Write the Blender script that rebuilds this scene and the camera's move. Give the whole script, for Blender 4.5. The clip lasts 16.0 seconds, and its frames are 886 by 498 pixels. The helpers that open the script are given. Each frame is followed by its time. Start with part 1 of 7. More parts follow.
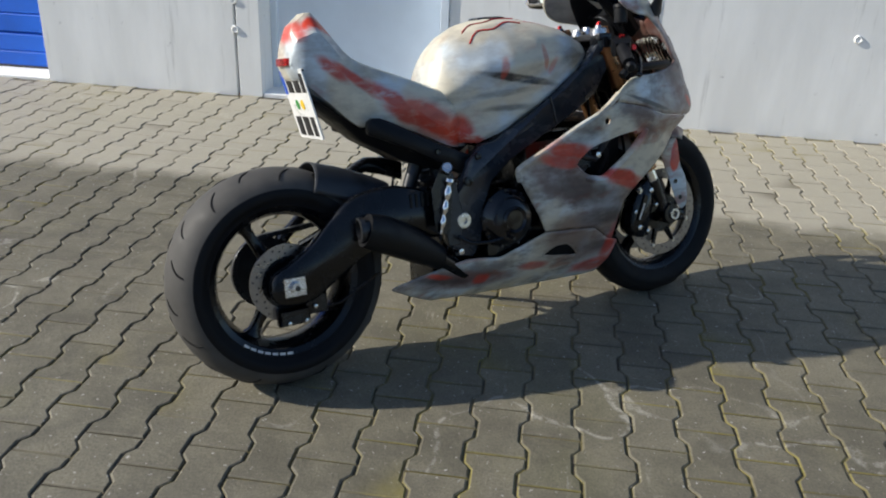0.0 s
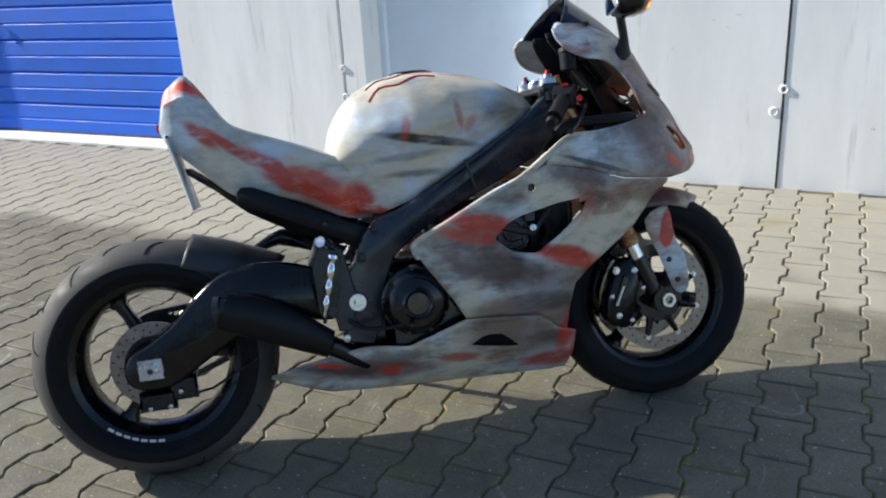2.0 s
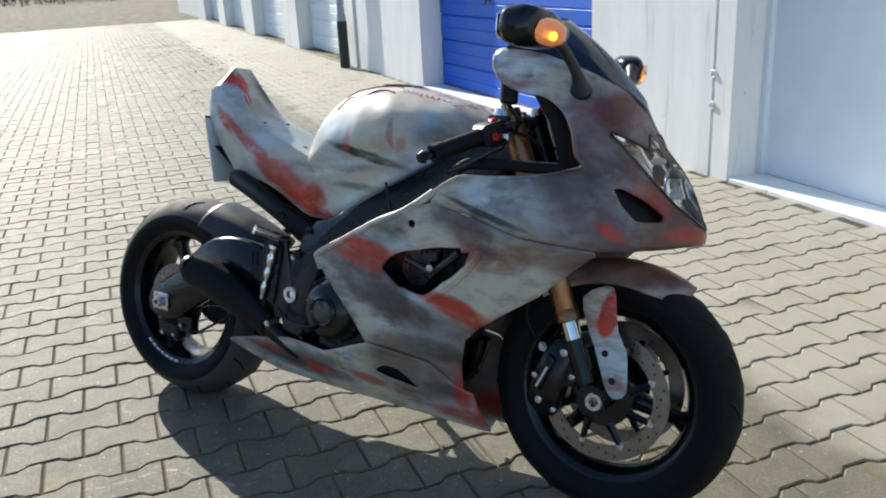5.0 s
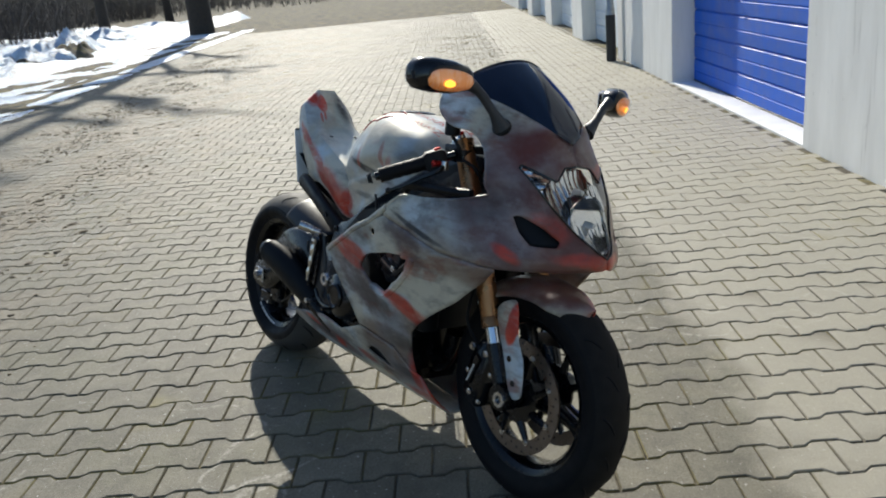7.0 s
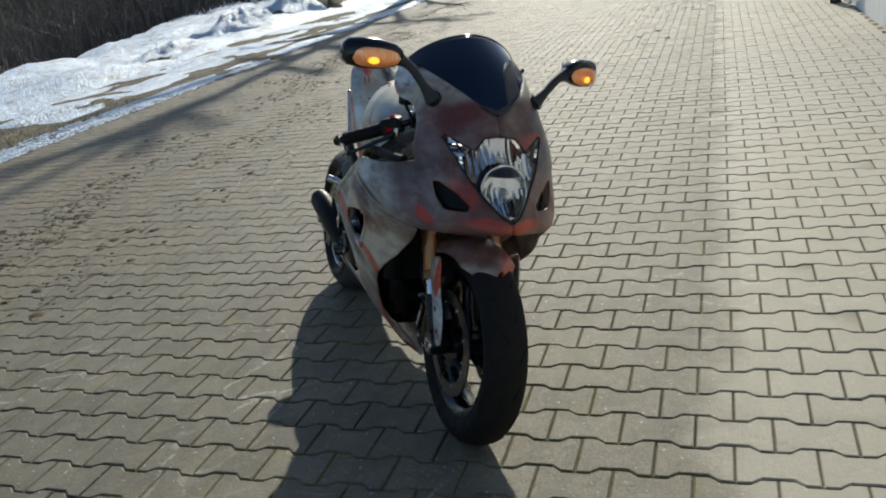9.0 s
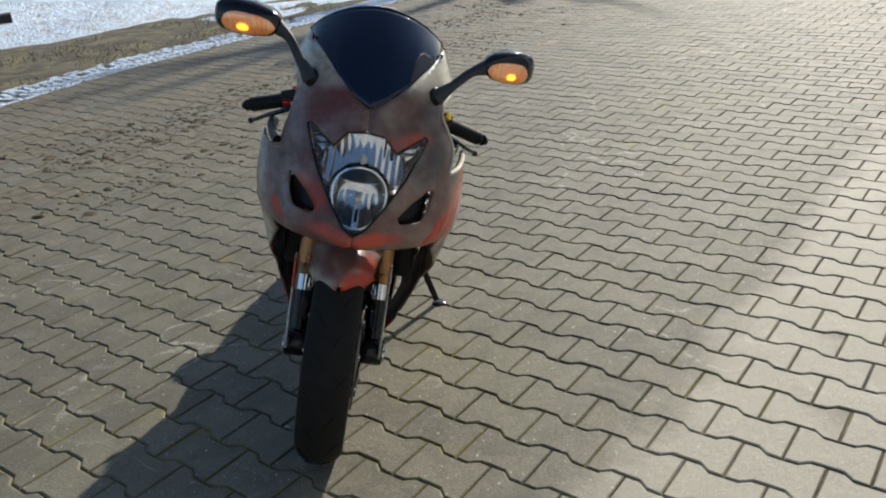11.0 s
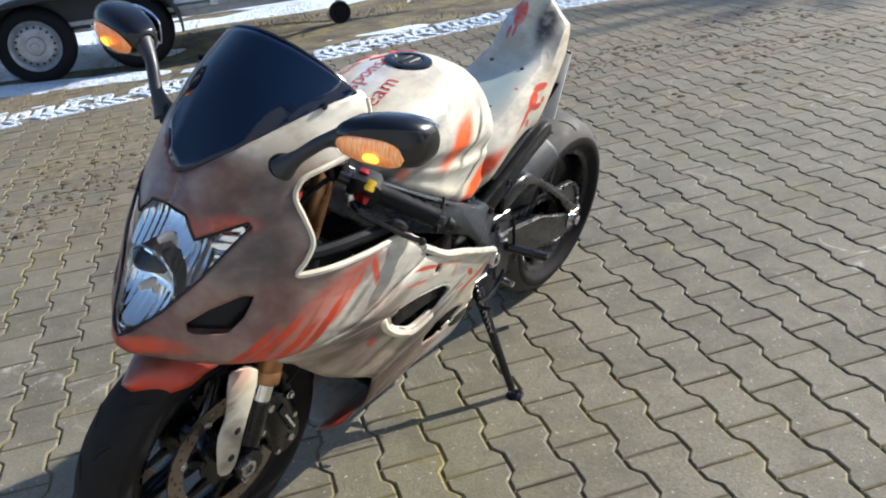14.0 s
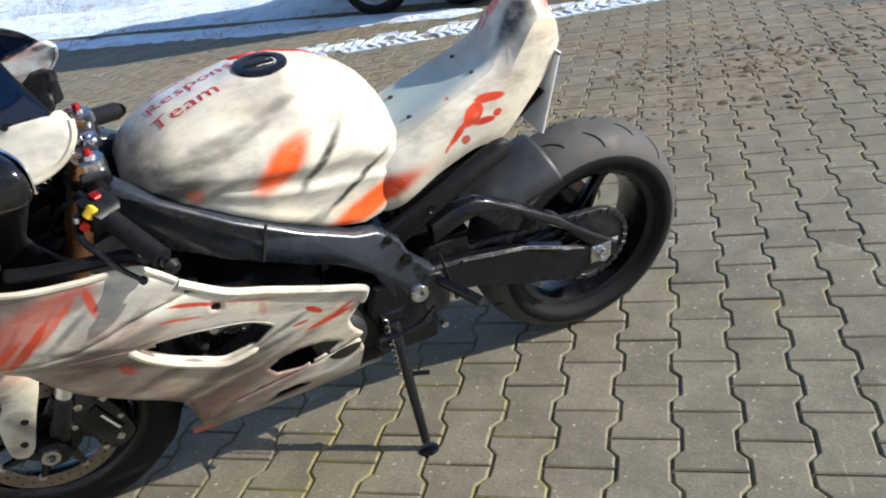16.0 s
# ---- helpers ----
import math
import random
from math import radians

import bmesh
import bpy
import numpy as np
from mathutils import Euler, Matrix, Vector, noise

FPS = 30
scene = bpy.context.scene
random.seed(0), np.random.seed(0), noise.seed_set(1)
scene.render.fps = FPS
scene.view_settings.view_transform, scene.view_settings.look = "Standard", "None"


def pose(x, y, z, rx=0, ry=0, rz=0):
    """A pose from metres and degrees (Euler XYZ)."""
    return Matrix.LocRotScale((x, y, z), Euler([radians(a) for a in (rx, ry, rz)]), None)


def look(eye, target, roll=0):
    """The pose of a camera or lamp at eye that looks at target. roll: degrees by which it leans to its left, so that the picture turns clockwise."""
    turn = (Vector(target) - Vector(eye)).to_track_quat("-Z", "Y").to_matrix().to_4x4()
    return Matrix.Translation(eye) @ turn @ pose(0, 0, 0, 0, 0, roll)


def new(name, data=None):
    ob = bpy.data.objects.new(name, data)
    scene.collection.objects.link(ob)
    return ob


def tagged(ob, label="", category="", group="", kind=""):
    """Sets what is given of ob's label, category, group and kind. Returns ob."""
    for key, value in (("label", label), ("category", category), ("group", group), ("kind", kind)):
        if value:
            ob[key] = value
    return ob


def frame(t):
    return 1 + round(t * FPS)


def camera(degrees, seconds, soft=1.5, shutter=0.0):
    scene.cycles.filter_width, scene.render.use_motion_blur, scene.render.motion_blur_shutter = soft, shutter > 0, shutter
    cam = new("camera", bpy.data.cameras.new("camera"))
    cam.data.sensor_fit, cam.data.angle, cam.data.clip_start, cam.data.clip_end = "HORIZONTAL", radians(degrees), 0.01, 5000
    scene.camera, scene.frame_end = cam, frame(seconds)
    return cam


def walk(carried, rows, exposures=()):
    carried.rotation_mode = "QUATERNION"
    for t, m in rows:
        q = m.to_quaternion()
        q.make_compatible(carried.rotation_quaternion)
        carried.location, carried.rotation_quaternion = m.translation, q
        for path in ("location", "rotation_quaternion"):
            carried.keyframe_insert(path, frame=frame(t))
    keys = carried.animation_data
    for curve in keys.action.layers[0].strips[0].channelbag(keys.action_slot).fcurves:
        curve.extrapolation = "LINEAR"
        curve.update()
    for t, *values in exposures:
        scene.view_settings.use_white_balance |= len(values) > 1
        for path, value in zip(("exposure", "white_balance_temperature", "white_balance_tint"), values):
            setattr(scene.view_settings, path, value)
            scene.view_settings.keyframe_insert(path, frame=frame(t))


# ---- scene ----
# ---- camera ----
cam = camera(56.2, 16.0, soft=2.0)
PATH = [
    (0, (0.67, -2.006, 1.38), (0.46, -0.197, 0.554), 2.6),
    (0.5, (0.952, -1.94, 1.356), (0.466, -0.137, 0.64), -1.0),
    (1, (1.229, -1.801, 1.351), (0.613, -0.043, 0.622), -3.2),
    (1.5, (1.341, -1.61, 1.318), (0.635, 0.072, 0.498), -4.6),
    (2, (1.536, -1.407, 1.294), (0.71, 0.281, 0.609), -3.3),
    (2.5, (1.776, -1.206, 1.28), (0.732, 0.329, 0.536), -3.9),
    (3, (1.861, -0.939, 1.275), (0.599, 0.409, 0.505), -7.1),
    (3.5, (1.965, -0.704, 1.27), (0.616, 0.595, 0.568), -6.3),
    (4, (2.196, -0.484, 1.237), (0.65, 0.575, 0.539), -3.6),
    (4.5, (2.398, -0.366, 1.25), (0.727, 0.497, 0.569), -4.3),
    (5, (2.595, -0.107, 1.278), (0.831, 0.577, 0.629), -3.1),
    (5.2, (2.683, -0.012, 1.263), (0.881, 0.519, 0.575), -2.5),
    (7.3, (3.13, 0.878, 1.389), (1.247, 0.754, 0.725), -6.1),
    (7.5, (3.174, 0.966, 1.386), (1.309, 0.786, 0.687), -6.7),
    (8, (3.281, 1.189, 1.412), (1.43, 0.844, 0.738), -8.8),
    (8.5, (3.264, 1.462, 1.412), (1.469, 0.903, 0.731), -7.0),
    (9, (3.164, 1.624, 1.396), (1.402, 0.975, 0.71), -8.5),
    (9.2, (3.107, 1.677, 1.397), (1.344, 1.054, 0.686), -7.9),
    (11.3, (2.292, 2.4, 1.397), (0.948, 1.161, 0.585), -6.0),
    (11.5, (2.194, 2.438, 1.392), (0.94, 1.115, 0.571), -7.5),
    (12, (1.95, 2.547, 1.401), (1.007, 1.004, 0.548), -6.4),
    (12.5, (1.768, 2.531, 1.383), (0.935, 0.91, 0.559), -6.9),
    (13, (1.52, 2.482, 1.395), (0.72, 0.82, 0.622), -6.2),
    (13.5, (1.201, 2.497, 1.373), (0.621, 0.765, 0.559), -6.3),
    (14, (0.889, 2.491, 1.368), (0.46, 0.726, 0.531), -6.8),
    (14.5, (0.573, 2.382, 1.362), (0.251, 0.613, 0.487), -7.5),
    (15, (0.255, 2.35, 1.325), (0.352, 0.522, 0.519), -9.3),
    (15.5, (-0.051, 2.301, 1.327), (0.264, 0.516, 0.481), -9.0),
    (16, (-0.338, 2.153, 1.289), (0.221, 0.432, 0.437), -10.7),
]
walk(cam, [(t, look(e, g, r)) for t, e, g, r in PATH], [(0, 0.20, 6440, 9), (1.5, 0.44, 6280, 8), (3, 0.66, 6300, 10), (5, 0.56, 6380, 8), (7.3, 0.02, 6480, 6), (9.2, -0.15, 6560, 5), (11.3, 0.14, 6560, 8), (13, 0.68, 6340, 10), (16, 0.73, 6290, 11)])


# ---- daylight: low winter sun along the garage row, clear sky ----
SUN_EL, SUN_AZ = 29.7, 9.6          # the light travels towards +x and slightly towards the wall
world = bpy.data.worlds.new("winter_sky")
scene.world = world
world.use_nodes = True
wn = world.node_tree
sky = wn.nodes.new("ShaderNodeTexSky")
sky.sky_type, sky.sun_disc = "NISHITA", False
sky.sun_elevation = radians(SUN_EL)
sky.sun_rotation = radians(-90 - SUN_AZ)
sky.air_density, sky.dust_density, sky.ozone_density = 1.0, 0.8, 3.4
wn.nodes["Background"].inputs[1].default_value = 0.120
wn.links.new(sky.outputs[0], wn.nodes["Background"].inputs[0])
sun = new("sun", bpy.data.lights.new("sun", "SUN"))
sun.data.energy, sun.data.angle, sun.data.color = 5.0, radians(0.6), (1.0, 0.93, 0.82)
sun.matrix_world = look((-20 * math.cos(radians(SUN_AZ)), -20 * math.sin(radians(SUN_AZ)), 20 * math.tan(radians(SUN_EL))), (0, 0, 0))


# ---- materials ----
class Nodes:
    """A small writer of node trees."""

    def __init__(self, name):
        self.mat = bpy.data.materials.new(name)
        self.mat.use_nodes = True
        self.t = self.mat.node_tree
        self.b = self.t.nodes["Principled BSDF"]
        self.co = self.t.nodes.new("ShaderNodeTexCoord").outputs["Object"]

    def put(self, socket, value):
        if hasattr(value, "is_linked"):
            self.t.links.new(value, socket)
        else:
            socket.default_value = value

    def noise(self, scale, detail=4.0, rough=0.55, stretch=None, seed=0.0, vec=None):
        n = self.t.nodes.new("ShaderNodeTexNoise")
        v = vec or self.co
        if stretch or seed:
            m = self.t.nodes.new("ShaderNodeMapping")
            self.t.links.new(v, m.inputs[0])
            m.inputs["Scale"].default_value = stretch or (1, 1, 1)
            m.inputs["Location"].default_value = (seed, seed * 1.7, seed * 0.6)
            v = m.outputs[0]
        self.t.links.new(v, n.inputs["Vector"])
        n.inputs["Scale"].default_value, n.inputs["Detail"].default_value, n.inputs["Roughness"].default_value = scale, detail, rough
        return n.outputs["Fac"]

    def span(self, v, a, b, c=0.0, d=1.0):
        n = self.t.nodes.new("ShaderNodeMapRange")
        n.interpolation_type = "SMOOTHSTEP"
        for i, x in enumerate((v, a, b, c, d)):
            self.put(n.inputs[i], x)
        return n.outputs[0]

    def math(self, op, a, b=0.0):
        n = self.t.nodes.new("ShaderNodeMath")
        n.operation = op
        self.put(n.inputs[0], a), self.put(n.inputs[1], b)
        return n.outputs[0]

    def mix(self, fac, a, b):
        n = self.t.nodes.new("ShaderNodeMix")
        n.data_type = "RGBA"
        for s, v in ((n.inputs[0], fac), (n.inputs[6], a), (n.inputs[7], b)):
            self.put(s, v if hasattr(v, "is_linked") or isinstance(v, (int, float)) else (*v, 1.0)[:4])
        return n.outputs[2]

    def bump(self, height, strength, distance):
        n = self.t.nodes.new("ShaderNodeBump")
        n.inputs["Strength"].default_value, n.inputs["Distance"].default_value = strength, distance
        self.t.links.new(height, n.inputs["Height"])
        self.t.links.new(n.outputs[0], self.b.inputs["Normal"])

    def random(self, island=False):
        if island:
            return self.t.nodes.new("ShaderNodeNewGeometry").outputs["Random Per Island"]
        return self.t.nodes.new("ShaderNodeObjectInfo").outputs["Random"]

    def blob(self, centre, radius, tilt=(0, 0, 0), wobble=None, soft=(0.55, 1.15)):
        """A soft stain, 1 inside and 0 outside an ellipsoid."""
        m = self.t.nodes.new("ShaderNodeMapping")
        m.vector_type = "TEXTURE"
        self.t.links.new(wobble or self.co, m.inputs[0])
        m.inputs["Location"].default_value, m.inputs["Scale"].default_value = centre, radius
        m.inputs["Rotation"].default_value = [radians(a) for a in tilt]
        n = self.t.nodes.new("ShaderNodeVectorMath")
        n.operation = "LENGTH"
        self.t.links.new(m.outputs[0], n.inputs[0])
        return self.span(n.outputs["Value"], soft[0], soft[1], 1.0, 0.0)

    def wobbled(self, scale, amount):
        n = self.t.nodes.new("ShaderNodeTexNoise")
        n.inputs["Scale"].default_value, n.inputs["Detail"].default_value = scale, 4.0
        self.t.links.new(self.co, n.inputs["Vector"])
        s = self.t.nodes.new("ShaderNodeVectorMath")
        s.operation = "SUBTRACT"
        self.t.links.new(n.outputs["Color"], s.inputs[0])
        s.inputs[1].default_value = (0.5, 0.5, 0.5)
        k = self.t.nodes.new("ShaderNodeVectorMath")
        k.operation = "SCALE"
        self.t.links.new(s.outputs[0], k.inputs[0])
        k.inputs["Scale"].default_value = amount
        a = self.t.nodes.new("ShaderNodeVectorMath")
        self.t.links.new(self.co, a.inputs[0]), self.t.links.new(k.outputs[0], a.inputs[1])
        return a.outputs[0]

    def done(self, colour, rough, metal=0.0, **more):
        self.put(self.b.inputs["Base Color"], colour if hasattr(colour, "is_linked") else (*colour, 1.0)[:4])
        self.put(self.b.inputs["Roughness"], rough)
        self.put(self.b.inputs["Metallic"], metal)
        for k, v in more.items():
            self.put(self.b.inputs[k.replace("_", " ")], v)
        return self.mat


def worn(name, colour, rough=0.5, metal=0.0, vary=0.3, scale=18.0, bump=0.15, dist=0.001, **more):
    """A plain surface with grain, grime and an uneven gloss."""
    n = Nodes(name)
    big, fine = n.noise(scale, 5), n.noise(scale * 9, 3, seed=3.1)
    dark = [c * (1 - vary) for c in colour]
    col = n.mix(n.span(big, 0.3, 0.7), dark, colour)
    n.bump(fine, bump, dist)
    r = n.span(big, 0.25, 0.75, max(rough - 0.12, 0.03), min(rough + 0.12, 1.0))
    return n.done(col, r, metal, **more)


# sprayed marks and the tank's painted shade on the bodywork: centre, half sizes, turn about the cross axis, strength,
# edge (0 soft, 1 crisp, 2 between)
SOOT_SHADE, BROWN, RED, GREY = [], [], [], []


def spray(coat, centre, size, turn, strength, edge):
    coat.append((centre, size, turn, strength, edge))


spray(SOOT_SHADE, (1.15, 0.26, 0.655), (0.14, 0.08, 0.018), 14, 0.6, 0)
spray(SOOT_SHADE, (1.02, 0.24, 0.44), (0.17, 0.1, 0.024), 12, 0.8, 0)
spray(SOOT_SHADE, (1.26, 0.24, 0.645), (0.11, 0.08, 0.016), 4, 0.65, 0)
spray(SOOT_SHADE, (1.41, 0.12, 0.42), (0.05, 0.03, 0.12), 0, 0.45, 0)
spray(SOOT_SHADE, (1.22, 0.25, 0.83), (0.05, 0.06, 0.05), 0, 0.45, 0)
spray(SOOT_SHADE, (0.84, 0.26, 0.585), (0.07, 0.06, 0.012), -20, 0.5, 0)
spray(SOOT_SHADE, (0.700, 0.155, 0.842), (0.085, 0.06, 0.011), 46, 1.0, 0)
spray(SOOT_SHADE, (0.635, 0.13, 0.747), (0.12, 0.06, 0.008), 30, 1.0, 0)
spray(SOOT_SHADE, (0.93, 0.15, 0.83), (0.08, 0.06, 0.012), 20, 0.5, 0)
spray(SOOT_SHADE, (0.84, 0.17, 0.93), (0.1, 0.05, 0.01), 16, 0.5, 0)
spray(SOOT_SHADE, (0.773, 0.1, 0.957), (0.06, 0.05, 0.01), 12, 0.7, 0)
spray(SOOT_SHADE, (0.9, 0.13, 0.925), (0.1, 0.05, 0.012), 14, 0.55, 0)
spray(SOOT_SHADE, (1.0, 0.14, 0.87), (0.07, 0.08, 0.05), 0, 0.5, 0)
spray(SOOT_SHADE, (0.73, 0.15, 0.705), (0.05, 0.06, 0.01), 10, 0.5, 0)
spray(SOOT_SHADE, (0.195, 0.045, 0.97), (0.06, 0.026, 0.065), 0, 1.0, 0)
spray(SOOT_SHADE, (0.16, 0.07, 1.0), (0.03, 0.02, 0.03), 0, 0.6, 0)
spray(SOOT_SHADE, (0.95, 0.24, 0.475), (0.13, 0.08, 0.013), 14, 0.8, 0)
spray(SOOT_SHADE, (0.86, 0.25, 0.535), (0.09, 0.06, 0.008), 24, 0.75, 0)
spray(SOOT_SHADE, (1.02, 0.2, 0.38), (0.15, 0.1, 0.035), 10, 0.6, 0)
spray(SOOT_SHADE, (1.2, 0.26, 0.6), (0.1, 0.08, 0.02), 8, 0.55, 0)
spray(SOOT_SHADE, (1.13, 0.27, 0.7), (0.05, 0.06, 0.012), 40, 0.45, 0)
spray(SOOT_SHADE, (1.33, 0.17, 0.945), (0.05, 0.06, 0.05), 0, 0.75, 0)
spray(SOOT_SHADE, (1.37, 0.19, 0.845), (0.055, 0.06, 0.05), 20, 0.75, 0)
spray(SOOT_SHADE, (1.3, 0.22, 0.8), (0.05, 0.06, 0.03), 0, 0.6, 0)
spray(SOOT_SHADE, (1.02, 0.0, 0.9), (0.06, 0.15, 0.06), 0, 0.6, 0)
spray(SOOT_SHADE, (0.76, -0.17, 0.812), (0.16, 0.08, 0.014), 11, 1.0, 2)
spray(SOOT_SHADE, (0.7, -0.16, 0.775), (0.1, 0.06, 0.01), -4, 0.55, 0)
spray(SOOT_SHADE, (0.72, -0.14, 0.73), (0.08, 0.06, 0.01), 0, 0.7, 0)
spray(SOOT_SHADE, (0.8, -0.1, 0.95), (0.12, 0.03, 0.02), 8, 0.6, 0)
spray(SOOT_SHADE, (0.96, -0.14, 0.88), (0.07, 0.08, 0.04), 0, 0.65, 0)
spray(SOOT_SHADE, (0.95, -0.24, 0.45), (0.16, 0.1, 0.045), 20, 0.6, 0)
spray(SOOT_SHADE, (1.04, -0.2, 0.36), (0.1, 0.1, 0.03), 0, 0.75, 0)
spray(SOOT_SHADE, (0.92, -0.26, 0.64), (0.08, 0.06, 0.03), -30, 0.55, 0)
spray(SOOT_SHADE, (1.16, -0.26, 0.71), (0.13, 0.06, 0.009), 18, 0.95, 2)
spray(SOOT_SHADE, (1.33, -0.2, 0.8), (0.08, 0.1, 0.05), 0, 0.5, 0)
spray(SOOT_SHADE, (1.05, -0.1, 0.26), (0.1, 0.1, 0.02), 0, 0.7, 0)
spray(SOOT_SHADE, (0.45, -0.1, 0.24), (0.12, 0.1, 0.016), 12, 0.7, 0)
spray(BROWN, (1.34, 0.19, 0.87), (0.13, 0.1, 0.14), 0, 0.8, 0)
spray(BROWN, (1.44, -0.01, 0.81), (0.2, 0.34, 0.2), 0, 0.95, 0)
spray(BROWN, (1.4, 0.03, 0.93), (0.14, 0.22, 0.08), 0, 1.0, 0)
spray(BROWN, (1.5, -0.02, 0.7), (0.12, 0.2, 0.05), 0, 0.9, 0)
spray(BROWN, (1.42, -0.1, 0.62), (0.16, 0.16, 0.05), 0, 0.8, 0)
spray(BROWN, (0.98, -0.2, 0.3), (0.16, 0.14, 0.09), 0, 0.75, 0)
spray(BROWN, (1.42, 0.0, 0.605), (0.22, 0.115, 0.06), 0, 1.0, 0)
spray(BROWN, (1.25, -0.24, 0.66), (0.2, 0.1, 0.05), 10, 0.6, 0)
spray(BROWN, (0.85, -0.25, 0.5), (0.14, 0.1, 0.06), 30, 0.55, 0)
spray(BROWN, (0.5, -0.12, 0.23), (0.2, 0.1, 0.03), 8, 0.6, 0)
spray(BROWN, (1.0, 0.2, 0.34), (0.18, 0.1, 0.07), 10, 0.85, 0)
spray(BROWN, (1.22, 0.22, 0.56), (0.2, 0.12, 0.11), 10, 0.6, 0)
spray(BROWN, (1.08, 0.24, 0.45), (0.16, 0.1, 0.07), 14, 0.5, 0)
spray(BROWN, (0.95, 0.1, 0.22), (0.2, 0.15, 0.08), 0, 0.7, 0)
spray(RED, (0.782, 0.175, 0.860), (0.078, 0.07, 0.036), 40, 1.0, 0)
spray(RED, (0.6, 0.13, 0.683), (0.14, 0.08, 0.032), 16, 1.0, 0)
spray(RED, (0.955, 0.16, 0.835), (0.018, 0.05, 0.016), 0, 0.5, 0)
spray(RED, (0.292, 0.112, 0.838), (0.042, 0.05, 0.011), -3, 1.0, 1)
spray(RED, (0.338, 0.112, 0.812), (0.034, 0.05, 0.021), 40, 1.0, 1)
spray(RED, (0.380, 0.114, 0.778), (0.038, 0.05, 0.0095), 47, 1.0, 1)
spray(RED, (0.312, 0.112, 0.788), (0.034, 0.05, 0.0105), -6, 1.0, 1)
spray(RED, (0.275, 0.112, 0.797), (0.012, 0.05, 0.011), 0, 1.0, 1)
spray(RED, (0.360, 0.114, 0.756), (0.012, 0.05, 0.013), 30, 0.9, 1)
spray(RED, (0.408, 0.116, 0.748), (0.012, 0.05, 0.005), 50, 0.9, 1)
spray(RED, (0.392, 0.10, 0.855), (0.014, 0.04, 0.007), 0, 1.0, 1)
spray(RED, (0.198, -0.036, 0.985), (0.03, 0.02, 0.045), 0, 0.9, 1)
spray(RED, (0.232, -0.05, 0.94), (0.03, 0.006, 0.02), 0, 0.9, 1)
spray(RED, (0.228, -0.034, 0.945), (0.03, 0.005, 0.018), 0, 0.9, 1)
spray(RED, (0.16, -0.055, 1.0), (0.045, 0.022, 0.035), 0, 1.0, 0)
spray(RED, (0.115, -0.02, 0.98), (0.03, 0.09, 0.035), 0, 0.9, 0)
spray(RED, (0.765, 0.24, 0.503), (0.06, 0.06, 0.0085), 11, 1.0, 1)
spray(RED, (0.797, 0.25, 0.553), (0.026, 0.06, 0.009), -48, 1.0, 1)
spray(RED, (0.83, 0.25, 0.525), (0.02, 0.06, 0.006), 0, 0.9, 1)
spray(RED, (0.735, 0.24, 0.52), (0.035, 0.06, 0.006), 28, 0.9, 1)
spray(RED, (0.9, 0.27, 0.62), (0.01, 0.06, 0.022), 0, 0.45, 0)
spray(RED, (1.02, 0.27, 0.69), (0.058, 0.06, 0.0055), -17, 0.95, 1)
spray(RED, (1.055, 0.28, 0.667), (0.045, 0.06, 0.004), -14, 0.8, 1)
spray(RED, (0.92, 0.27, 0.655), (0.06, 0.06, 0.005), -22, 0.5, 1)
spray(RED, (1.432, 0.19, 0.686), (0.075, 0.08, 0.0095), 41, 1.0, 2)
spray(RED, (1.394, 0.22, 0.695), (0.085, 0.08, 0.0105), 38, 1.0, 2)
spray(RED, (1.366, 0.235, 0.680), (0.080, 0.08, 0.0100), 40, 1.0, 2)
spray(RED, (1.315, 0.255, 0.698), (0.095, 0.08, 0.0115), 44, 1.0, 2)
spray(RED, (1.262, 0.268, 0.735), (0.085, 0.07, 0.0090), 42, 0.75, 2)
spray(RED, (1.40, 0.20, 0.655), (0.09, 0.08, 0.012), 4, 0.7, 0)
spray(RED, (1.32, 0.25, 0.720), (0.14, 0.1, 0.034), 38, 0.50, 0)
spray(RED, (1.187, 0.28, 0.766), (0.0085, 0.05, 0.034), 0, 0.9, 0)
spray(RED, (1.22, 0.275, 0.79), (0.06, 0.06, 0.010), 12, 0.6, 0)
spray(BROWN, (1.40, 0.19, 0.810), (0.11, 0.10, 0.075), 20, 0.70, 0)
spray(BROWN, (1.31, 0.23, 0.900), (0.06, 0.06, 0.070), 0, 0.55, 0)
spray(SOOT_SHADE, (1.44, 0.12, 0.50), (0.05, 0.02, 0.05), 0, 0.50, 0)
spray(SOOT_SHADE, (1.45, 0.05, 0.60), (0.10, 0.06, 0.022), 8, 0.70, 0)
spray(BROWN, (1.50, 0.04, 0.60), (0.14, 0.12, 0.05), 0, 0.95, 0)
spray(RED, (1.53, 0.07, 0.550), (0.13, 0.075, 0.050), 10, 1.0, 0)
spray(BROWN, (1.35, 0.22, 0.765), (0.13, 0.08, 0.028), 14, 0.85, 0)
spray(BROWN, (1.24, 0.27, 0.772), (0.08, 0.06, 0.018), 12, 0.65, 0)
spray(SOOT_SHADE, (1.36, 0.20, 0.93), (0.045, 0.06, 0.035), 0, 0.7, 0)
spray(SOOT_SHADE, (1.30, 0.23, 1.00), (0.06, 0.06, 0.02), 30, 0.6, 0)
spray(SOOT_SHADE, (1.42, 0.17, 0.83), (0.05, 0.06, 0.03), 25, 0.65, 0)
spray(SOOT_SHADE, (1.21, 0.275, 0.652), (0.10, 0.06, 0.010), -16, 0.85, 0)
spray(SOOT_SHADE, (1.19, 0.25, 0.598), (0.12, 0.07, 0.014), -25, 0.75, 0)
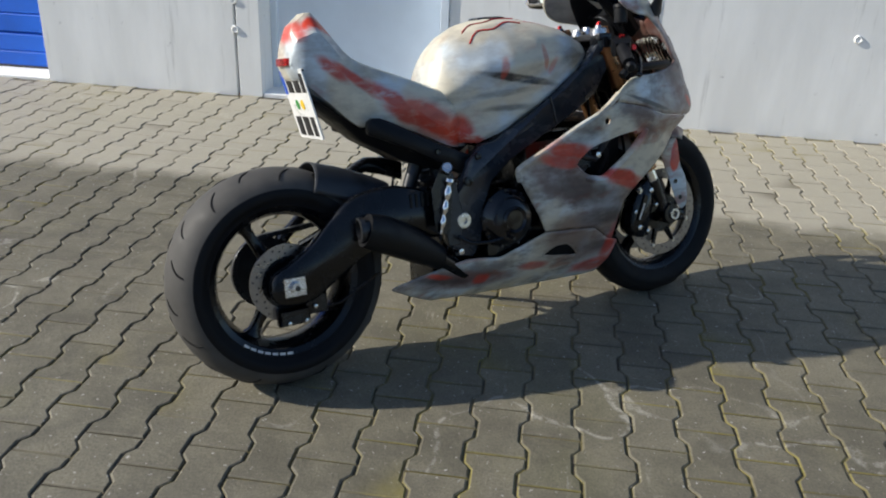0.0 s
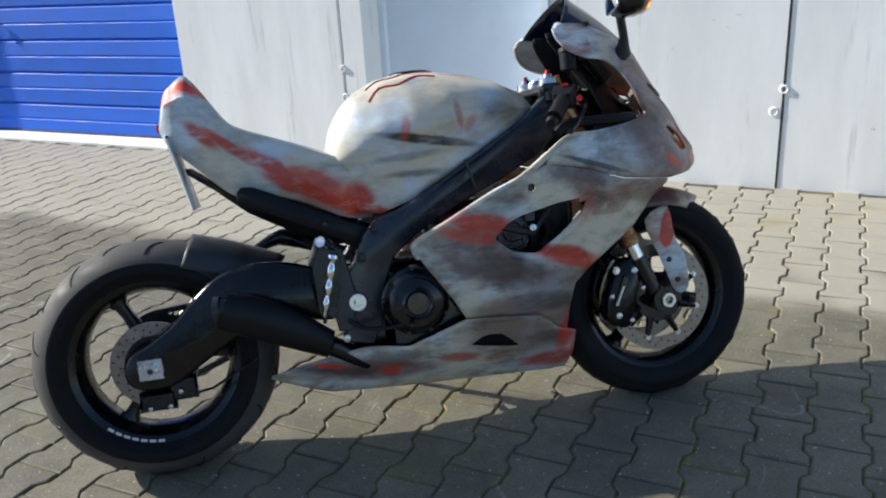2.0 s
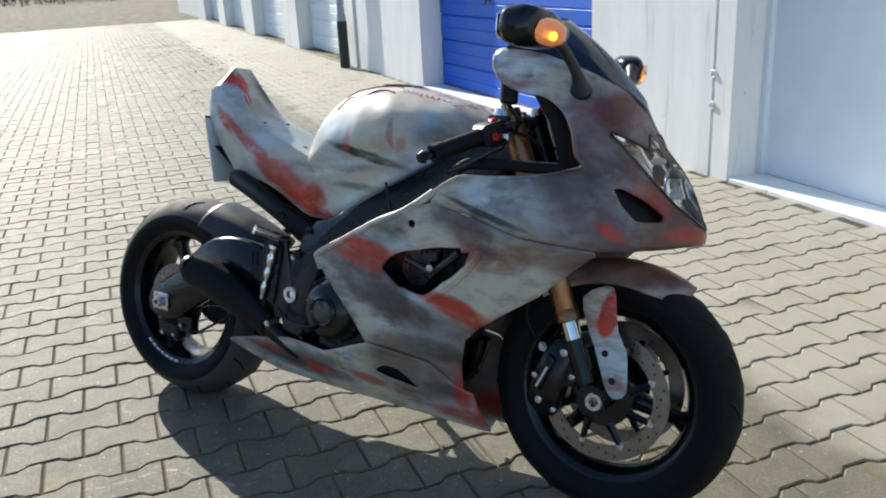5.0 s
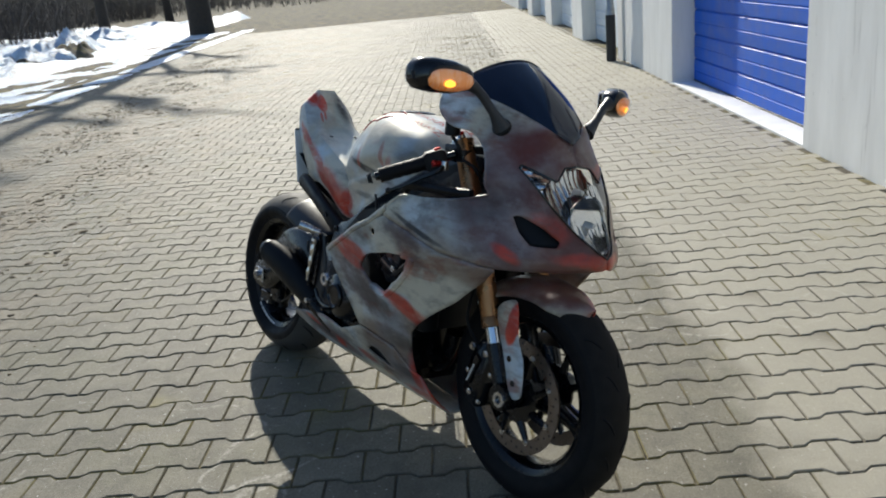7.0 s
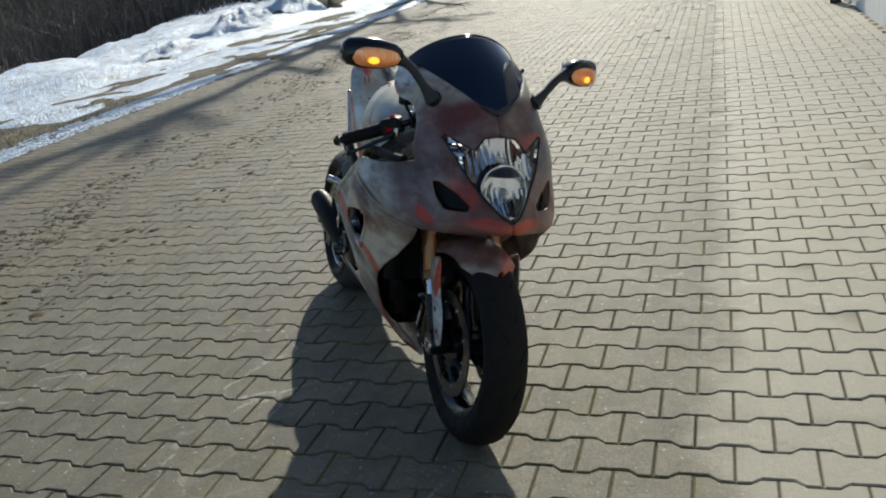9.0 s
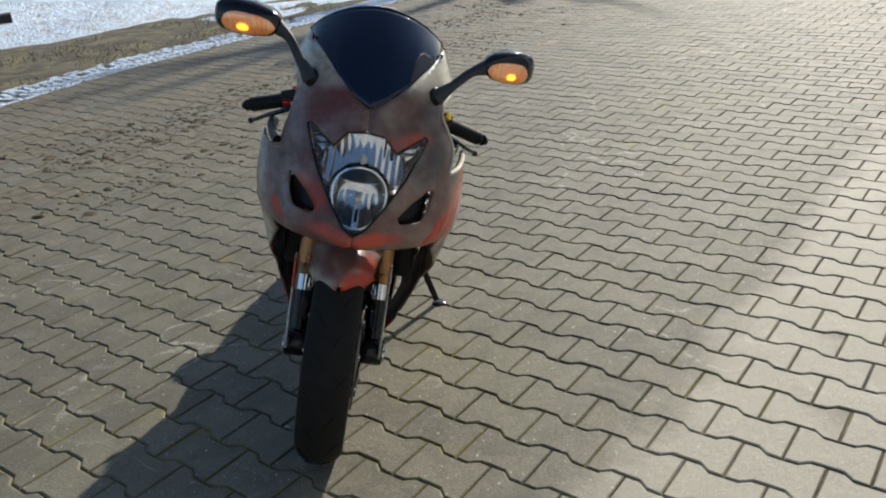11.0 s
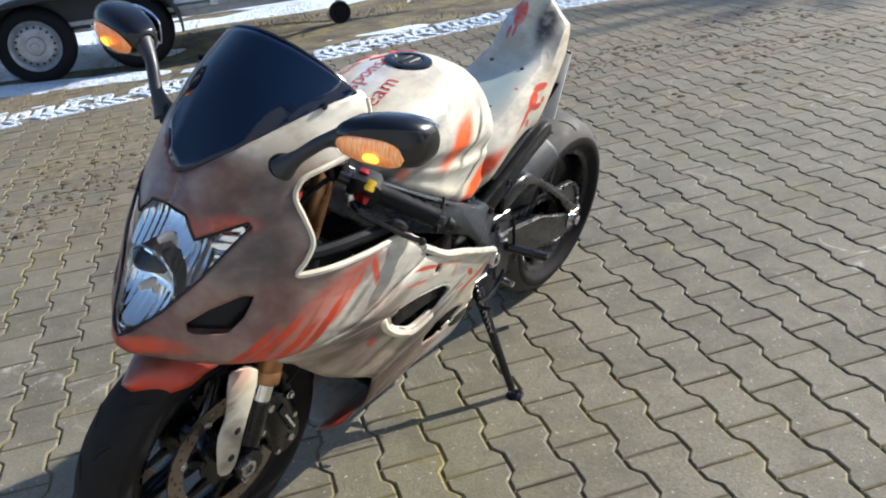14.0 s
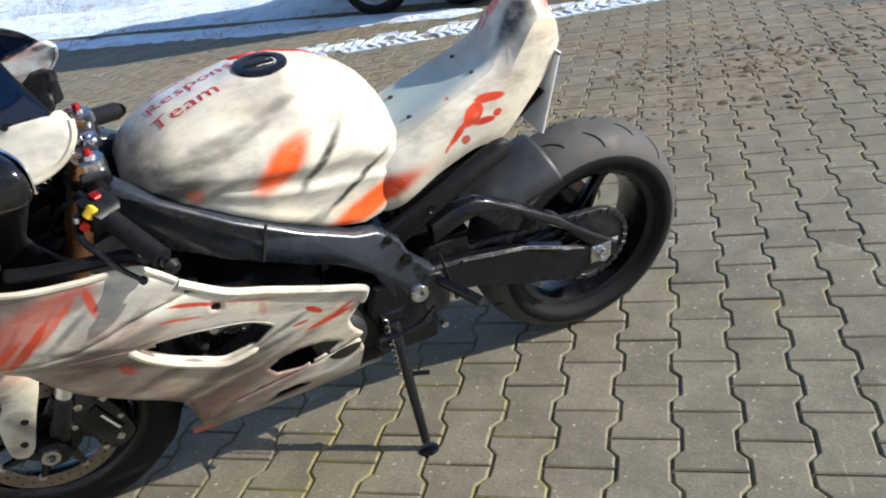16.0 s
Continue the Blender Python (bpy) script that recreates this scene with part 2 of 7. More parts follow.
# the tank's own shadow below its front left, painted as a dark mark
spray(SOOT_SHADE, (0.98, 0.14, 0.850), (0.09, 0.06, 0.028), 26, 0.85, 0)
spray(SOOT_SHADE, (1.02, 0.10, 0.885), (0.05, 0.07, 0.045), 0, 0.75, 0)
spray(SOOT_SHADE, (1.035, 0.03, 0.925), (0.04, 0.1, 0.03), 0, 0.7, 0)
spray(SOOT_SHADE, (0.93, 0.15, 0.905), (0.10, 0.05, 0.013), 10, 0.65, 0)
spray(SOOT_SHADE, (1.07, 0.12, 0.29), (0.06, 0.1, 0.05), 0, 0.9, 0)
spray(RED, (1.09, 0.12, 0.20), (0.05, 0.12, 0.05), 0, 0.9, 0)
spray(RED, (1.177, 0.26, 0.574), (0.013, 0.06, 0.02), 30, 0.8, 0)
spray(RED, (1.07, 0.0, 0.165), (0.09, 0.2, 0.028), 0, 0.85, 0)
spray(RED, (1.55, 0.02, 0.69), (0.09, 0.12, 0.02), 0, 0.8, 0)
spray(RED, (1.55, 0.055, 0.56), (0.09, 0.06, 0.034), 0, 1.0, 0)
spray(RED, (1.48, 0.07, 0.565), (0.06, 0.03, 0.016), 8, 0.5, 0)
spray(RED, (1.4, 0.12, 0.545), (0.03, 0.03, 0.03), 0, 0.4, 0)
spray(RED, (0.255, -0.105, 0.845), (0.095, 0.06, 0.014), 40, 0.9, 0)
spray(RED, (0.46, -0.12, 0.735), (0.12, 0.07, 0.036), 27, 0.85, 2)
spray(RED, (0.5, -0.12, 0.69), (0.12, 0.07, 0.034), 27, 0.9, 2)
spray(RED, (0.555, -0.12, 0.675), (0.06, 0.06, 0.055), 12, 0.95, 2)
spray(RED, (0.47, -0.12, 0.715), (0.15, 0.07, 0.05), 29, 0.7, 0)
spray(RED, (0.36, -0.12, 0.785), (0.10, 0.07, 0.022), 34, 0.9, 0)
spray(RED, (0.42, -0.13, 0.725), (0.12, 0.07, 0.030), 28, 0.95, 2)
spray(RED, (0.60, -0.14, 0.640), (0.10, 0.07, 0.026), 22, 0.95, 2)
spray(RED, (0.19, -0.10, 0.880), (0.055, 0.05, 0.018), 42, 0.9, 0)
spray(RED, (0.855, -0.262, 0.592), (0.10, 0.09, 0.030), 10, 0.9, 2)
spray(RED, (0.825, -0.262, 0.562), (0.08, 0.09, 0.022), 12, 0.7, 0)
spray(RED, (1.075, -0.24, 0.485), (0.12, 0.1, 0.024), 14, 0.95, 2)
spray(RED, (1.10, -0.24, 0.462), (0.09, 0.1, 0.022), 16, 0.85, 0)
spray(RED, (1.425, -0.19, 0.690), (0.040, 0.06, 0.015), 30, 0.9, 0)
spray(RED, (1.08, -0.20, 0.24), (0.035, 0.1, 0.11), 8, 0.8, 2)
spray(RED, (0.555, -0.13, 0.665), (0.06, 0.06, 0.038), 30, 1.0, 2)
spray(RED, (0.47, -0.125, 0.700), (0.10, 0.06, 0.022), 28, 1.0, 2)
spray(RED, (0.33, -0.12, 0.800), (0.09, 0.06, 0.012), 38, 0.9, 2)
spray(RED, (0.70, -0.18, 0.845), (0.012, 0.05, 0.035), 10, 0.55, 0)
spray(RED, (0.84, -0.18, 0.87), (0.010, 0.05, 0.040), -8, 0.55, 0)
spray(RED, (1.05, -0.1, 0.175), (0.09, 0.1, 0.035), 0, 0.85, 0)
spray(RED, (0.79, -0.14, 0.225), (0.06, 0.1, 0.016), 5, 0.7, 0)
spray(RED, (0.6, -0.12, 0.215), (0.03, 0.1, 0.02), 0, 0.7, 0)
spray(RED, (0.44, -0.12, 0.255), (0.05, 0.1, 0.01), 15, 0.7, 0)
spray(RED, (1.422, -0.12, 0.505), (0.026, 0.03, 0.066), 14, 1.0, 1)
spray(RED, (0.87, -0.17, 0.845), (0.012, 0.05, 0.03), 30, 0.4, 0)
spray(RED, (1.12, -0.24, 0.61), (0.04, 0.06, 0.05), 0, 0.4, 0)
spray(RED, (1.13, -0.1, 0.22), (0.035, 0.1, 0.09), 0, 0.95, 0)
spray(SOOT_SHADE, (1.405, 0.19, 0.68), (0.08, 0.08, 0.006), 51, 0.8, 0)
spray(SOOT_SHADE, (1.36, 0.21, 0.69), (0.09, 0.08, 0.006), 50, 0.75, 0)
spray(SOOT_SHADE, (1.31, 0.23, 0.70), (0.09, 0.08, 0.006), 47, 0.7, 0)
spray(SOOT_SHADE, (1.25, 0.25, 0.71), (0.09, 0.08, 0.007), 38, 0.6, 0)
spray(SOOT_SHADE, (0.95, 0.24, 0.42), (0.16, 0.1, 0.016), 20, 0.7, 0)
spray(SOOT_SHADE, (1.10, 0.24, 0.52), (0.12, 0.1, 0.014), 16, 0.6, 0)
spray(SOOT_SHADE, (0.80, 0.25, 0.485), (0.05, 0.06, 0.010), 30, 0.6, 0)
spray(SOOT_SHADE, (1.42, 0.12, 0.43), (0.035, 0.03, 0.09), 10, 0.75, 0)
spray(SOOT_SHADE, (1.45, 0.12, 0.35), (0.03, 0.03, 0.03), 10, 0.5, 0)
spray(RED, (1.33, 0.15, 0.62), (0.10, 0.10, 0.012), 30, 0.6, 2)
spray(RED, (1.46, 0.06, 0.885), (0.05, 0.05, 0.02), 20, 0.55, 0)
spray(RED, (1.40, 0.12, 0.90), (0.05, 0.06, 0.018), 10, 0.5, 0)
spray(RED, (1.48, -0.10, 0.76), (0.05, 0.06, 0.03), 30, 0.5, 0)
spray(BROWN, (1.05, -0.2, 0.38), (0.14, 0.1, 0.07), 0, 0.45, 0)

spray(GREY, (0.43, 0.0, 0.835), (0.15, 0.10, 0.05), 20, 0.95, 0)
spray(GREY, (0.30, 0.01, 0.88), (0.07, 0.06, 0.05), 0, 0.6, 0)
spray(GREY, (0.22, 0.03, 0.94), (0.05, 0.03, 0.06), 0, 0.5, 0)


def painted(name, near, grime=1.0, red=((0.60, 0.052, 0.008), (0.38, 0.028, 0.008))):
    """Hand-sprayed cream paint with soft soot-grey clouds and orange-red splashes; blue skylight is painted in, mostly
    on the right.
    """
    n = Nodes(name)
    w, w2 = n.wobbled(11.0, 0.035), n.wobbled(30.0, 0.009)
    sep = n.t.nodes.new("ShaderNodeSeparateXYZ")
    n.t.links.new(n.co, sep.inputs[0])
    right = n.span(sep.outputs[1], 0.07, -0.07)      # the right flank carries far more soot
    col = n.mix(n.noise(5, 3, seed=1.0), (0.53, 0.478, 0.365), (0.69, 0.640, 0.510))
    # blue sky reflection put into the colour, strongest on the right flank
    sky_tint = n.span(n.noise(5.5, 3, 0.5, seed=5.0), 0.42, 0.62)
    col = n.mix(n.math("MULTIPLY", sky_tint, n.span(right, 0, 1, 0.22, 0.80)), col, (0.56, 0.66, 0.74))
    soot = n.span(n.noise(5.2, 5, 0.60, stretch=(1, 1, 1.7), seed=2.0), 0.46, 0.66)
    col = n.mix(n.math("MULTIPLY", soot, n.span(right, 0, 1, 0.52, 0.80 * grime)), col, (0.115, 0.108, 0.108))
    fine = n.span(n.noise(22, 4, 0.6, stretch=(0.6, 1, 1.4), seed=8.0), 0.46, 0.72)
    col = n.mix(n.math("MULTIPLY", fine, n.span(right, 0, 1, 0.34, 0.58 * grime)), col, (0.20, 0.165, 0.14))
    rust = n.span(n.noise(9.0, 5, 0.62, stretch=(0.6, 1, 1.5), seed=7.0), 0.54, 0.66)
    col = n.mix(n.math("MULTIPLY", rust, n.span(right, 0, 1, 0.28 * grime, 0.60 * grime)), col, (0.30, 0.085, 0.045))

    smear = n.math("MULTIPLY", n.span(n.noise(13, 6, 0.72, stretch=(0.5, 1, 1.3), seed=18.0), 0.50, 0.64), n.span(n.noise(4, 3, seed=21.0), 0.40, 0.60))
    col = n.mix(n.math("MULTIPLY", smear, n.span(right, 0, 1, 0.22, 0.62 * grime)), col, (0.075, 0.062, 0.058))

    def marks(rows, soft=(0.42, 1.45)):
        mask = 0.0
        for c, r, turn, amount, crisp in rows:
            if not near(*c):
                continue
            m = n.blob(c, r, (0, turn, 0), w2 if crisp == 1 or min(r) < 0.02 else w, (soft, (0.80, 1.06), (0.55, 1.12))[crisp])
            mask = n.math("MAXIMUM", n.math("MULTIPLY", m, amount), mask)
        return mask

    col = n.mix(marks(GREY, (0.55, 1.25)), col, (0.30, 0.37, 0.37))
    brown = n.math("MULTIPLY", marks(BROWN, (0.80, 1.45)), n.span(n.noise(7, 4, 0.6, seed=3.0), 0.28, 0.66, 0.72, 1.0))
    col = n.mix(brown, col, n.mix(n.noise(5, 3, seed=12.0), (0.030, 0.021, 0.019), (0.185, 0.036, 0.020)))
    streak = n.span(n.noise(26, 4, 0.65, stretch=(0.5, 1, 1.6), seed=15.0), 0.30, 0.58, 0.55, 1.0)
    col = n.mix(n.math("MULTIPLY", marks(SOOT_SHADE), streak), col, (0.032, 0.031, 0.031))
    dry = n.math("MULTIPLY", n.span(n.noise(30, 4, 0.6, stretch=(1, 1, 2.2), seed=4.0), 0.26, 0.46, 0.80, 1.0), n.math("MAXIMUM", n.span(n.noise(16, 5, 0.7, stretch=(0.45, 1, 1.7), seed=33.0), 0.34, 0.50, 0.50, 1.0), n.span(right, 1.0, 0.0)))
    col = n.mix(n.math("MULTIPLY", marks(RED, (0.55, 1.30)), dry), col, n.mix(n.span(n.noise(14, 3, seed=6.0), 0.35, 0.65), n.mix(right, red[0], (0.62, 0.044, 0.011)), n.mix(right, red[1], (0.40, 0.024, 0.008))))
    n.bump(n.noise(160, 3, seed=9.0), 0.10, 0.0008)
    return n.done(col, n.span(soot, 0, 1, 0.40, 0.56), 0.0, Coat_Weight=0.22, Coat_Roughness=0.20)


def paver_paint(island):
    """Grey concrete block, lightly stained; the strip along the garages is paler."""
    n = Nodes("concrete_paver_laid" if island else "concrete_paver")
    geo = n.t.nodes.new("ShaderNodeNewGeometry").outputs["Position"]
    sep = n.t.nodes.new("ShaderNodeSeparateXYZ")
    n.t.links.new(geo, sep.inputs[0])
    r = n.random(island)
    base = n.mix(r, (0.122, 0.111, 0.080), (0.184, 0.168, 0.122))
    stain = n.span(n.noise(1.1, 6, 0.6, vec=geo), 0.35, 0.7)
    base = n.mix(n.math("MULTIPLY", stain, 0.50), base, (0.112, 0.100, 0.072))
    blot = n.span(n.noise(9.0, 5, 0.65, seed=6.0, vec=geo), 0.36, 0.66)
    base = n.mix(n.math("MULTIPLY", blot, 0.40), base, (0.262, 0.238, 0.170))
    moss = n.span(n.noise(1.6, 4, 0.6, seed=9.0, vec=geo), 0.50, 0.66)
    base = n.mix(n.math("MULTIPLY", moss, 0.30), base, (0.150, 0.145, 0.070))
    scuff = n.math("MULTIPLY", n.span(n.noise(5.0, 5, 0.7, stretch=(2.6, 0.5, 1), seed=12.0, vec=geo), 0.62, 0.72), n.span(n.noise(0.9, 2, seed=14.0, vec=geo), 0.5, 0.6))
    base = n.mix(n.math("MULTIPLY", scuff, 0.70), base, (0.42, 0.40, 0.34))
    drag = n.span(n.math("ABSOLUTE", n.math("SUBTRACT", n.noise(1.7, 2, 0.5, seed=23.0, vec=geo), 0.5)), 0.010, 0.0)
    drag = n.math("MULTIPLY", drag, n.math("MULTIPLY", n.span(n.noise(0.8, 2, seed=27.0, vec=geo), 0.48, 0.58), n.span(n.noise(30, 3, 0.6, seed=25.0, vec=geo), 0.38, 0.56)))
    base = n.mix(n.math("MULTIPLY", drag, 0.75), base, (0.44, 0.42, 0.36))
    damp = n.span(n.noise(3.4, 5, 0.65, seed=31.0, vec=geo), 0.50, 0.62)
    base = n.mix(n.math("MULTIPLY", damp, 0.35), base, (0.085, 0.076, 0.056))
    grit = n.noise(140, 4, 0.7, vec=geo)
    base = n.mix(n.span(grit, 0.35, 0.75, 0.0, 0.55), base, (0.070, 0.065, 0.050))
    specks = n.span(n.noise(60, 3, 0.6, seed=4.0, vec=geo), 0.645, 0.72)
    base = n.mix(n.math("MULTIPLY", specks, 0.75), base, (0.52, 0.50, 0.46))
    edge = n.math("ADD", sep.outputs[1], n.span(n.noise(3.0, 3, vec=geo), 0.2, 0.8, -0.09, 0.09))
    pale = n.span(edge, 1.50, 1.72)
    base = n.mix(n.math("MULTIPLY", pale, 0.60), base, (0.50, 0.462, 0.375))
    joint = n.math("MULTIPLY", n.span(sep.outputs[2], -0.0014, -0.0038), n.span(n.noise(2.6, 4, 0.6, seed=17.0, vec=geo), 0.40, 0.60, 0.25, 0.85))
    base = n.mix(joint, base, n.mix(n.span(n.noise(1.3, 3, seed=19.0, vec=geo), 0.45, 0.60), (0.105, 0.090, 0.058), (0.225, 0.190, 0.040)))
    mud = n.math("MULTIPLY", n.span(n.noise(2.2, 6, 0.65, stretch=(0.6, 1, 1), seed=2.0, vec=geo), 0.42, 0.56), n.span(sep.outputs[1], -0.7, -2.2))
    clod = n.span(n.noise(14, 5, 0.7, seed=41.0, vec=geo), 0.42, 0.62)
    base = n.mix(n.math("MULTIPLY", mud, 0.72), base, n.mix(clod, (0.205, 0.165, 0.105), (0.095, 0.072, 0.042)))
    worn_top = n.math("ADD", n.math("MULTIPLY", grit, 0.55), n.math("MULTIPLY", n.noise(36, 5, 0.7, seed=3.0, vec=geo), 0.9))
    n.bump(worn_top, 0.8, 0.0032)
    return n.done(base, n.span(grit, 0.3, 0.7, 0.62, 0.82))


def soil():
    n = Nodes("joint_sand_and_soil")
    a = n.noise(2.5, 6, 0.65)
    col = n.mix(n.span(a, 0.35, 0.65), (0.060, 0.050, 0.036), (0.13, 0.112, 0.080))
    col = n.mix(n.span(n.noise(3.5, 5, 0.6, seed=3.0), 0.48, 0.62, 0, 0.75), col, (0.205, 0.172, 0.070))
    n.bump(n.noise(40, 5, 0.7, seed=1.0), 0.8, 0.02)
    return n.done(col, 0.92)


def snowy():
    n = Nodes("old_snow")
    col = n.mix(n.span(n.noise(4, 6, 0.65), 0.45, 0.72), (0.72, 0.83, 0.95), (0.50, 0.50, 0.50))
    n.bump(n.math("ADD", n.noise(22, 5, 0.6, seed=2.0), n.noise(5, 4, 0.6, seed=8.0)), 1.0, 0.06)
    return n.done(col, 0.55, Subsurface_Weight=0.0)


def concrete_wall():
    n = Nodes("pale_concrete")
    stretch = n.noise(2.2, 6, 0.6, stretch=(1.6, 1.6, 0.35))
    col = n.mix(n.span(stretch, 0.35, 0.7), (0.80, 0.80, 0.78), (0.90, 0.90, 0.88))
    streak = n.span(n.noise(7.0, 5, 0.65, stretch=(2.2, 1, 0.18), seed=6.0), 0.60, 0.74)
    col = n.mix(n.math("MULTIPLY", streak, 0.35), col, (0.36, 0.35, 0.33))
    spots = n.span(n.noise(9, 5, 0.7, seed=2.0), 0.66, 0.72)
    col = n.mix(n.math("MULTIPLY", spots, 0.50), col, (0.30, 0.29, 0.28))
    n.bump(n.noise(60, 4, 0.6, seed=3.0), 0.25, 0.003)
    return n.done(col, 0.8)


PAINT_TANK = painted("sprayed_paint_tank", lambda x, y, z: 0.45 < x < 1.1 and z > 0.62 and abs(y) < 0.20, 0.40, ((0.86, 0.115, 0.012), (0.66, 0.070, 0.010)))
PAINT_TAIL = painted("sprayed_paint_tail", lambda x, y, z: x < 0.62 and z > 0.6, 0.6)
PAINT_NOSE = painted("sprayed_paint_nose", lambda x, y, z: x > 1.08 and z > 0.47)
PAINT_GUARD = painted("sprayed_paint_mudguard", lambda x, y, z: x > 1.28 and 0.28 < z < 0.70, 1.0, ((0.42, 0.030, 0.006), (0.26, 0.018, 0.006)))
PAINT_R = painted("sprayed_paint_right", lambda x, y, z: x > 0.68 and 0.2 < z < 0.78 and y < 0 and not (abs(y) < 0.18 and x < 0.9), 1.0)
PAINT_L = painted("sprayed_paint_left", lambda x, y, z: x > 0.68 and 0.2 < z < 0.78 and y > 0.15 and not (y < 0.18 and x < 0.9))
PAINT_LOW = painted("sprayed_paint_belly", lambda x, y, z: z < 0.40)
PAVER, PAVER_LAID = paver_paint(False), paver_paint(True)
SOIL, SNOW, WALL = soil(), snowy(), concrete_wall()
RUBBER = worn("tyre_rubber", (0.008, 0.008, 0.0095), 0.6, 0, 0.35, 30, 0.3, 0.001, Specular_IOR_Level=0.18)
TREAD_FRONT = worn("dark_tread_rubber", (0.020, 0.0185, 0.0175), 0.75, 0, 0.4, 25, 0.3, 0.001, Specular_IOR_Level=0.15)
TREAD = worn("dusty_tread_rubber", (0.062, 0.059, 0.055), 0.75, 0, 0.35, 25, 0.3, 0.001)
SPAR = worn("satin_frame_paint", (0.026, 0.032, 0.043), 0.26, 0.0, 0.25, 14, 0.1, 0.0006)
BLACK = worn("satin_black_metal", (0.0042, 0.0048, 0.0066), 0.22, 0.0, 0.3, 20, 0.1, 0.0006, Specular_IOR_Level=0.42)
GLOSSBLACK = worn("gloss_black_plastic", (0.006, 0.006, 0.008), 0.14, 0.0, 0.25, 25, 0.05, 0.0004)
PLASTIC = worn("matt_black_plastic", (0.0055, 0.0060, 0.0075), 0.46, 0.0, 0.3, 30, 0.3, 0.0008, Specular_IOR_Level=0.25)
GREYMETAL = worn("dark_grey_cast_metal", (0.060, 0.062, 0.066), 0.40, 0.7, 0.3, 30, 0.3, 0.0008)
STEEL = worn("bright_steel", (0.62, 0.62, 0.63), 0.22, 1.0, 0.2, 40, 0.05, 0.0003)
CHROME = worn("chrome", (0.82, 0.83, 0.85), 0.07, 1.0, 0.08, 30, 0.02, 0.0002)
REFLECT = worn("fluted_lamp_reflector", (0.84, 0.82, 0.78), 0.09, 1.0, 0.06, 20, 0.03, 0.0005)
DISC = worn("brake_disc_steel", (0.30, 0.255, 0.225), 0.36, 1.0, 0.25, 60, 0.2, 0.0004)
GOLD = worn("gold_anodised_tube", (0.40, 0.205, 0.095), 0.32, 0.85, 0.25, 25, 0.05, 0.0004)
REDALU = worn("red_anodised_metal", (0.55, 0.03, 0.03), 0.28, 0.8, 0.2, 40, 0.05, 0.0003)
YELLOW = worn("yellow_switch_plastic", (0.80, 0.52, 0.02), 0.45, 0, 0.1)
HUGGER = worn("dusty_grey_black_plastic", (0.026, 0.029, 0.035), 0.48, 0.0, 0.35, 18, 0.2, 0.0008)
SILVER = worn("silver_wheel_paint", (0.46, 0.47, 0.48), 0.42, 0.55, 0.3, 12, 0.15, 0.001)
BLUE = worn("blue_sectional_door_paint", (0.006, 0.125, 0.66), 0.62, 0, 0.14, 6, 0.1, 0.001)
PALE = worn("white_steel_door", (0.74, 0.82, 0.90), 0.45, 0, 0.05, 5, 0.05, 0.0005)
GALV = worn("galvanised_steel", (0.42, 0.44, 0.46), 0.42, 0.9, 0.3, 14, 0.2, 0.001)
TRAILER = worn("white_trailer_panel", (0.70, 0.72, 0.73), 0.40, 0, 0.12, 5, 0.05, 0.001)
TARMAC = worn("dark_downpipe", (0.03, 0.03, 0.032), 0.6, 0, 0.3)
BARK = worn("bark", (0.055, 0.043, 0.033), 0.9, 0, 0.4, 12, 0.8, 0.02)
TWIG = worn("bare_twigs", (0.15, 0.125, 0.105), 0.9, 0, 0.4, 3)
ORANGE = worn("orange_reflector", (0.75, 0.30, 0.03), 0.35, 0, 0.15)
PLATEWHITE = worn("white_plate", (0.78, 0.78, 0.76), 0.35, 0, 0.08)
PLATEBLUE = worn("blue_plate_band", (0.02, 0.09, 0.50), 0.35, 0, 0.08)
INK = worn("black_ink", (0.015, 0.015, 0.017), 0.5, 0, 0.1)
GREENTAG = worn("green_sticker", (0.05, 0.28, 0.06), 0.5, 0, 0.1)
LETTERS = worn("red_brushed_lettering", (0.50, 0.018, 0.016), 0.5, 0, 0.35, 60)


def clear_sheet():
    """Thin clear plastic: passes the view, and shines at a glance."""
    n = Nodes("clear_cover")
    tr, gl = n.t.nodes.new("ShaderNodeBsdfTransparent"), n.t.nodes.new("ShaderNodeBsdfGlossy")
    gl.inputs["Roughness"].default_value = 0.03
    fr, mx = n.t.nodes.new("ShaderNodeFresnel"), n.t.nodes.new("ShaderNodeMixShader")
    fr.inputs[0].default_value = 1.5
    n.t.links.new(fr.outputs[0], mx.inputs[0]), n.t.links.new(tr.outputs[0], mx.inputs[1]), n.t.links.new(gl.outputs[0], mx.inputs[2])
    n.t.links.new(mx.outputs[0], n.t.nodes["Material Output"].inputs[0])
    return n.mat


CLEAR = clear_sheet()
EDGE = worn("cream_edge_paint", (0.66, 0.61, 0.49), 0.40, 0.0, 0.35, 16, 0.1, 0.0006)
n_ = Nodes("smoked_screen")
SMOKE = n_.done((0.002, 0.008, 0.026), 0.04, 0.0, Specular_IOR_Level=0.50)
n_ = Nodes("lit_amber_lens")
AMBER = n_.done((0.80, 0.26, 0.03), 0.2, 0.0, Coat_Weight=1.0, Emission_Color=(1.0, 0.45, 0.04, 1), Emission_Strength=2.2)
n_ = Nodes("amber_lit_bowl")
GLOW = n_.done(n_.mix(n_.span(n_.noise(120, 2, 0.5, stretch=(1, 3, 0.4)), 0.35, 0.65), (0.78, 0.36, 0.12), (0.82, 0.66, 0.48)), 0.22, 0.5, Emission_Color=(1.0, 0.24, 0.010, 1), Emission_Strength=0.15)
n_ = Nodes("clear_ribbed_lens")
LENS = n_.done((0.72, 0.68, 0.62), 0.15, 0.0, Coat_Weight=1.0)
n_ = Nodes("mirror_glass")
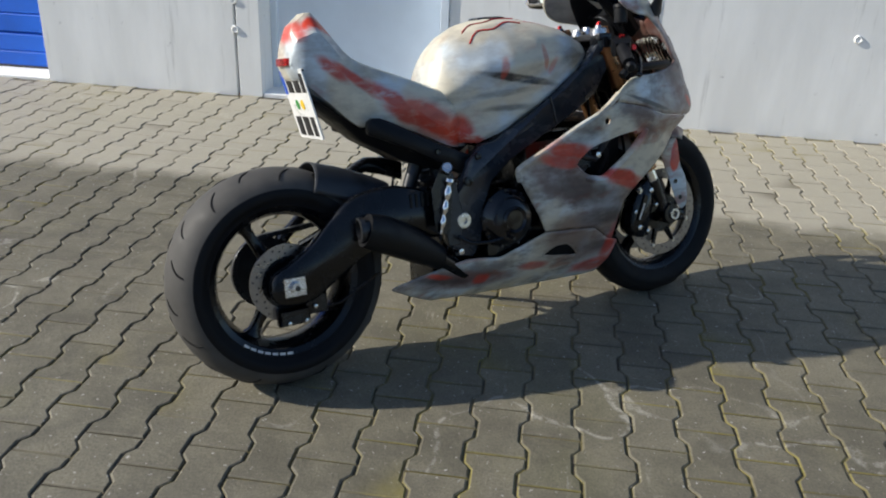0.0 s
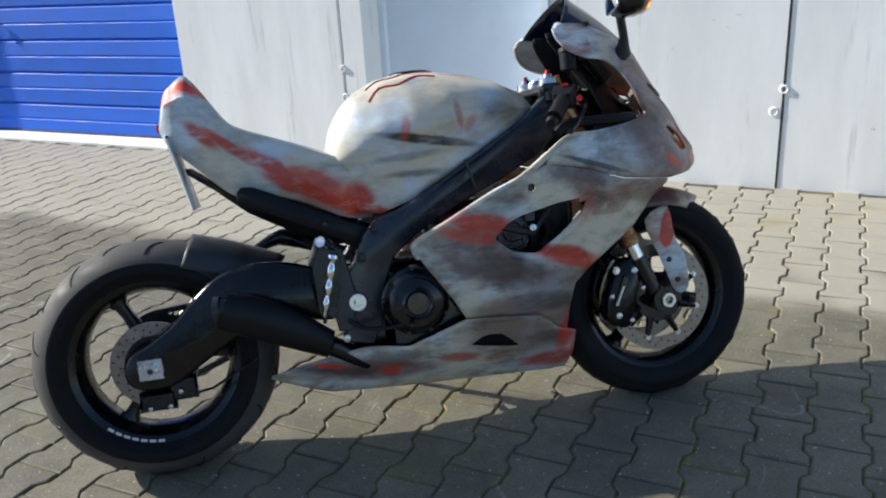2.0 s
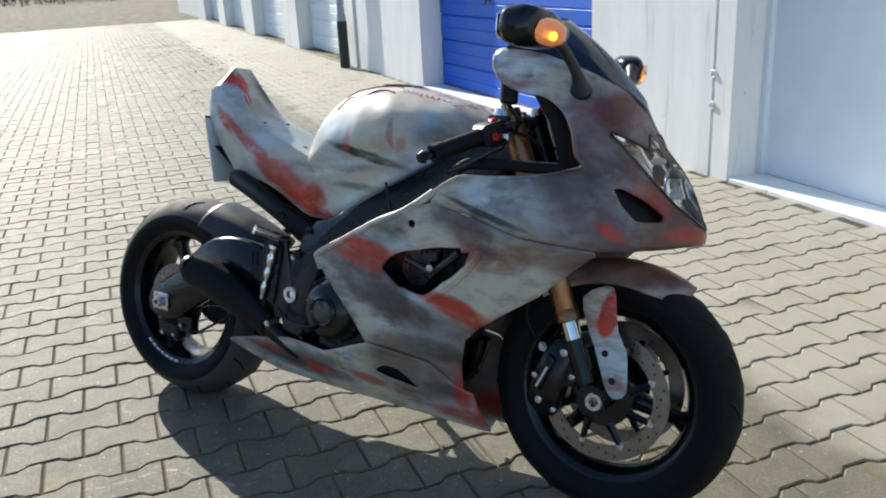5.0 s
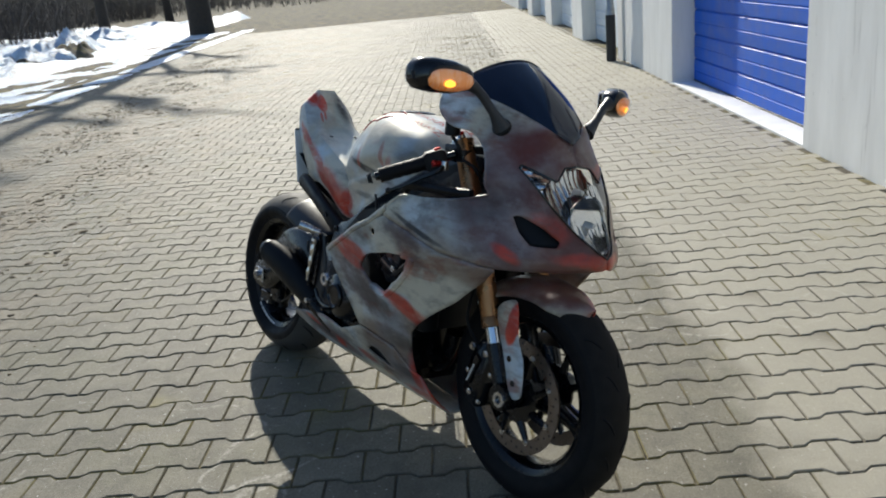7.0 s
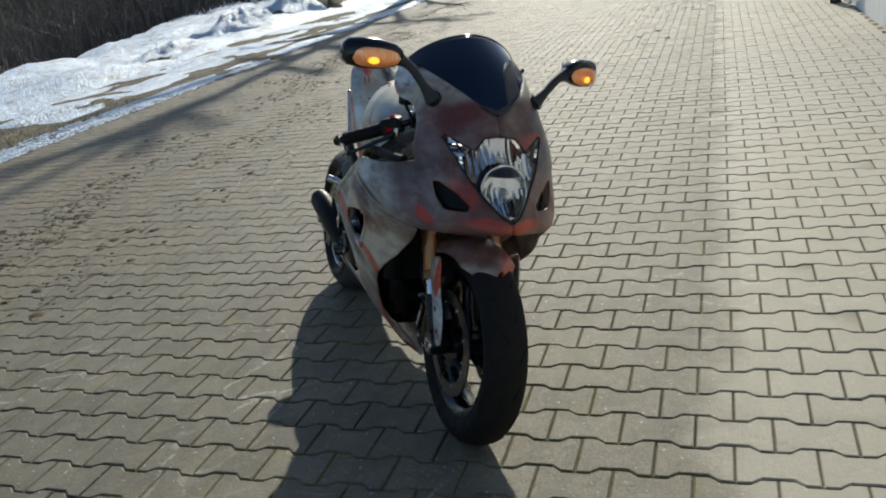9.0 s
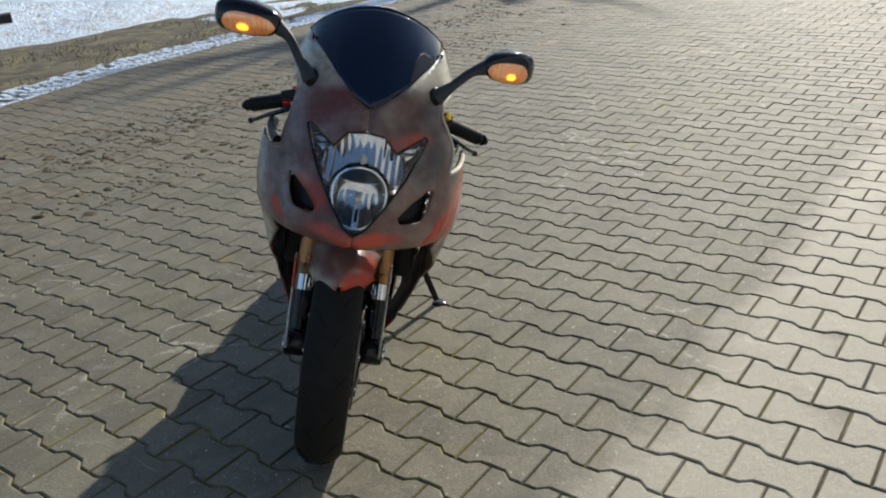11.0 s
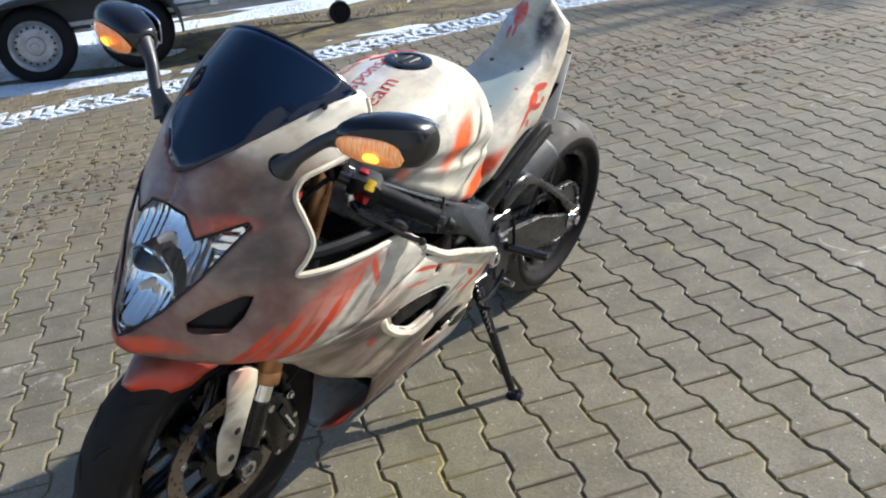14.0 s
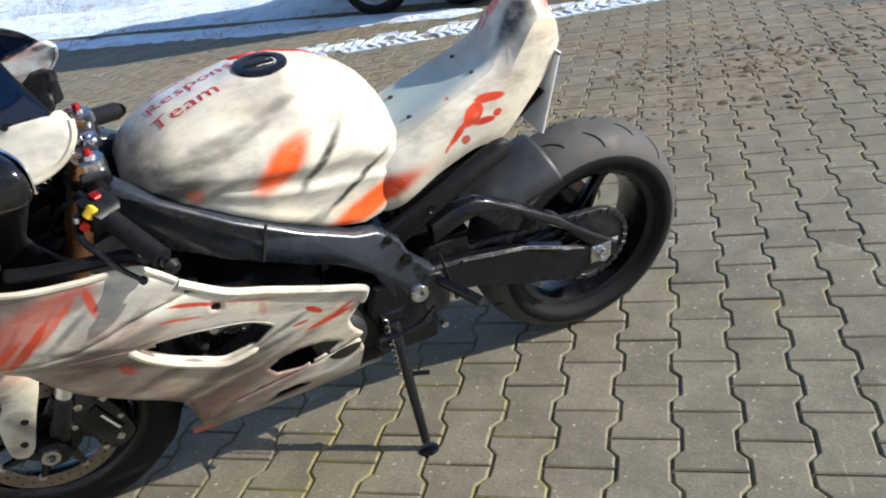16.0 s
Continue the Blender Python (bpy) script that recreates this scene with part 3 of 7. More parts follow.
MIRROR = n_.done((0.9, 0.9, 0.92), 0.01, 1.0)


# ---- shapes ----
def solid(name, shape, material, parent=None, label="", sharp=38, category="", group="", kind="", m=None, thick=0.0):
    """One mesh object from (vertices, faces), smooth but for its sharp edges."""
    v, f = shape
    me = bpy.data.meshes.new(name)
    me.from_pydata([tuple(map(float, p)) for p in v], [], [tuple(map(int, q)) for q in f])
    bm = bmesh.new()
    bm.from_mesh(me)
    bmesh.ops.recalc_face_normals(bm, faces=bm.faces)
    bm.to_mesh(me), bm.free()
    me.shade_smooth()
    me.set_sharp_from_angle(angle=radians(sharp))
    me.materials.append(material)
    ob = new(name, me)
    ob.parent = parent
    if m is not None:
        ob.matrix_local = m
    if thick:
        s = ob.modifiers.new("thickness", "SOLIDIFY")
        s.thickness, s.offset = thick, 0.0
    return tagged(ob, label, category, group, kind)


def thing(name, m, label, category, group=""):
    ob = new(name)
    ob.empty_display_size = 0.1
    ob.matrix_world = m
    return tagged(ob, label, category, group)


def join(*shapes):
    vs, fs, k = [], [], 0
    for v, f in shapes:
        vs.extend(v)
        fs.extend([tuple(i + k for i in q) for q in f])
        k += len(v)
    return vs, fs


def moved(shape, m):
    return [tuple(m @ Vector(p)) for p in shape[0]], shape[1]


def mirrored(shape):
    return [(p[0], -p[1], p[2]) for p in shape[0]], [tuple(reversed(q)) for q in shape[1]]


def tube(points, radius, n=10):
    """A round bar along points; radius one number or one for each point."""
    P = [Vector(p) for p in points]
    R = radius if isinstance(radius, (list, tuple)) else [radius] * len(P)
    v, f, up = [], [], None
    for i, p in enumerate(P):
        d = (P[min(i + 1, len(P) - 1)] - P[max(i - 1, 0)]).normalized()
        if up is None:
            up = d.orthogonal().normalized()
        up = (up - d * up.dot(d)).normalized()
        side = d.cross(up)
        v += [tuple(p + R[i] * (math.cos(a) * up + math.sin(a) * side)) for a in [2 * math.pi * k / n for k in range(n)]]
    for i in range(len(P) - 1):
        f += [(i * n + k, i * n + (k + 1) % n, (i + 1) * n + (k + 1) % n, (i + 1) * n + k) for k in range(n)]
    f += [tuple(range(n - 1, -1, -1)), tuple(range((len(P) - 1) * n, len(P) * n))]
    return v, f


def lathe(profile, n=48, centre=(0, 0, 0), closed=False, a0=0.0, a1=360.0):
    """A turned body round the y axis through centre; profile: (radius, y)."""
    full = abs(a1 - a0) >= 359.9
    k = n if full else n + 1
    v, f, c = [], [], len(profile)
    for i in range(k):
        a = radians(a0 + (a1 - a0) * i / n)
        v += [(centre[0] + r * math.cos(a), centre[1] + y, centre[2] + r * math.sin(a)) for r, y in profile]
    for i in range(n):
        j = (i + 1) % k
        for q in range(c if closed else c - 1):
            w = (q + 1) % c
            f.append((i * c + q, i * c + w, j * c + w, j * c + q))
    return v, f


def smooth_line(pts, n=6, closed=False):
    """Points of a Catmull-Rom curve through pts."""
    P, out, m = [Vector(p) for p in pts], [], len(pts)
    for i in range(m if closed else m - 1):
        a, b, c, d = (P[(i + k) % m] if closed else P[min(max(i + k, 0), m - 1)] for k in (-1, 0, 1, 2))
        for k in range(n):
            t = k / n
            out.append(0.5 * (2 * b + (c - a) * t + (2 * a - 5 * b + 4 * c - d) * t * t + (3 * b - a - 3 * c + d) * t ** 3))
    if not closed:
        out.append(P[-1])
    return out


def inset(poly, d):
    out, n = [], len(poly)
    area = sum(poly[i][0] * poly[(i + 1) % n][1] - poly[(i + 1) % n][0] * poly[i][1] for i in range(n))
    s = 1 if area > 0 else -1
    for i in range(n):
        a, b, c = Vector(poly[i - 1][:2]), Vector(poly[i][:2]), Vector(poly[(i + 1) % n][:2])
        e, g = (b - a).normalized(), (c - b).normalized()
        k = Vector((-(e.y + g.y), e.x + g.x)) * s
        out.append(b + k.normalized() * d if k.length > 1e-6 else b)
    return out


def plate(poly, y0, y1, bevel=0.004):
    """An upright plate: an outline in x and z, between two y, with chamfered rims."""
    small, n = inset(poly, bevel), len(poly)
    s = bevel if y1 > y0 else -bevel
    rings = [(small, y0), (poly, y0 + s), (poly, y1 - s), (small, y1)]
    v = [(p[0], y, p[1]) for ring, y in rings for p in ring]
    f = [(r * n + i, r * n + (i + 1) % n, (r + 1) * n + (i + 1) % n, (r + 1) * n + i) for r in range(3) for i in range(n)]
    return v, f + [tuple(range(n - 1, -1, -1)), tuple(range(3 * n, 4 * n))]


def flat(poly, z0, z1, bevel=0.003):
    v, f = plate(poly, z0, z1, bevel)
    return [(p[0], p[2], p[1]) for p in v], f


def block(lo, hi, bevel=0.004):
    (a, b, c), (d, e, g) = lo, hi
    return plate([(a, c), (d, c), (d, g), (a, g)], b, e, min(bevel, 0.45 * min(abs(d - a), abs(e - b), abs(g - c))))


def skin(fn, us, vs, close_u=False):
    nu, nv = len(us), len(vs)
    v = [fn(a, b) for a in us for b in vs]
    f = [(i * nv + j, ((i + 1) % nu) * nv + j, ((i + 1) % nu) * nv + j + 1, i * nv + j + 1) for i in range(nu if close_u else nu - 1) for j in range(nv - 1)]
    return v, f


def loft(rings, caps=True):
    n, m = len(rings[0]), len(rings)
    v = [p for r in rings for p in r]
    f = [(i * n + k, i * n + (k + 1) % n, (i + 1) * n + (k + 1) % n, (i + 1) * n + k) for i in range(m - 1) for k in range(n)]
    if caps:
        f += [tuple(range(n - 1, -1, -1)), tuple(range((m - 1) * n, m * n))]
    return v, f


def inside(poly, x, y):
    p = np.array(poly, float)
    q = np.roll(p, -1, 0)
    hit = np.zeros(x.shape, bool)
    for (ax, ay), (bx, by) in zip(p, q):
        if ay != by:
            hit ^= ((ay > y) != (by > y)) & (x < (bx - ax) * (y - ay) / (by - ay) + ax)
    return hit


def nearest(polys, x, y):
    best, bx_, by_ = 1e9, x, y
    for poly in polys:
        for (ax, ay), (cx, cy) in zip(poly, poly[1:] + poly[:1]):
            dx, dy = cx - ax, cy - ay
            t = min(max(((x - ax) * dx + (y - ay) * dy) / (dx * dx + dy * dy + 1e-12), 0), 1)
            d = (x - ax - t * dx) ** 2 + (y - ay - t * dy) ** 2
            if d < best:
                best, bx_, by_ = d, ax + t * dx, ay + t * dy
    return bx_, by_


def panel(poly, fn, step=0.012, holes=()):
    """A curved sheet: the inside of an outline, less its holes, laid on the surface fn(a, b)."""
    poly, holes = [tuple(p) for p in poly], [[tuple(p) for p in h] for h in holes]
    A = np.array(poly)
    a = np.arange(A[:, 0].min() - step, A[:, 0].max() + 2 * step, step)
    b = np.arange(A[:, 1].min() - step, A[:, 1].max() + 2 * step, step)
    ca, cb = np.meshgrid(a[:-1] + step / 2, b[:-1] + step / 2, indexing="ij")
    keep = inside(poly, ca, cb)
    for h in holes:
        keep &= ~inside(h, ca, cb)
    used, f = {}, []
    for i, j in zip(*np.nonzero(keep)):
        q = []
        for di, dj in ((0, 0), (1, 0), (1, 1), (0, 1)):
            q.append(used.setdefault((i + di, j + dj), len(used)))
        f.append(tuple(q))
    v = []
    for (i, j) in used:
        x, y = a[i], b[j]
        cells = [keep[p, q] if 0 <= p < keep.shape[0] and 0 <= q < keep.shape[1] else False for p in (i - 1, i) for q in (j - 1, j)]
        if not all(cells):
            x, y = nearest([poly] + holes, x, y)
        v.append(fn(x, y))
    return v, f


def lerp(x, table):
    xs, ys = zip(*table)
    return float(np.interp(x, xs, ys))


def ring(n, fn):
    return [fn(2 * math.pi * k / n) for k in range(n)]


# ---- ground: one sheet to the horizon, with the open soil, verge and far slope ----
def yard_edge(x):
    """The paving's edge: along the yard, then slanting away past the trailer."""
    return -5.2 + 0.05 * min(x, 1.5) - 0.24 * max(min(x, 12.0) - 1.5, 0.0)


def height(x, y):
    """Level yard; beyond its edge a rough verge, then a bank that drops into a wooded hollow."""
    h = -0.0062
    if y < yard_edge(x):
        d = yard_edge(x) - y
        h += 0.05 * min(d / 2, 1) * (noise.noise((x * 0.7, y * 0.7, 0)) + 0.2 * noise.noise((x * 3.1, y * 3.1, 2)))
        if x > -3.5:
            h -= min(0.05 * max(d - 9, 0), 0.65)
        crest = -8.9 + 0.46 * (x + 7.7) if x < -7.7 else -8.9 - 0.9 * (x + 7.7)
        if y < crest - 1.2 and x < -2:
            h -= min(0.42 * (crest - 1.2 - y), 5.0)
            far = math.hypot(x + 5, y + 5)
            h += min(max(far - 45, 0) * 0.22, 14.0)
    return h


gx = np.concatenate([[-900, -300, -120, -70], np.arange(-50, -12, 2.0), np.arange(-12, 8, 0.25), np.arange(8, 30, 2.0), [40, 80, 200, 900]])
gy = np.concatenate([[-900, -300, -120, -70], np.arange(-50, -16, 2.0), np.arange(-16, -4.5, 0.25), [-4.5, 0, 3.1, 12, 60, 300, 900]])
ground = solid("ground", skin(lambda x, y: (x, y, height(x, y)), gx, gy), SOIL, None, "dark soil and thin winter grass beside the paved yard", category="ground", kind="structure", sharp=180)


# snow: drifts that thin out into the verge
def drift(x0, x1, y0, y1, step, level, scale, rough, seed, tall=0.10, more=0.0, thin=0.0, follow=True):
    def fn(x, y):
        e = min((x - x0) / 1.2, (x1 - x) / 1.2, (y - y0) / 0.35, (y1 - y) / 0.35, 1.0)
        k = noise.fractal((x / scale + seed, y / (scale * 0.55), seed), 0.9, 2.1, 5)
        lift = level + more * min(max((x - 1.2) / 1.5, 0), 1) + (0.22 if x < -5 else -thin * min(max((1.8 - x) / 1.0, 0), 1))
        if follow:
            y += yard_edge(x) + 5.2
        return (x, y, height(x, y) + tall * (k * rough + lift) * max(e, 0.0) - 0.03 * (1 - max(e, 0)) - 0.004)
    return skin(fn, np.arange(x0, x1 + step, step), np.arange(y0, y1 + step, step))


snows = [("snow_strip", drift(-30, 13, -5.75, -4.72, 0.06, 0.12, 0.9, 0.60, 1.3, 0.05, 0.40, 0.10), "thin strip of old snow along the edge of the paving"),
         ("snow_verge", drift(-30, 14, -8.0, -5.6, 0.09, 0.0, 1.5, 0.75, 4.1, 0.06, 0.9, 0.52), "patches of old snow on the grass verge"),
         ("snow_field", drift(-44, 24, -30, -7.6, 0.3, 0.55, 3.0, 1.1, 7.7, 0.24), "snow field beyond the verge")]
for nm, sh, lb in snows:
    solid(nm, sh, SNOW, None, lb, category="snow", kind="stuff", sharp=180)
# snow pressed into rows of lugs by a tyre
rng = random.Random(5)
lugs = []
for i in range(108):
    x = -6.4 + 0.085 * i
    y = -4.48 - 0.22 * (1.0 - max(x, -2.5)) + 0.06 * min(x + 2.5, 0.0)
    for k in (-1, 1):
        if rng.random() < 0.88:
            w = 0.070 + 0.025 * rng.random()
            lugs.append(moved(flat([(-0.026, -w), (0.020, -w * 0.9), (0.028, w), (-0.018, w)], -0.006, 0.010 + 0.006 * rng.random(), 0.004), pose(x + 0.03 * k, y + 0.10 * k + 0.02 * rng.random(), 0, 0, 0, 14 + 20 * k + 12 * rng.random())))
    for off, wide in ((-0.20, 0.022), (0.0, 0.018), (0.205, 0.030), (0.30, 0.016)):
        if rng.random() < (0.86 if off < 0.25 else 0.45):
            w = wide * rng.uniform(0.6, 1.3)
            lugs.append(moved(flat([(-0.05, -w), (0.05, -w * rng.uniform(0.6, 1.2)), (0.052, w), (-0.048, w * rng.uniform(0.6, 1.2))], -0.006, 0.007 + 0.006 * rng.random(), 0.004), pose(x, y - off + 0.012 * rng.random(), 0, 0, 0, 12 + 5 * rng.random())))
solid("tyre_print_snow", join(*lugs), SNOW, None, "snow left in the print of a tractor tyre", category="snow", kind="stuff")


def mound(name, x, y, rx, ry, h, seed, mt, label, cat):
    def fn(u, v):
        a, r = u, v
        k = 1 + 0.35 * noise.fractal((math.cos(a) * 1.5 + seed, math.sin(a) * 1.5, r * 2), 0.9, 2.0, 4)
        hh = h * max(0.0, 1 - r ** 2) * (1 + 0.5 * noise.fractal((math.cos(a) * r * 3 + seed, math.sin(a) * r * 3, 5), 0.8, 2.2, 4))
        return (x + rx * r * k * math.cos(a), y + ry * r * k * math.sin(a), height(x, y) - 0.05 + hh)
    solid(name, skin(fn, np.linspace(0, 2 * math.pi, 41)[:-1], np.linspace(0.0, 1.0, 12), True), mt, None, label, category=cat, sharp=180)


for i, (x, y, rx, ry, h) in enumerate(((-15.5, -9.6, 2.0, 0.9, 0.55), (-18.5, -9.8, 1.8, 0.9, 0.60), (-22.0, -10.5, 2.4, 1.0, 0.7), (-12.0, -9.2, 1.5, 0.7, 0.30), (-26.5, -11.0, 2.0, 1.0, 0.55))):
    mound("snow_mound", x, y, rx, ry, h, i * 3.3, SNOW, "mound of ploughed dirty snow", "snow mound")
for i, (x, y, rx, ry, h) in enumerate(((-16.8, -9.2, 0.8, 0.5, 0.34), (-20.4, -9.6, 1.3, 0.6, 0.50), (-10.8, -8.8, 0.7, 0.35, 0.16))):
    mound("soil_mound", x, y, rx, ry, h, 20 + i * 2.1, SOIL, "mound of dark soil in the snow", "soil mound")

MUD = worn("dried_mud", (0.135, 0.102, 0.058), 0.9, 0, 0.5, 9, 0.6, 0.004)
# mud crumbs and trodden dirt on the paving
rng = random.Random(11)
crumbs = []
for i in range(9500):
    x = rng.uniform(-20, 2.5)
    y = -2.3 + 0.14 * x + rng.gauss(0, 0.42)
    if i > 8500:
        x, y = rng.gauss(-13.5, 2.5), rng.gauss(0.9, 0.5)
    elif y > -0.9 or y < -4.9:
        continue
    if noise.noise((x * 0.8, y * 1.6, 3)) < -0.05:
        continue
    r = rng.uniform(0.004, 0.024) * (2.0 if rng.random() < 0.14 else 1)
    n_s = 6
    top = [(r * 0.5 * math.cos(a) * rng.uniform(0.7, 1.2), r * 0.5 * math.sin(a), r * 0.22) for a in [2 * math.pi * k / n_s for k in range(n_s)]]
    low = [(r * math.cos(a) * rng.uniform(0.7, 1.2), r * math.sin(a) * rng.uniform(0.7, 1.2), -0.003) for a in [2 * math.pi * k / n_s for k in range(n_s)]]
    crumbs.append(moved(loft([low, top]), pose(x, y, 0, 0, 0, rng.uniform(0, 360))))
solid("mud_crumbs", join(*crumbs), MUD, None, "dried mud crumbs scattered over the pavers", category="mud", kind="stuff")

# grass tufts on the verge
rng = random.Random(9)
bl_v, bl_f = [], []
for i in range(5200):
    x, y = rng.uniform(-6.5, 6.5), rng.uniform(-7.4, -5.45)
    if noise.noise((x * 0.9, y * 1.4, 4)) < -0.05:
        continue
    a, h, w = rng.uniform(0, 6.28), rng.uniform(0.02, 0.07), rng.uniform(0.003, 0.007)
    z, k = height(x, y), len(bl_v)
    bl_v += [(x - w * math.cos(a), y - w * math.sin(a), z), (x + w * math.cos(a), y + w * math.sin(a), z), (x + h * 0.7 * math.sin(a * 3), y + h * 0.7 * math.cos(a * 3), z + h)]
    bl_f.append((k, k + 1, k + 2))
GRASS = worn("winter_grass", (0.33, 0.28, 0.15), 0.85, 0, 0.5, 2.0)
solid("verge_grass", (bl_v, bl_f), GRASS, None, "short yellowed winter grass on the verge", category="grass", kind="stuff")

# ---- garage row ----
WY, WT = 3.14, 0.30


def wall_piece(name, x0, x1, z0=0.0, z1=3.0, y0=WY, y1=WY + WT, mt=WALL, label="pale precast concrete garage wall", bevel=0.012):
    return solid(name, block((x0, y0, z0 - (0.05 if z0 == 0 else 0)), (x1, y1, z1), bevel), mt, None, label, category="wall", kind="structure")


wall_piece("wall_east", 0.045, 9.0)
wall_piece("wall_panel", -2.64, -1.320)
wall_piece("wall_pier", -1.312, -1.150)
wall_piece("wall_lintel", -1.150, 0.045, 2.15, 3.0)
wall_piece("wall_lintel_wide", -6.10, -2.64, 2.30, 3.0)
wall_piece("wall_bay", -8.55, -6.10)
wall_piece("wall_return", -8.95, -8.60, y0=WY - 0.02)
BAYS = [(-12.2, -9.0), (-16.6, -13.4), (-21.0, -17.8), (-25.4, -22.2)]
for i, (a, b) in enumerate(BAYS):
    nxt = -8.95 if i == 0 else BAYS[i - 1][0]
    wall_piece("wall_pier", b, nxt)
    wall_piece("wall_lintel", a, b, 2.30, 3.0)
wall_piece("wall_west", -34.0, -25.4)
solid("wall_back", block((-34, 8.8, -0.05), (9, 9.0, 3.0), 0.01), WALL, None, "rear wall of the garages", category="wall", kind="structure")
for x in (-34.0, 8.8):
    solid("wall_side", block((x, WY + WT, -0.05), (x + 0.2, 8.8, 3.0), 0.01), WALL, None, "side wall of the garages", category="wall", kind="structure")
solid("roof", block((-34.1, WY - 0.02, 3.0), (9.1, 9.1, 3.16), 0.01), GALV, None, "flat metal-edged garage roof", category="roof", kind="structure")
# shadow gaps between panels, at their joints, with cast-in fixing points
for x in (1.285, 4.6):
    solid("panel_joint", block((x - 0.006, WY - 0.004, 0), (x + 0.006, WY + 0.004, 3.0), 0.001), TARMAC, None, "dark joint between wall panels", category="joint", kind="structure")
for x, z in ((1.285, 0.52), (1.245, 0.405), (-1.316, 0.60), (-1.316, 0.42), (2.43, 0.60), (-0.30 + 4.9, 0.55)):
    solid("cast_in_anchor", moved(lathe([(0.0, -0.004), (0.012, -0.004), (0.018, -0.010), (0.024, -0.004), (0.026, 0.004)], 16), Matrix.Translation((x, WY, z))), WALL, None, "round cast-in anchor in the concrete wall", category="anchor")


def sectional_door(name, x0, x1, mt, label, panels=9, h=2.3):
    """A sectional garage door of ribbed steel panels."""
    d = solid(name, block((x0, WY + 0.262, 0.0), (x1, WY + 0.29, h), 0.003), mt, None, label, category="garage door", kind="structure")
    step = h / panels
    for k in range(panels):
        z = k * step
        prof = [(z + 0.004, 0.262), (z + 0.010, 0.240), (z + step * 0.46, 0.236), (z + step * 0.50, 0.244), (z + step * 0.54, 0.236), (z + step - 0.018, 0.240), (z + step - 0.004, 0.256)]
        v = [(x, WY + y, zz) for x in (x0 + 0.012, x1 - 0.012) for zz, y in prof]
        m = len(prof)
        f = [(i, i + 1, m + i + 1, m + i) for i in range(m - 1)] + [tuple(range(m)), tuple(range(2 * m - 1, m - 1, -1))]
        solid("door_panel", (v, f), mt, d, sharp=20)
    return d


blue = sectional_door("door_1", -6.10, -2.64, BLUE, "blue ribbed steel sectional garage door, closed")
solid("door_seal", block((-6.08, WY + 0.23, 0.0), (-2.66, WY + 0.262, 0.03), 0.004), TARMAC, blue)
solid("door_handle", join(block((-4.85, WY + 0.222, 0.92), (-4.79, WY + 0.238, 1.02), 0.006), tube([(-4.82, WY + 0.225, 0.97), (-4.82, WY + 0.195, 0.97), (-4.82, WY + 0.19, 0.90)], 0.010, 8)), TARMAC, blue, "black turning handle")
solid("sill", block((-6.10, WY + 0.002, -0.03), (-2.64, WY + 0.24, 0.016), 0.006), WALL, None, "concrete sill under the garage door", category="sill", kind="structure")
door = solid("door_2", block((-1.15, WY + 0.235, 0.02), (0.0, WY + 0.28, 2.10), 0.004), PALE, None, "plain pale steel side door, closed", category="door", kind="structure")
solid("door_frame", join(block((-0.006, WY - 0.012, 0.0), (0.045, WY + 0.28, 2.15), 0.004), block((-1.150, WY + 0.20, 0.0), (-1.108, WY + 0.30, 2.15), 0.004)), PALE, door)
solid("door_sill", block((-1.15, WY + 0.002, -0.03), (0.045, WY + 0.24, 0.02), 0.006), WALL, None, "concrete sill under the side door", category="sill", kind="structure")
for a, b in BAYS:
    sectional_door("door_3", a, b, PALE, "pale ribbed steel garage door, closed", 9)
# downpipe
pipe = solid("downpipe", tube([(-8.70, WY - 0.16, 0.0), (-8.70, WY - 0.16, 0.70), (-8.70, WY - 0.16, 0.72), (-8.70, WY - 0.16, 3.0)], [0.06, 0.06, 0.05, 0.05], 14), GALV, None, "rain downpipe with a black foot", category="downpipe")
solid("pipe_foot", tube([(-8.70, WY - 0.16, 0.0), (-8.70, WY - 0.16, 0.62)], 0.068, 14), TARMAC, pipe, "black cast foot")


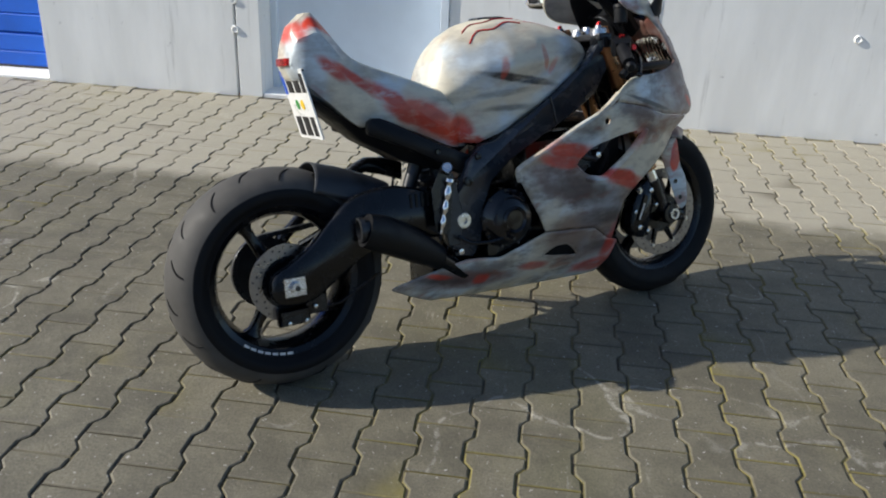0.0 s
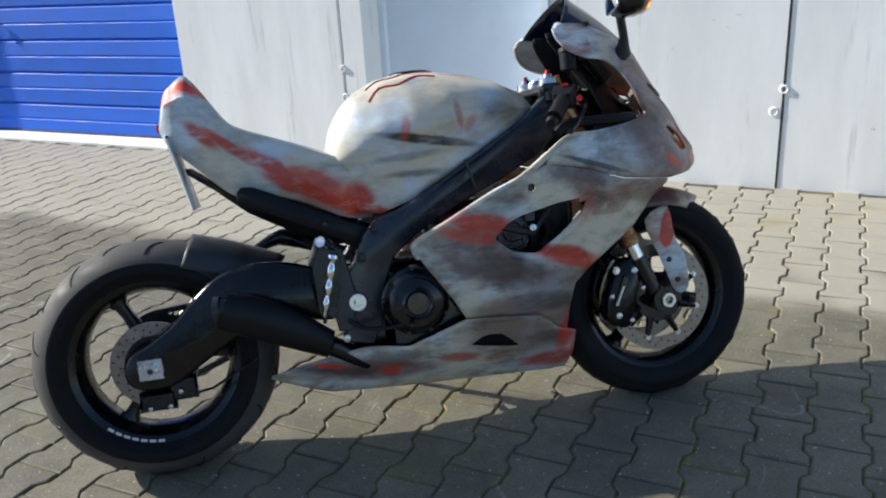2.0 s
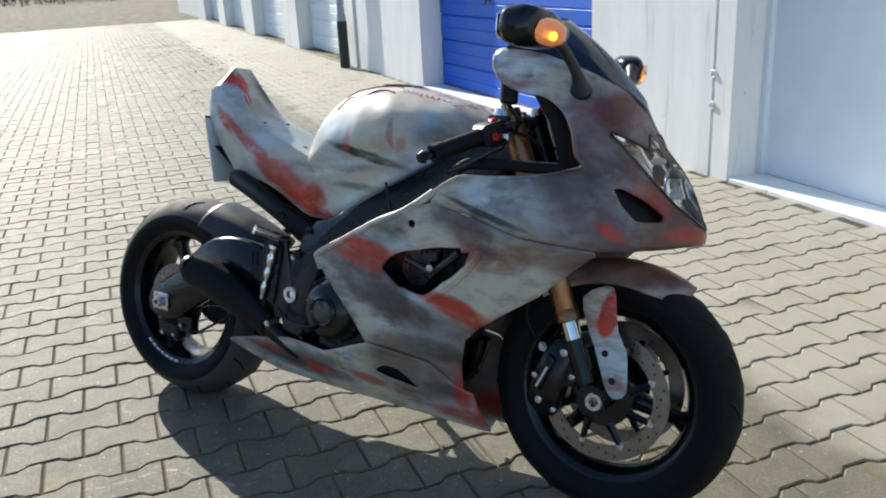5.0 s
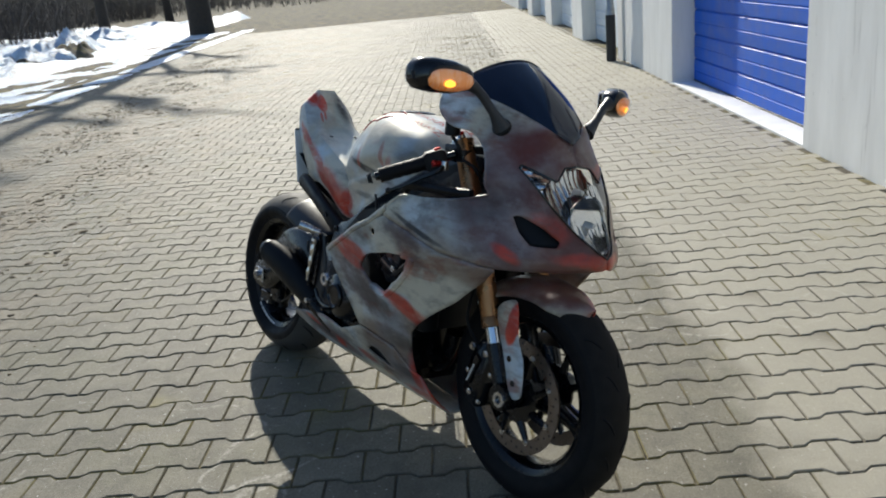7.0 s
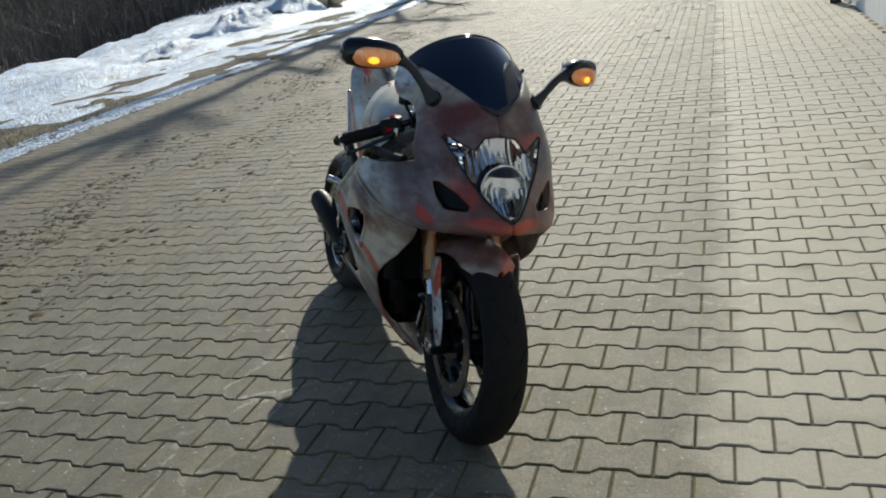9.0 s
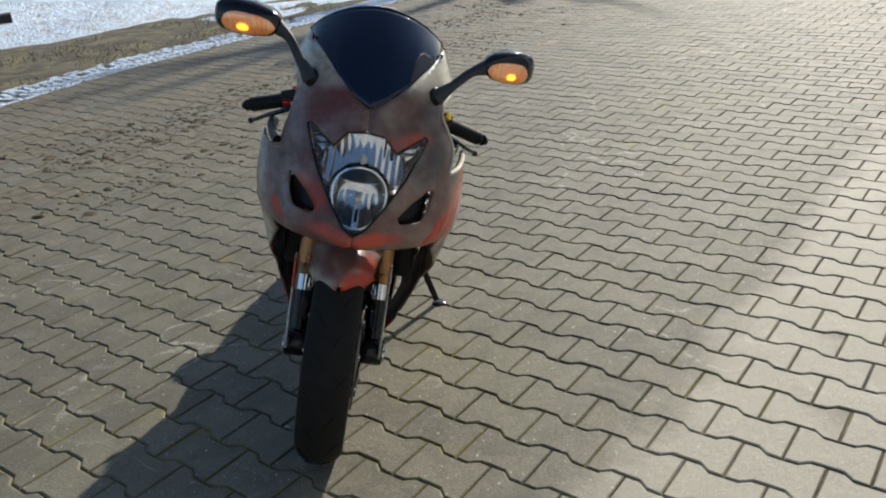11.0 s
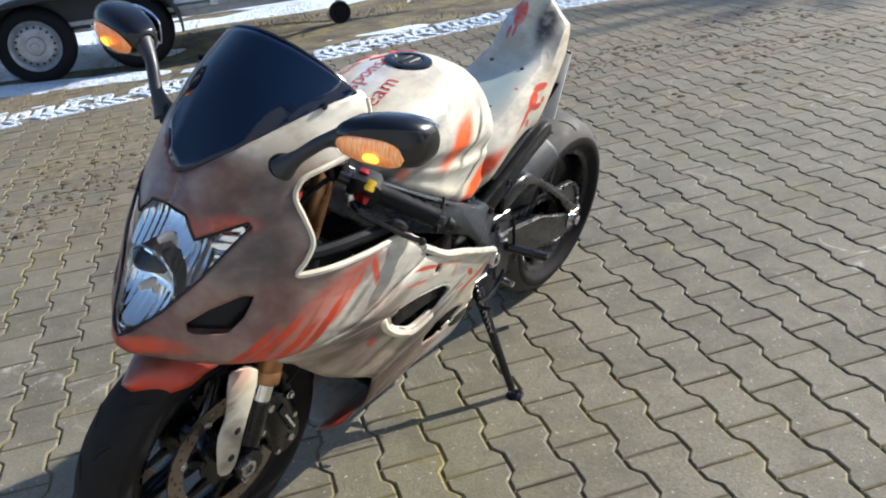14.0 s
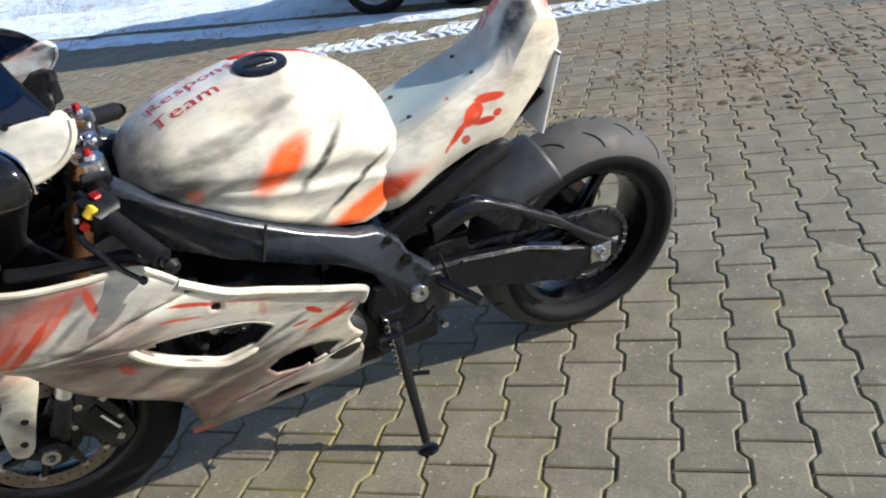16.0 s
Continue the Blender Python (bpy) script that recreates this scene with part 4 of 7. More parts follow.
# ---- twin-axle box trailer on the verge ----
def trailer():
    T = pose(1.91, -5.42, 0, 0, 0, 0)
    t = thing("box_trailer", T, "white twin-axle box trailer parked on the verge", "trailer")
    # local: x along the trailer, hitch towards -x, y = 0 at its near side, body behind
    bodyv = join(block((-2.02, -1.95, 0.46), (1.62, -0.16, 2.9), 0.05))
    solid("body", bodyv, TRAILER, t, sharp=40)
    solid("chassis", join(block((-2.05, -0.30, 0.37), (1.58, -0.18, 0.46), 0.01), block((-2.05, -1.95, 0.37), (1.58, -1.80, 0.46), 0.01)), GALV, t)
    for x in (-2.05, -1.17):
        solid("corner_post", block((x, -0.172, 0.44), (x + 0.075, -0.140, 2.9), 0.006), TRAILER, t)
    solid("skirt_rail", block((-2.05, -0.165, 0.43), (1.56, -0.143, 0.475), 0.006), GALV, t)
    hatch = [(p.x, p.y) for p in smooth_line([(-1.70, 0.54, 0), (-1.28, 0.54, 0), (-1.21, 0.61, 0), (-1.21, 1.60, 0), (-1.28, 1.66, 0), (-1.70, 1.66, 0), (-1.77, 1.60, 0), (-1.77, 0.61, 0)], 4, True)]
    h = solid("service_door", plate(hatch, -0.165, -0.148, 0.004), TRAILER, t)
    solid("door_trim", tube([(a, -0.147, b) for a, b in hatch + hatch[:1]], 0.010, 6), GALV, h)
    solid("door_latch", join(block((-1.82, -0.15, 0.78), (-1.72, -0.115, 0.88), 0.008), tube([(-1.77, -0.11, 0.83), (-1.73, -0.095, 0.80)], 0.014, 8)), GALV, h)
    for x, z in ((-0.93, 0.90), (-1.03, 0.58)):
        solid("reflector", block((x - 0.05, -0.162, z), (x + 0.05, -0.150, z + 0.055), 0.004), ORANGE, t)
    for x in (-0.42, 0.42):
        hub = pose(x, -0.03, 0.328)
        w = solid("wheel", moved(lathe([(0.0, 0.012), (0.030, 0.010), (0.034, -0.004), (0.072, -0.010), (0.082, -0.030), (0.128, -0.022), (0.150, -0.030), (0.178, -0.050), (0.186, -0.030), (0.205, -0.014), (0.213, -0.004), (0.216, -0.012), (0.205, -0.10)], 48), hub), SILVER, t, "silver steel wheel with round slots")
        solid("tyre", moved(lathe([(0.205, -0.10), (0.212, -0.012), (0.235, 0.0), (0.285, -0.006), (0.318, -0.030), (0.328, -0.06), (0.330, -0.09), (0.328, -0.13), (0.318, -0.16), (0.25, -0.18)], 56), hub), RUBBER, w)
        for k in range(18):
            a = 2 * math.pi * k / 18
            solid("wheel_slot", moved(lathe([(0.0, 0.003), (0.011, 0.002), (0.012, -0.006)], 10), pose(x + 0.156 * math.cos(a), -0.058, 0.328 + 0.156 * math.sin(a))), INK, w)
        for k in range(5):
            a = 2 * math.pi * k / 5 + 0.3
            solid("wheel_bolt", moved(lathe([(0.0, 0.010), (0.008, 0.008), (0.009, -0.004)], 6), pose(x + 0.055 * math.cos(a), -0.036, 0.328 + 0.055 * math.sin(a))), GALV, w)
    rim_line = [(-0.42 - 0.40, 0.30), (-0.42 - 0.385, 0.44), (-0.42 - 0.30, 0.60), (-0.42 - 0.12, 0.70), (0.0, 0.715), (0.42 + 0.12, 0.70), (0.42 + 0.30, 0.60), (0.42 + 0.385, 0.44), (0.42 + 0.40, 0.30)]
    rim_line = [(p.x, p.y) for p in smooth_line([(a, b, 0) for a, b in rim_line], 4)]
    solid("wheel_arch", skin(lambda u, v: (rim_line[int(u)][0], -0.22 + 0.25 * v, rim_line[int(u)][1] - 0.025 * max(v - 0.75, 0) * 4), list(range(len(rim_line))), np.linspace(0, 1, 7)), TARMAC, t, "black plastic mudguard over both wheels", thick=0.02)
    solid("wheel_well", block((-0.80, -0.45, 0.40), (0.80, -0.155, 0.70), 0.02), TARMAC, t)
    # drawbar with jockey wheel
    solid("drawbar", join(tube([(-1.95, -0.35, 0.47), (-3.35, -1.05, 0.50)], 0.05, 8), tube([(-1.95, -1.75, 0.47), (-3.35, -1.05, 0.50)], 0.05, 8), block((-3.75, -1.10, 0.42), (-3.30, -1.00, 0.52), 0.02)), GALV, t)
    solid("coupling", join(block((-3.95, -1.09, 0.44), (-3.72, -1.01, 0.54), 0.02), tube([(-3.72, -1.05, 0.52), (-3.55, -1.05, 0.70)], 0.02, 8)), TARMAC, t)
    jw = solid("jockey_wheel", moved(lathe([(0, -0.03), (0.05, -0.03), (0.06, -0.02), (0.105, -0.03), (0.115, 0), (0.105, 0.03), (0.06, 0.02), (0.05, 0.03), (0, 0.03)], 24), pose(-2.355, -0.80, 0.115)), RUBBER, t)
    solid("jockey_post", tube([(-2.355, -0.80, 0.115), (-2.355, -0.84, 0.20), (-2.355, -0.86, 1.0)], 0.024, 8), GALV, jw)
    return t


trailer()
SHEET = worn("blue_plastic_sheet", (0.03, 0.17, 0.52), 0.35, 0, 0.25, 14, 0.2, 0.002)
mound("plastic_sheet", -1.85, -7.75, 0.42, 0.26, 0.26, 41.0, SHEET, "crumpled blue plastic sheet lying on the snow", "plastic sheet")


# ---- bare trees and scrub beyond the yard ----
def bare_tree(x, y, tall, seed, label):
    r = random.Random(seed)
    t = thing("tree", pose(x, y, height(x, y) - 0.05), label, "tree", "bare trees beyond the yard")
    trunk = [(0, 0, 0), (0.05 * tall * 0.1, 0, tall * 0.3), (-0.02 * tall, 0.01 * tall, tall * 0.6), (0.01 * tall, 0, tall)]
    solid("trunk", tube([tuple(p) for p in smooth_line(trunk, 4)], [tall * 0.030 * (1 - 0.072 * k) for k in range(13)], 10), BARK, t)
    limbs = []
    for i in range(16):
        z = tall * r.uniform(0.28, 0.95)
        a, L = r.uniform(0, 6.28), tall * r.uniform(0.18, 0.42) * (1.2 - z / tall)
        p = Vector((0, 0, z))
        d = Vector((math.cos(a), math.sin(a), r.uniform(0.3, 0.9))).normalized()
        pts = [p, p + d * L * 0.5, p + d * L + Vector((0, 0, 0.1 * L))]
        limbs.append(tube([tuple(q) for q in smooth_line(pts, 3)], [tall * 0.010 * (1 - 0.13 * k) for k in range(7)], 6))
        for j in range(7):
            q = p + d * L * r.uniform(0.3, 1.0)
            e = (d + Vector((r.uniform(-1, 1), r.uniform(-1, 1), r.uniform(-0.2, 0.9))) * 0.8).normalized()
            limbs.append(tube([tuple(q), tuple(q + e * L * r.uniform(0.25, 0.55))], [tall * 0.0035, tall * 0.0008], 4))
    solid("crown", join(*limbs), TWIG, t, "bare branching crown")


for i, (x, y, h) in enumerate(((-27.5, -11.4, 7.5), (-38, -21, 9), (-46, -15, 9), (-31, -27, 8), (-20, -31, 9), (-52, -26, 10), (-29, -8.4, 16))):
    bare_tree(x, y, h, 40 + i, "bare winter tree with dark bark on the snowy bank")


def woods(name, spots, tall, seed, label):
    """Dense bare stems and twigs, grown over stretches of the far slope."""
    r = random.Random(seed)
    v, f = [], []
    for x0, x1, y0, y1, count in spots:
        for i in range(count):
            x, y = r.uniform(x0, x1), r.uniform(y0, y1)
            z = height(x, y)
            h = tall * r.uniform(0.3, 1.0)
            lx, ly = r.gauss(0, 0.22) * h, r.gauss(0, 0.22) * h
            for j in range(3):
                a, w = r.uniform(0, 6.28), r.uniform(0.012, 0.035)
                s_ = 0.0 if j == 0 else r.uniform(0.2, 0.7)
                bx, by, bz = x + lx * s_, y + ly * s_, z - 0.1 + h * s_
                tx, ty = (x + lx, y + ly) if j == 0 else (bx + r.gauss(0, 0.3) * h, by + r.gauss(0, 0.3) * h)
                tz = z + h * (1.0 if j == 0 else min(s_ + r.uniform(0.1, 0.4), 1.0))
                k = len(v)
                v += [(bx - w * math.cos(a), by - w * math.sin(a), bz), (bx + w * math.cos(a), by + w * math.sin(a), bz), (tx, ty, tz)]
                f.append((k, k + 1, k + 2))
    solid(name, (v, f), TWIG, None, label, category="scrub", kind="stuff")


woods("far_woods", ((-75, -20, -60, -24, 12000), (-40, -6, -34, -17, 8000), (-110, -62, -60, 10, 5000)), 4.0, 3, "dark bare woods in the hollow beyond the bank")
woods("far_scrub", ((-6, 45, -40, -30, 6000), (4, 22, -21, -15, 160)), 2.4, 4, "dense dark bare scrub beyond the snow")


# ---- the motorcycle, built upright round its own axes, then leaned on its side stand ----
BIKE = pose(0, 0, 0, 0, 0, 37) @ pose(0, 0, 0, -13, 0, 0)
bike = thing("motorcycle", BIKE, "sport motorcycle sprayed cream, soot grey and rust red, on side stand", "motorcycle")

# the fairing's form: centre line of the nose, half width by height
NOSE = [(0.60, 1.46), (0.64, 1.525), (0.672, 1.542), (0.71, 1.532), (0.76, 1.510), (0.82, 1.488), (0.88, 1.455), (0.97, 1.408), (1.00, 1.392), (1.04, 1.350), (1.075, 1.30), (1.12, 1.25), (1.2, 1.0)]
HALF = [(0.10, 0.02), (0.13, 0.042), (0.16, 0.078), (0.20, 0.122), (0.26, 0.164), (0.32, 0.190), (0.40, 0.215), (0.50, 0.245), (0.60, 0.272), (0.67, 0.285), (0.74, 0.282), (0.80, 0.275),
        (0.88, 0.260), (0.95, 0.230), (1.00, 0.206), (1.04, 0.190), (1.075, 0.173), (1.09, 0.165), (1.2, 0.14)]
TURN = [(0, 1.06), (0.95, 1.06), (1.04, 1.10), (1.075, 1.135), (1.1, 1.142), (1.2, 0.9)]
BEND = 2.15
BEAK = [(0.62, 0.0), (0.66, 0.030), (0.70, 0.040), (0.76, 0.044), (0.82, 0.032), (0.88, 0.012), (0.93, 0.0)]


def smoothed(table):
    return [(p.x, p.y) for p in smooth_line([(a, b, 0) for a, b in table], 6)]


NOSE, HALF, TURN, BEAK = smoothed(NOSE), smoothed(HALF), smoothed(TURN[1:-1]), smoothed(BEAK)


def nose_x(z):
    return lerp(z, NOSE)


def turn_x(z):
    return lerp(z, TURN)


def arc(z):
    return 0.62 * (nose_x(z) - turn_x(z) + lerp(z, HALF))


def width_at(x, z):
    w = lerp(z, HALF) * lerp(x, [(0.25, 0.93), (0.6, 0.93), (0.95, 1.0), (2, 1.0)])
    return w


def from_side(x, z):
    """The outline's point seen from the side, on the unrolled panel."""
    t = turn_x(z)
    if x <= t:
        return (x, z)
    c = min(max((x - t) / (nose_x(z) - t), 0), 1) ** (BEND / 2)
    return (t + arc(z) * _part(c), z)


def _part(c):
    return 1 - math.acos(min(max(c, 0), 1)) / (math.pi / 2)


def from_front(y, z):
    s = min(max(abs(y) / lerp(z, HALF), 0), 1) ** (BEND / 2)
    return (turn_x(z) + arc(z) * (1 - math.asin(s) / (math.pi / 2)), z)


def body(sign, shift=0.0):
    def fn(a, z):
        t, w = turn_x(z), lerp(z, HALF) + shift
        if a <= t:
            return (a, sign * (width_at(a, z) + shift), z)
        p = (1 - min((a - t) / arc(z), 1)) * math.pi / 2
        y = w * max(math.sin(p), 0) ** (2 / BEND)
        return (t + (nose_x(z) + shift - t) * max(math.cos(p), 0) ** (2 / BEND) + lerp(z, BEAK) * math.exp(-(y / 0.060) ** 2), sign * y, z)
    return fn


def surf_x(y, z, shift=0.0):
    k = min(abs(y) / lerp(z, HALF), 1.0)
    return turn_x(z) + (nose_x(z) + shift - turn_x(z)) * (1 - k ** BEND) ** (1 / BEND) + lerp(z, BEAK) * math.exp(-(y / 0.060) ** 2)


DUCT = [(0.092, 0.728), (0.106, 0.716), (0.156, 0.716), (0.171, 0.745), (0.177, 0.784), (0.164, 0.786), (0.125, 0.760)]
WINDOW = [(0.884, 0.548), (0.930, 0.592), (1.00, 0.613), (1.104, 0.630), (1.090, 0.572), (1.045, 0.522), (1.000, 0.494), (0.935, 0.505)]
SLOT = [(0.815, 0.258), (0.855, 0.285), (0.905, 0.282), (0.955, 0.236), (0.90, 0.240)]
LSLOT = [(0.742, 0.400), (0.785, 0.424), (0.84, 0.434), (0.885, 0.428), (0.918, 0.402), (0.900, 0.368), (0.842, 0.352), (0.775, 0.372)]


def dense(pts, conv, n=5):
    out = []
    for p, q in zip(pts, pts[1:]):
        for k in range(n):
            out.append(conv(p[0] + (q[0] - p[0]) * k / n, p[1] + (q[1] - p[1]) * k / n))
    return out + [conv(*pts[-1])]


# the cockpit opening's rim, sharper on the left where the cowl has been cut
RIM_L = [(1.037, 0.752), (1.066, 0.780), (1.105, 0.804), (1.18, 0.806), (1.263, 0.806), (1.320, 0.807), (1.346, 0.812), (1.326, 0.834), (1.307, 0.864), (1.309, 0.905), (1.310, 0.940), (1.288, 0.966), (1.245, 0.977)]
RIM_R = [(1.037, 0.748), (1.063, 0.768), (1.103, 0.787), (1.18, 0.790), (1.263, 0.800), (1.325, 0.816), (1.350, 0.828), (1.334, 0.852), (1.318, 0.900), (1.290, 0.945), (1.245, 0.977)]


def cowl_outline(opening):
    o = dense([(1.03, 0.722), *opening, (1.190, 0.986), (1.145, 1.006), (1.118, 1.036), (1.111, 1.062), (1.117, 1.077), (1.135, 1.082)], from_side)
    o += dense([(0.170, 1.078), (0.150, 1.066), (0.130, 1.050), (0.084, 1.014), (0.036, 0.980), (0.0, 0.962)], from_front)
    o += dense([(0.0, 0.912), (0.044, 0.906), (0.074, 0.872), (0.140, 0.906), (0.146, 0.900), (0.104, 0.815), (0.060, 0.752), (0.026, 0.716), (0.0, 0.700)], from_front)
    o += dense([(0.0, 0.672), (0.05, 0.664), (0.10, 0.658), (0.15, 0.654)], from_front)
    o += dense([(1.40, 0.648), (1.33, 0.655), (1.249, 0.664), (1.19, 0.682), (1.145, 0.698), (1.08, 0.713)], from_side)
    return o


duct_hole = dense(DUCT + DUCT[:1], from_front)[:-1]
solid("upper_cowl", join(panel(cowl_outline(RIM_R), body(-1), 0.009, [duct_hole]), panel(cowl_outline(RIM_L), body(1), 0.009, [duct_hole])), PAINT_NOSE, bike, thick=0.005, sharp=60)
for s in (-1, 1):
    cx = sum(p[0] for p in duct_hole) / len(duct_hole)
    hole = [(cx + (p[0] - cx) * 1.25, 0.728 + (p[1] - 0.728) * 1.25) for p in duct_hole]
    solid("intake_duct", panel(hole, body(s, -0.022), 0.008), PLASTIC, bike, "black air intake opening", thick=0.002)

SIDE = [(1.03, 0.722), (0.96, 0.693), (0.883, 0.660), (0.78, 0.606), (0.690, 0.560), (0.680, 0.545), (0.684, 0.530), (0.710, 0.490), (0.743, 0.442), (0.775, 0.395), (0.806, 0.340)]
LOWER_F = [(1.085, 0.262), (1.090, 0.330), (1.105, 0.400), (1.144, 0.438), (1.21, 0.485), (1.28, 0.532), (1.34, 0.590), (1.400, 0.644)]
SEAM = [(1.400, 0.646), (1.33, 0.653), (1.249, 0.662), (1.19, 0.680), (1.145, 0.696), (1.08, 0.711)]
right = dense(SIDE + [(0.90, 0.335), (1.0, 0.325)] + LOWER_F + SEAM, from_side, 3)
bolt_hole = [(0.985 + 0.011 * math.cos(a), 0.668 + 0.011 * math.sin(a)) for a in [k * math.pi / 5 for k in range(10)]]
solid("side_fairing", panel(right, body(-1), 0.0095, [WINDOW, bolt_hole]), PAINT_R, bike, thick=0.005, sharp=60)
left = dense(SIDE[:8] + [(0.722, 0.470), (0.712, 0.430), (0.690, 0.396), (0.70, 0.385), (0.80, 0.355), (1.0, 0.325)] + LOWER_F + SEAM, from_side, 3)
solid("side_fairing", panel(left, body(1), 0.0095, [WINDOW, bolt_hole, LSLOT]), PAINT_L, bike, thick=0.005, sharp=60)
belly_r = dense([(1.0, 0.322), (0.90, 0.332), (0.806, 0.337), (0.72, 0.305), (0.651, 0.280), (0.58, 0.292), (0.532, 0.296), (0.46, 0.284), (0.38, 0.270), (0.28, 0.246), (0.36, 0.205), (0.44, 0.168), (0.60, 0.152), (0.85, 0.140), (1.08, 0.130), (1.085, 0.19), (1.085, 0.26)], lambda x, z: (x, z), 4)
belly_l = dense([(1.0, 0.322), (0.80, 0.352), (0.70, 0.380), (0.69, 0.340), (0.70, 0.250), (0.715, 0.17), (0.85, 0.142), (1.08, 0.130), (1.085, 0.19), (1.085, 0.26)], lambda x, z: (x, z), 4)
bottom = skin(lambda u, v: (0.62 + 0.46 * u, (v - 0.5) * 2 * width_at(0.62 + 0.46 * u, lerp(u, [(0, 0.152), (0.5, 0.14), (1, 0.13)])), lerp(u, [(0, 0.152), (0.5, 0.14), (1, 0.13)]) - 0.012 * (1 - (2 * v - 1) ** 2)), np.linspace(0, 1, 14), np.linspace(0, 1, 9))
solid("belly_pan", join(panel(belly_r, body(-1), 0.0095, [SLOT]), panel(belly_l, body(1), 0.0095, [[(p[0], p[1]) for p in SLOT]]), bottom), PAINT_LOW, bike, thick=0.004, sharp=60)

# raised lips along the fairing openings
for s, hole in ((-1, WINDOW), (1, WINDOW), (-1, SLOT)):
    pts = [body(s)(*p) for p in smooth_line([(a, b, 0) for a, b in hole], 4, True) for p in [(p.x, p.y)]]
    solid("opening_lip", tube(pts + pts[:1], 0.0036, 6), PAINT_L if s > 0 else PAINT_R, bike)
for s in (-1, 1):
    edge = [body(s)(*from_side(*p)) for p in [(1.037, 0.746), (0.96, 0.694), (0.883, 0.661), (0.78, 0.607), (0.690, 0.561), (0.681, 0.545), (0.690, 0.520)]]
    solid("fairing_edge", tube([tuple(p) for p in smooth_line(edge, 4)], 0.0095, 8), PAINT_L if s > 0 else PAINT_R, bike)
    cut = [body(s)(*from_side(*p)) for p in [(1.112, 1.064), (1.118, 1.036), (1.145, 1.006), (1.190, 0.986), *(RIM_L if s > 0 else RIM_R)[::-1]]]
    solid("cockpit_edge", tube([tuple(p) for p in smooth_line(cut, 4)], 0.0062 if s > 0 else 0.0045, 7), EDGE if s > 0 else PAINT_NOSE, bike)
    trim = [body(s, -0.022)(*from_side(*p)) for p in [(1.318, 0.820), (1.263, 0.819), (1.18, 0.819), (1.105, 0.815), (1.075, 0.795)]]
    solid("edge_trim", tube([tuple(p) for p in smooth_line(trim, 4)], 0.013, 8), PLASTIC, bike)
    solid("fairing_bolt", moved(lathe([(0.0, 0.0), (0.007, 0.0), (0.008, 0.004), (0.0, 0.005)], 14), Matrix.Translation((0.985, s * (width_at(0.985, 0.668) - 0.012), 0.668))), BLACK, bike)

for s in (-1, 1):
    ledge = [body(s, -0.004)(*p) for p in [(1.118, 0.632), (1.104, 0.590), (1.076, 0.546), (1.045, 0.512), (1.00, 0.484), (0.955, 0.490), (0.925, 0.500)]]
    solid("window_ledge", tube([tuple(p) for p in smooth_line(ledge, 4)], [0.004] + [0.0125] * 22 + [0.009, 0.004], 8), EDGE if s > 0 else PAINT_R, bike)
    fold = [body(s, -0.006)(*from_side(*p)) for p in [(1.30, 0.640), (1.24, 0.637), (1.18, 0.633), (1.112, 0.624)]]
    solid("fairing_fold", tube([tuple(p) for p in smooth_line(fold, 4)], [0.004] + [0.0095] * 11 + [0.009], 8), PAINT_L if s > 0 else PAINT_R, bike)
liner = [(0.80, 0.318), (0.66, 0.268), (0.53, 0.284), (0.40, 0.264), (0.32, 0.242), (0.40, 0.192), (0.60, 0.162), (0.95, 0.152), (1.0, 0.30)]
solid("belly_liner", panel(dense(liner + liner[:1], lambda x, z: (x, z), 3)[:-1], body(-1, -0.0075), 0.012), PLASTIC, bike)

# windscreen: a bubble between its V-shaped foot and its arched rim
FOOT = [(k, surf_x(y, z, 0.004), y, z) for k, y, z in ((0.0, 0.000, 0.962), (0.30, 0.036, 0.981), (0.56, 0.084, 1.015), (0.78, 0.130, 1.051), (0.90, 0.151, 1.066))] + [(1.0, 1.138, 0.174, 1.079)]
RIM = [(0.0, 1.205, 0.000, 1.168), (0.30, 1.196, 0.062, 1.158), (0.56, 1.178, 0.112, 1.136), (0.78, 1.158, 0.148, 1.110), (0.90, 1.146, 0.165, 1.092), (1.0, 1.138, 0.1742, 1.080)]



def rounded(rows):
    """Rows of four numbers, made smooth and mirrored at the first, so that both halves meet without a crease."""
    both = [(-k, x, -y, z) for k, x, y, z in rows[:0:-1]] + list(rows)
    return [tuple(p) for p in smooth_line(both, 8) if p[0] >= -1e-6]


FOOT_LINE, RIM_LINE = [(max(r[0], 0.0), *r[1:]) for r in FOOT], rounded(RIM)


def bubble(u, v):
    k = abs(u)
    lo = [lerp(k, [(r[0], r[i]) for r in FOOT_LINE]) for i in (1, 2, 3)]
    hi = [lerp(k, [(r[0], r[i]) for r in RIM_LINE]) for i in (1, 2, 3)]
    swell = 0.014 * math.sin(math.pi * v) * (1 - k ** 2)
    x, y, z = (a + (b - a) * v for a, b in zip(lo, hi))
    return (x + swell * 0.55, math.copysign(y, u), z + swell)


solid("windscreen", skin(bubble, np.linspace(-1, 1, 41), np.linspace(0, 1, 17)), SMOKE, bike, "dark smoked windscreen", thick=0.004, sharp=60)
solid("screen_edge", tube([tuple(p) for p in smooth_line([bubble(u, 1.0) for u in np.linspace(-1, 1, 21)], 2)], 0.003, 6), GLOSSBLACK, bike)
for s in (-1, 1):
    p = body(s, 0.006)(*from_front(0.158, 1.074))
    solid("screen_bolt", moved(lathe([(0, 0.003), (0.006, 0.002), (0.007, -0.002)], 12), Matrix.Translation(p)), BLACK, bike)

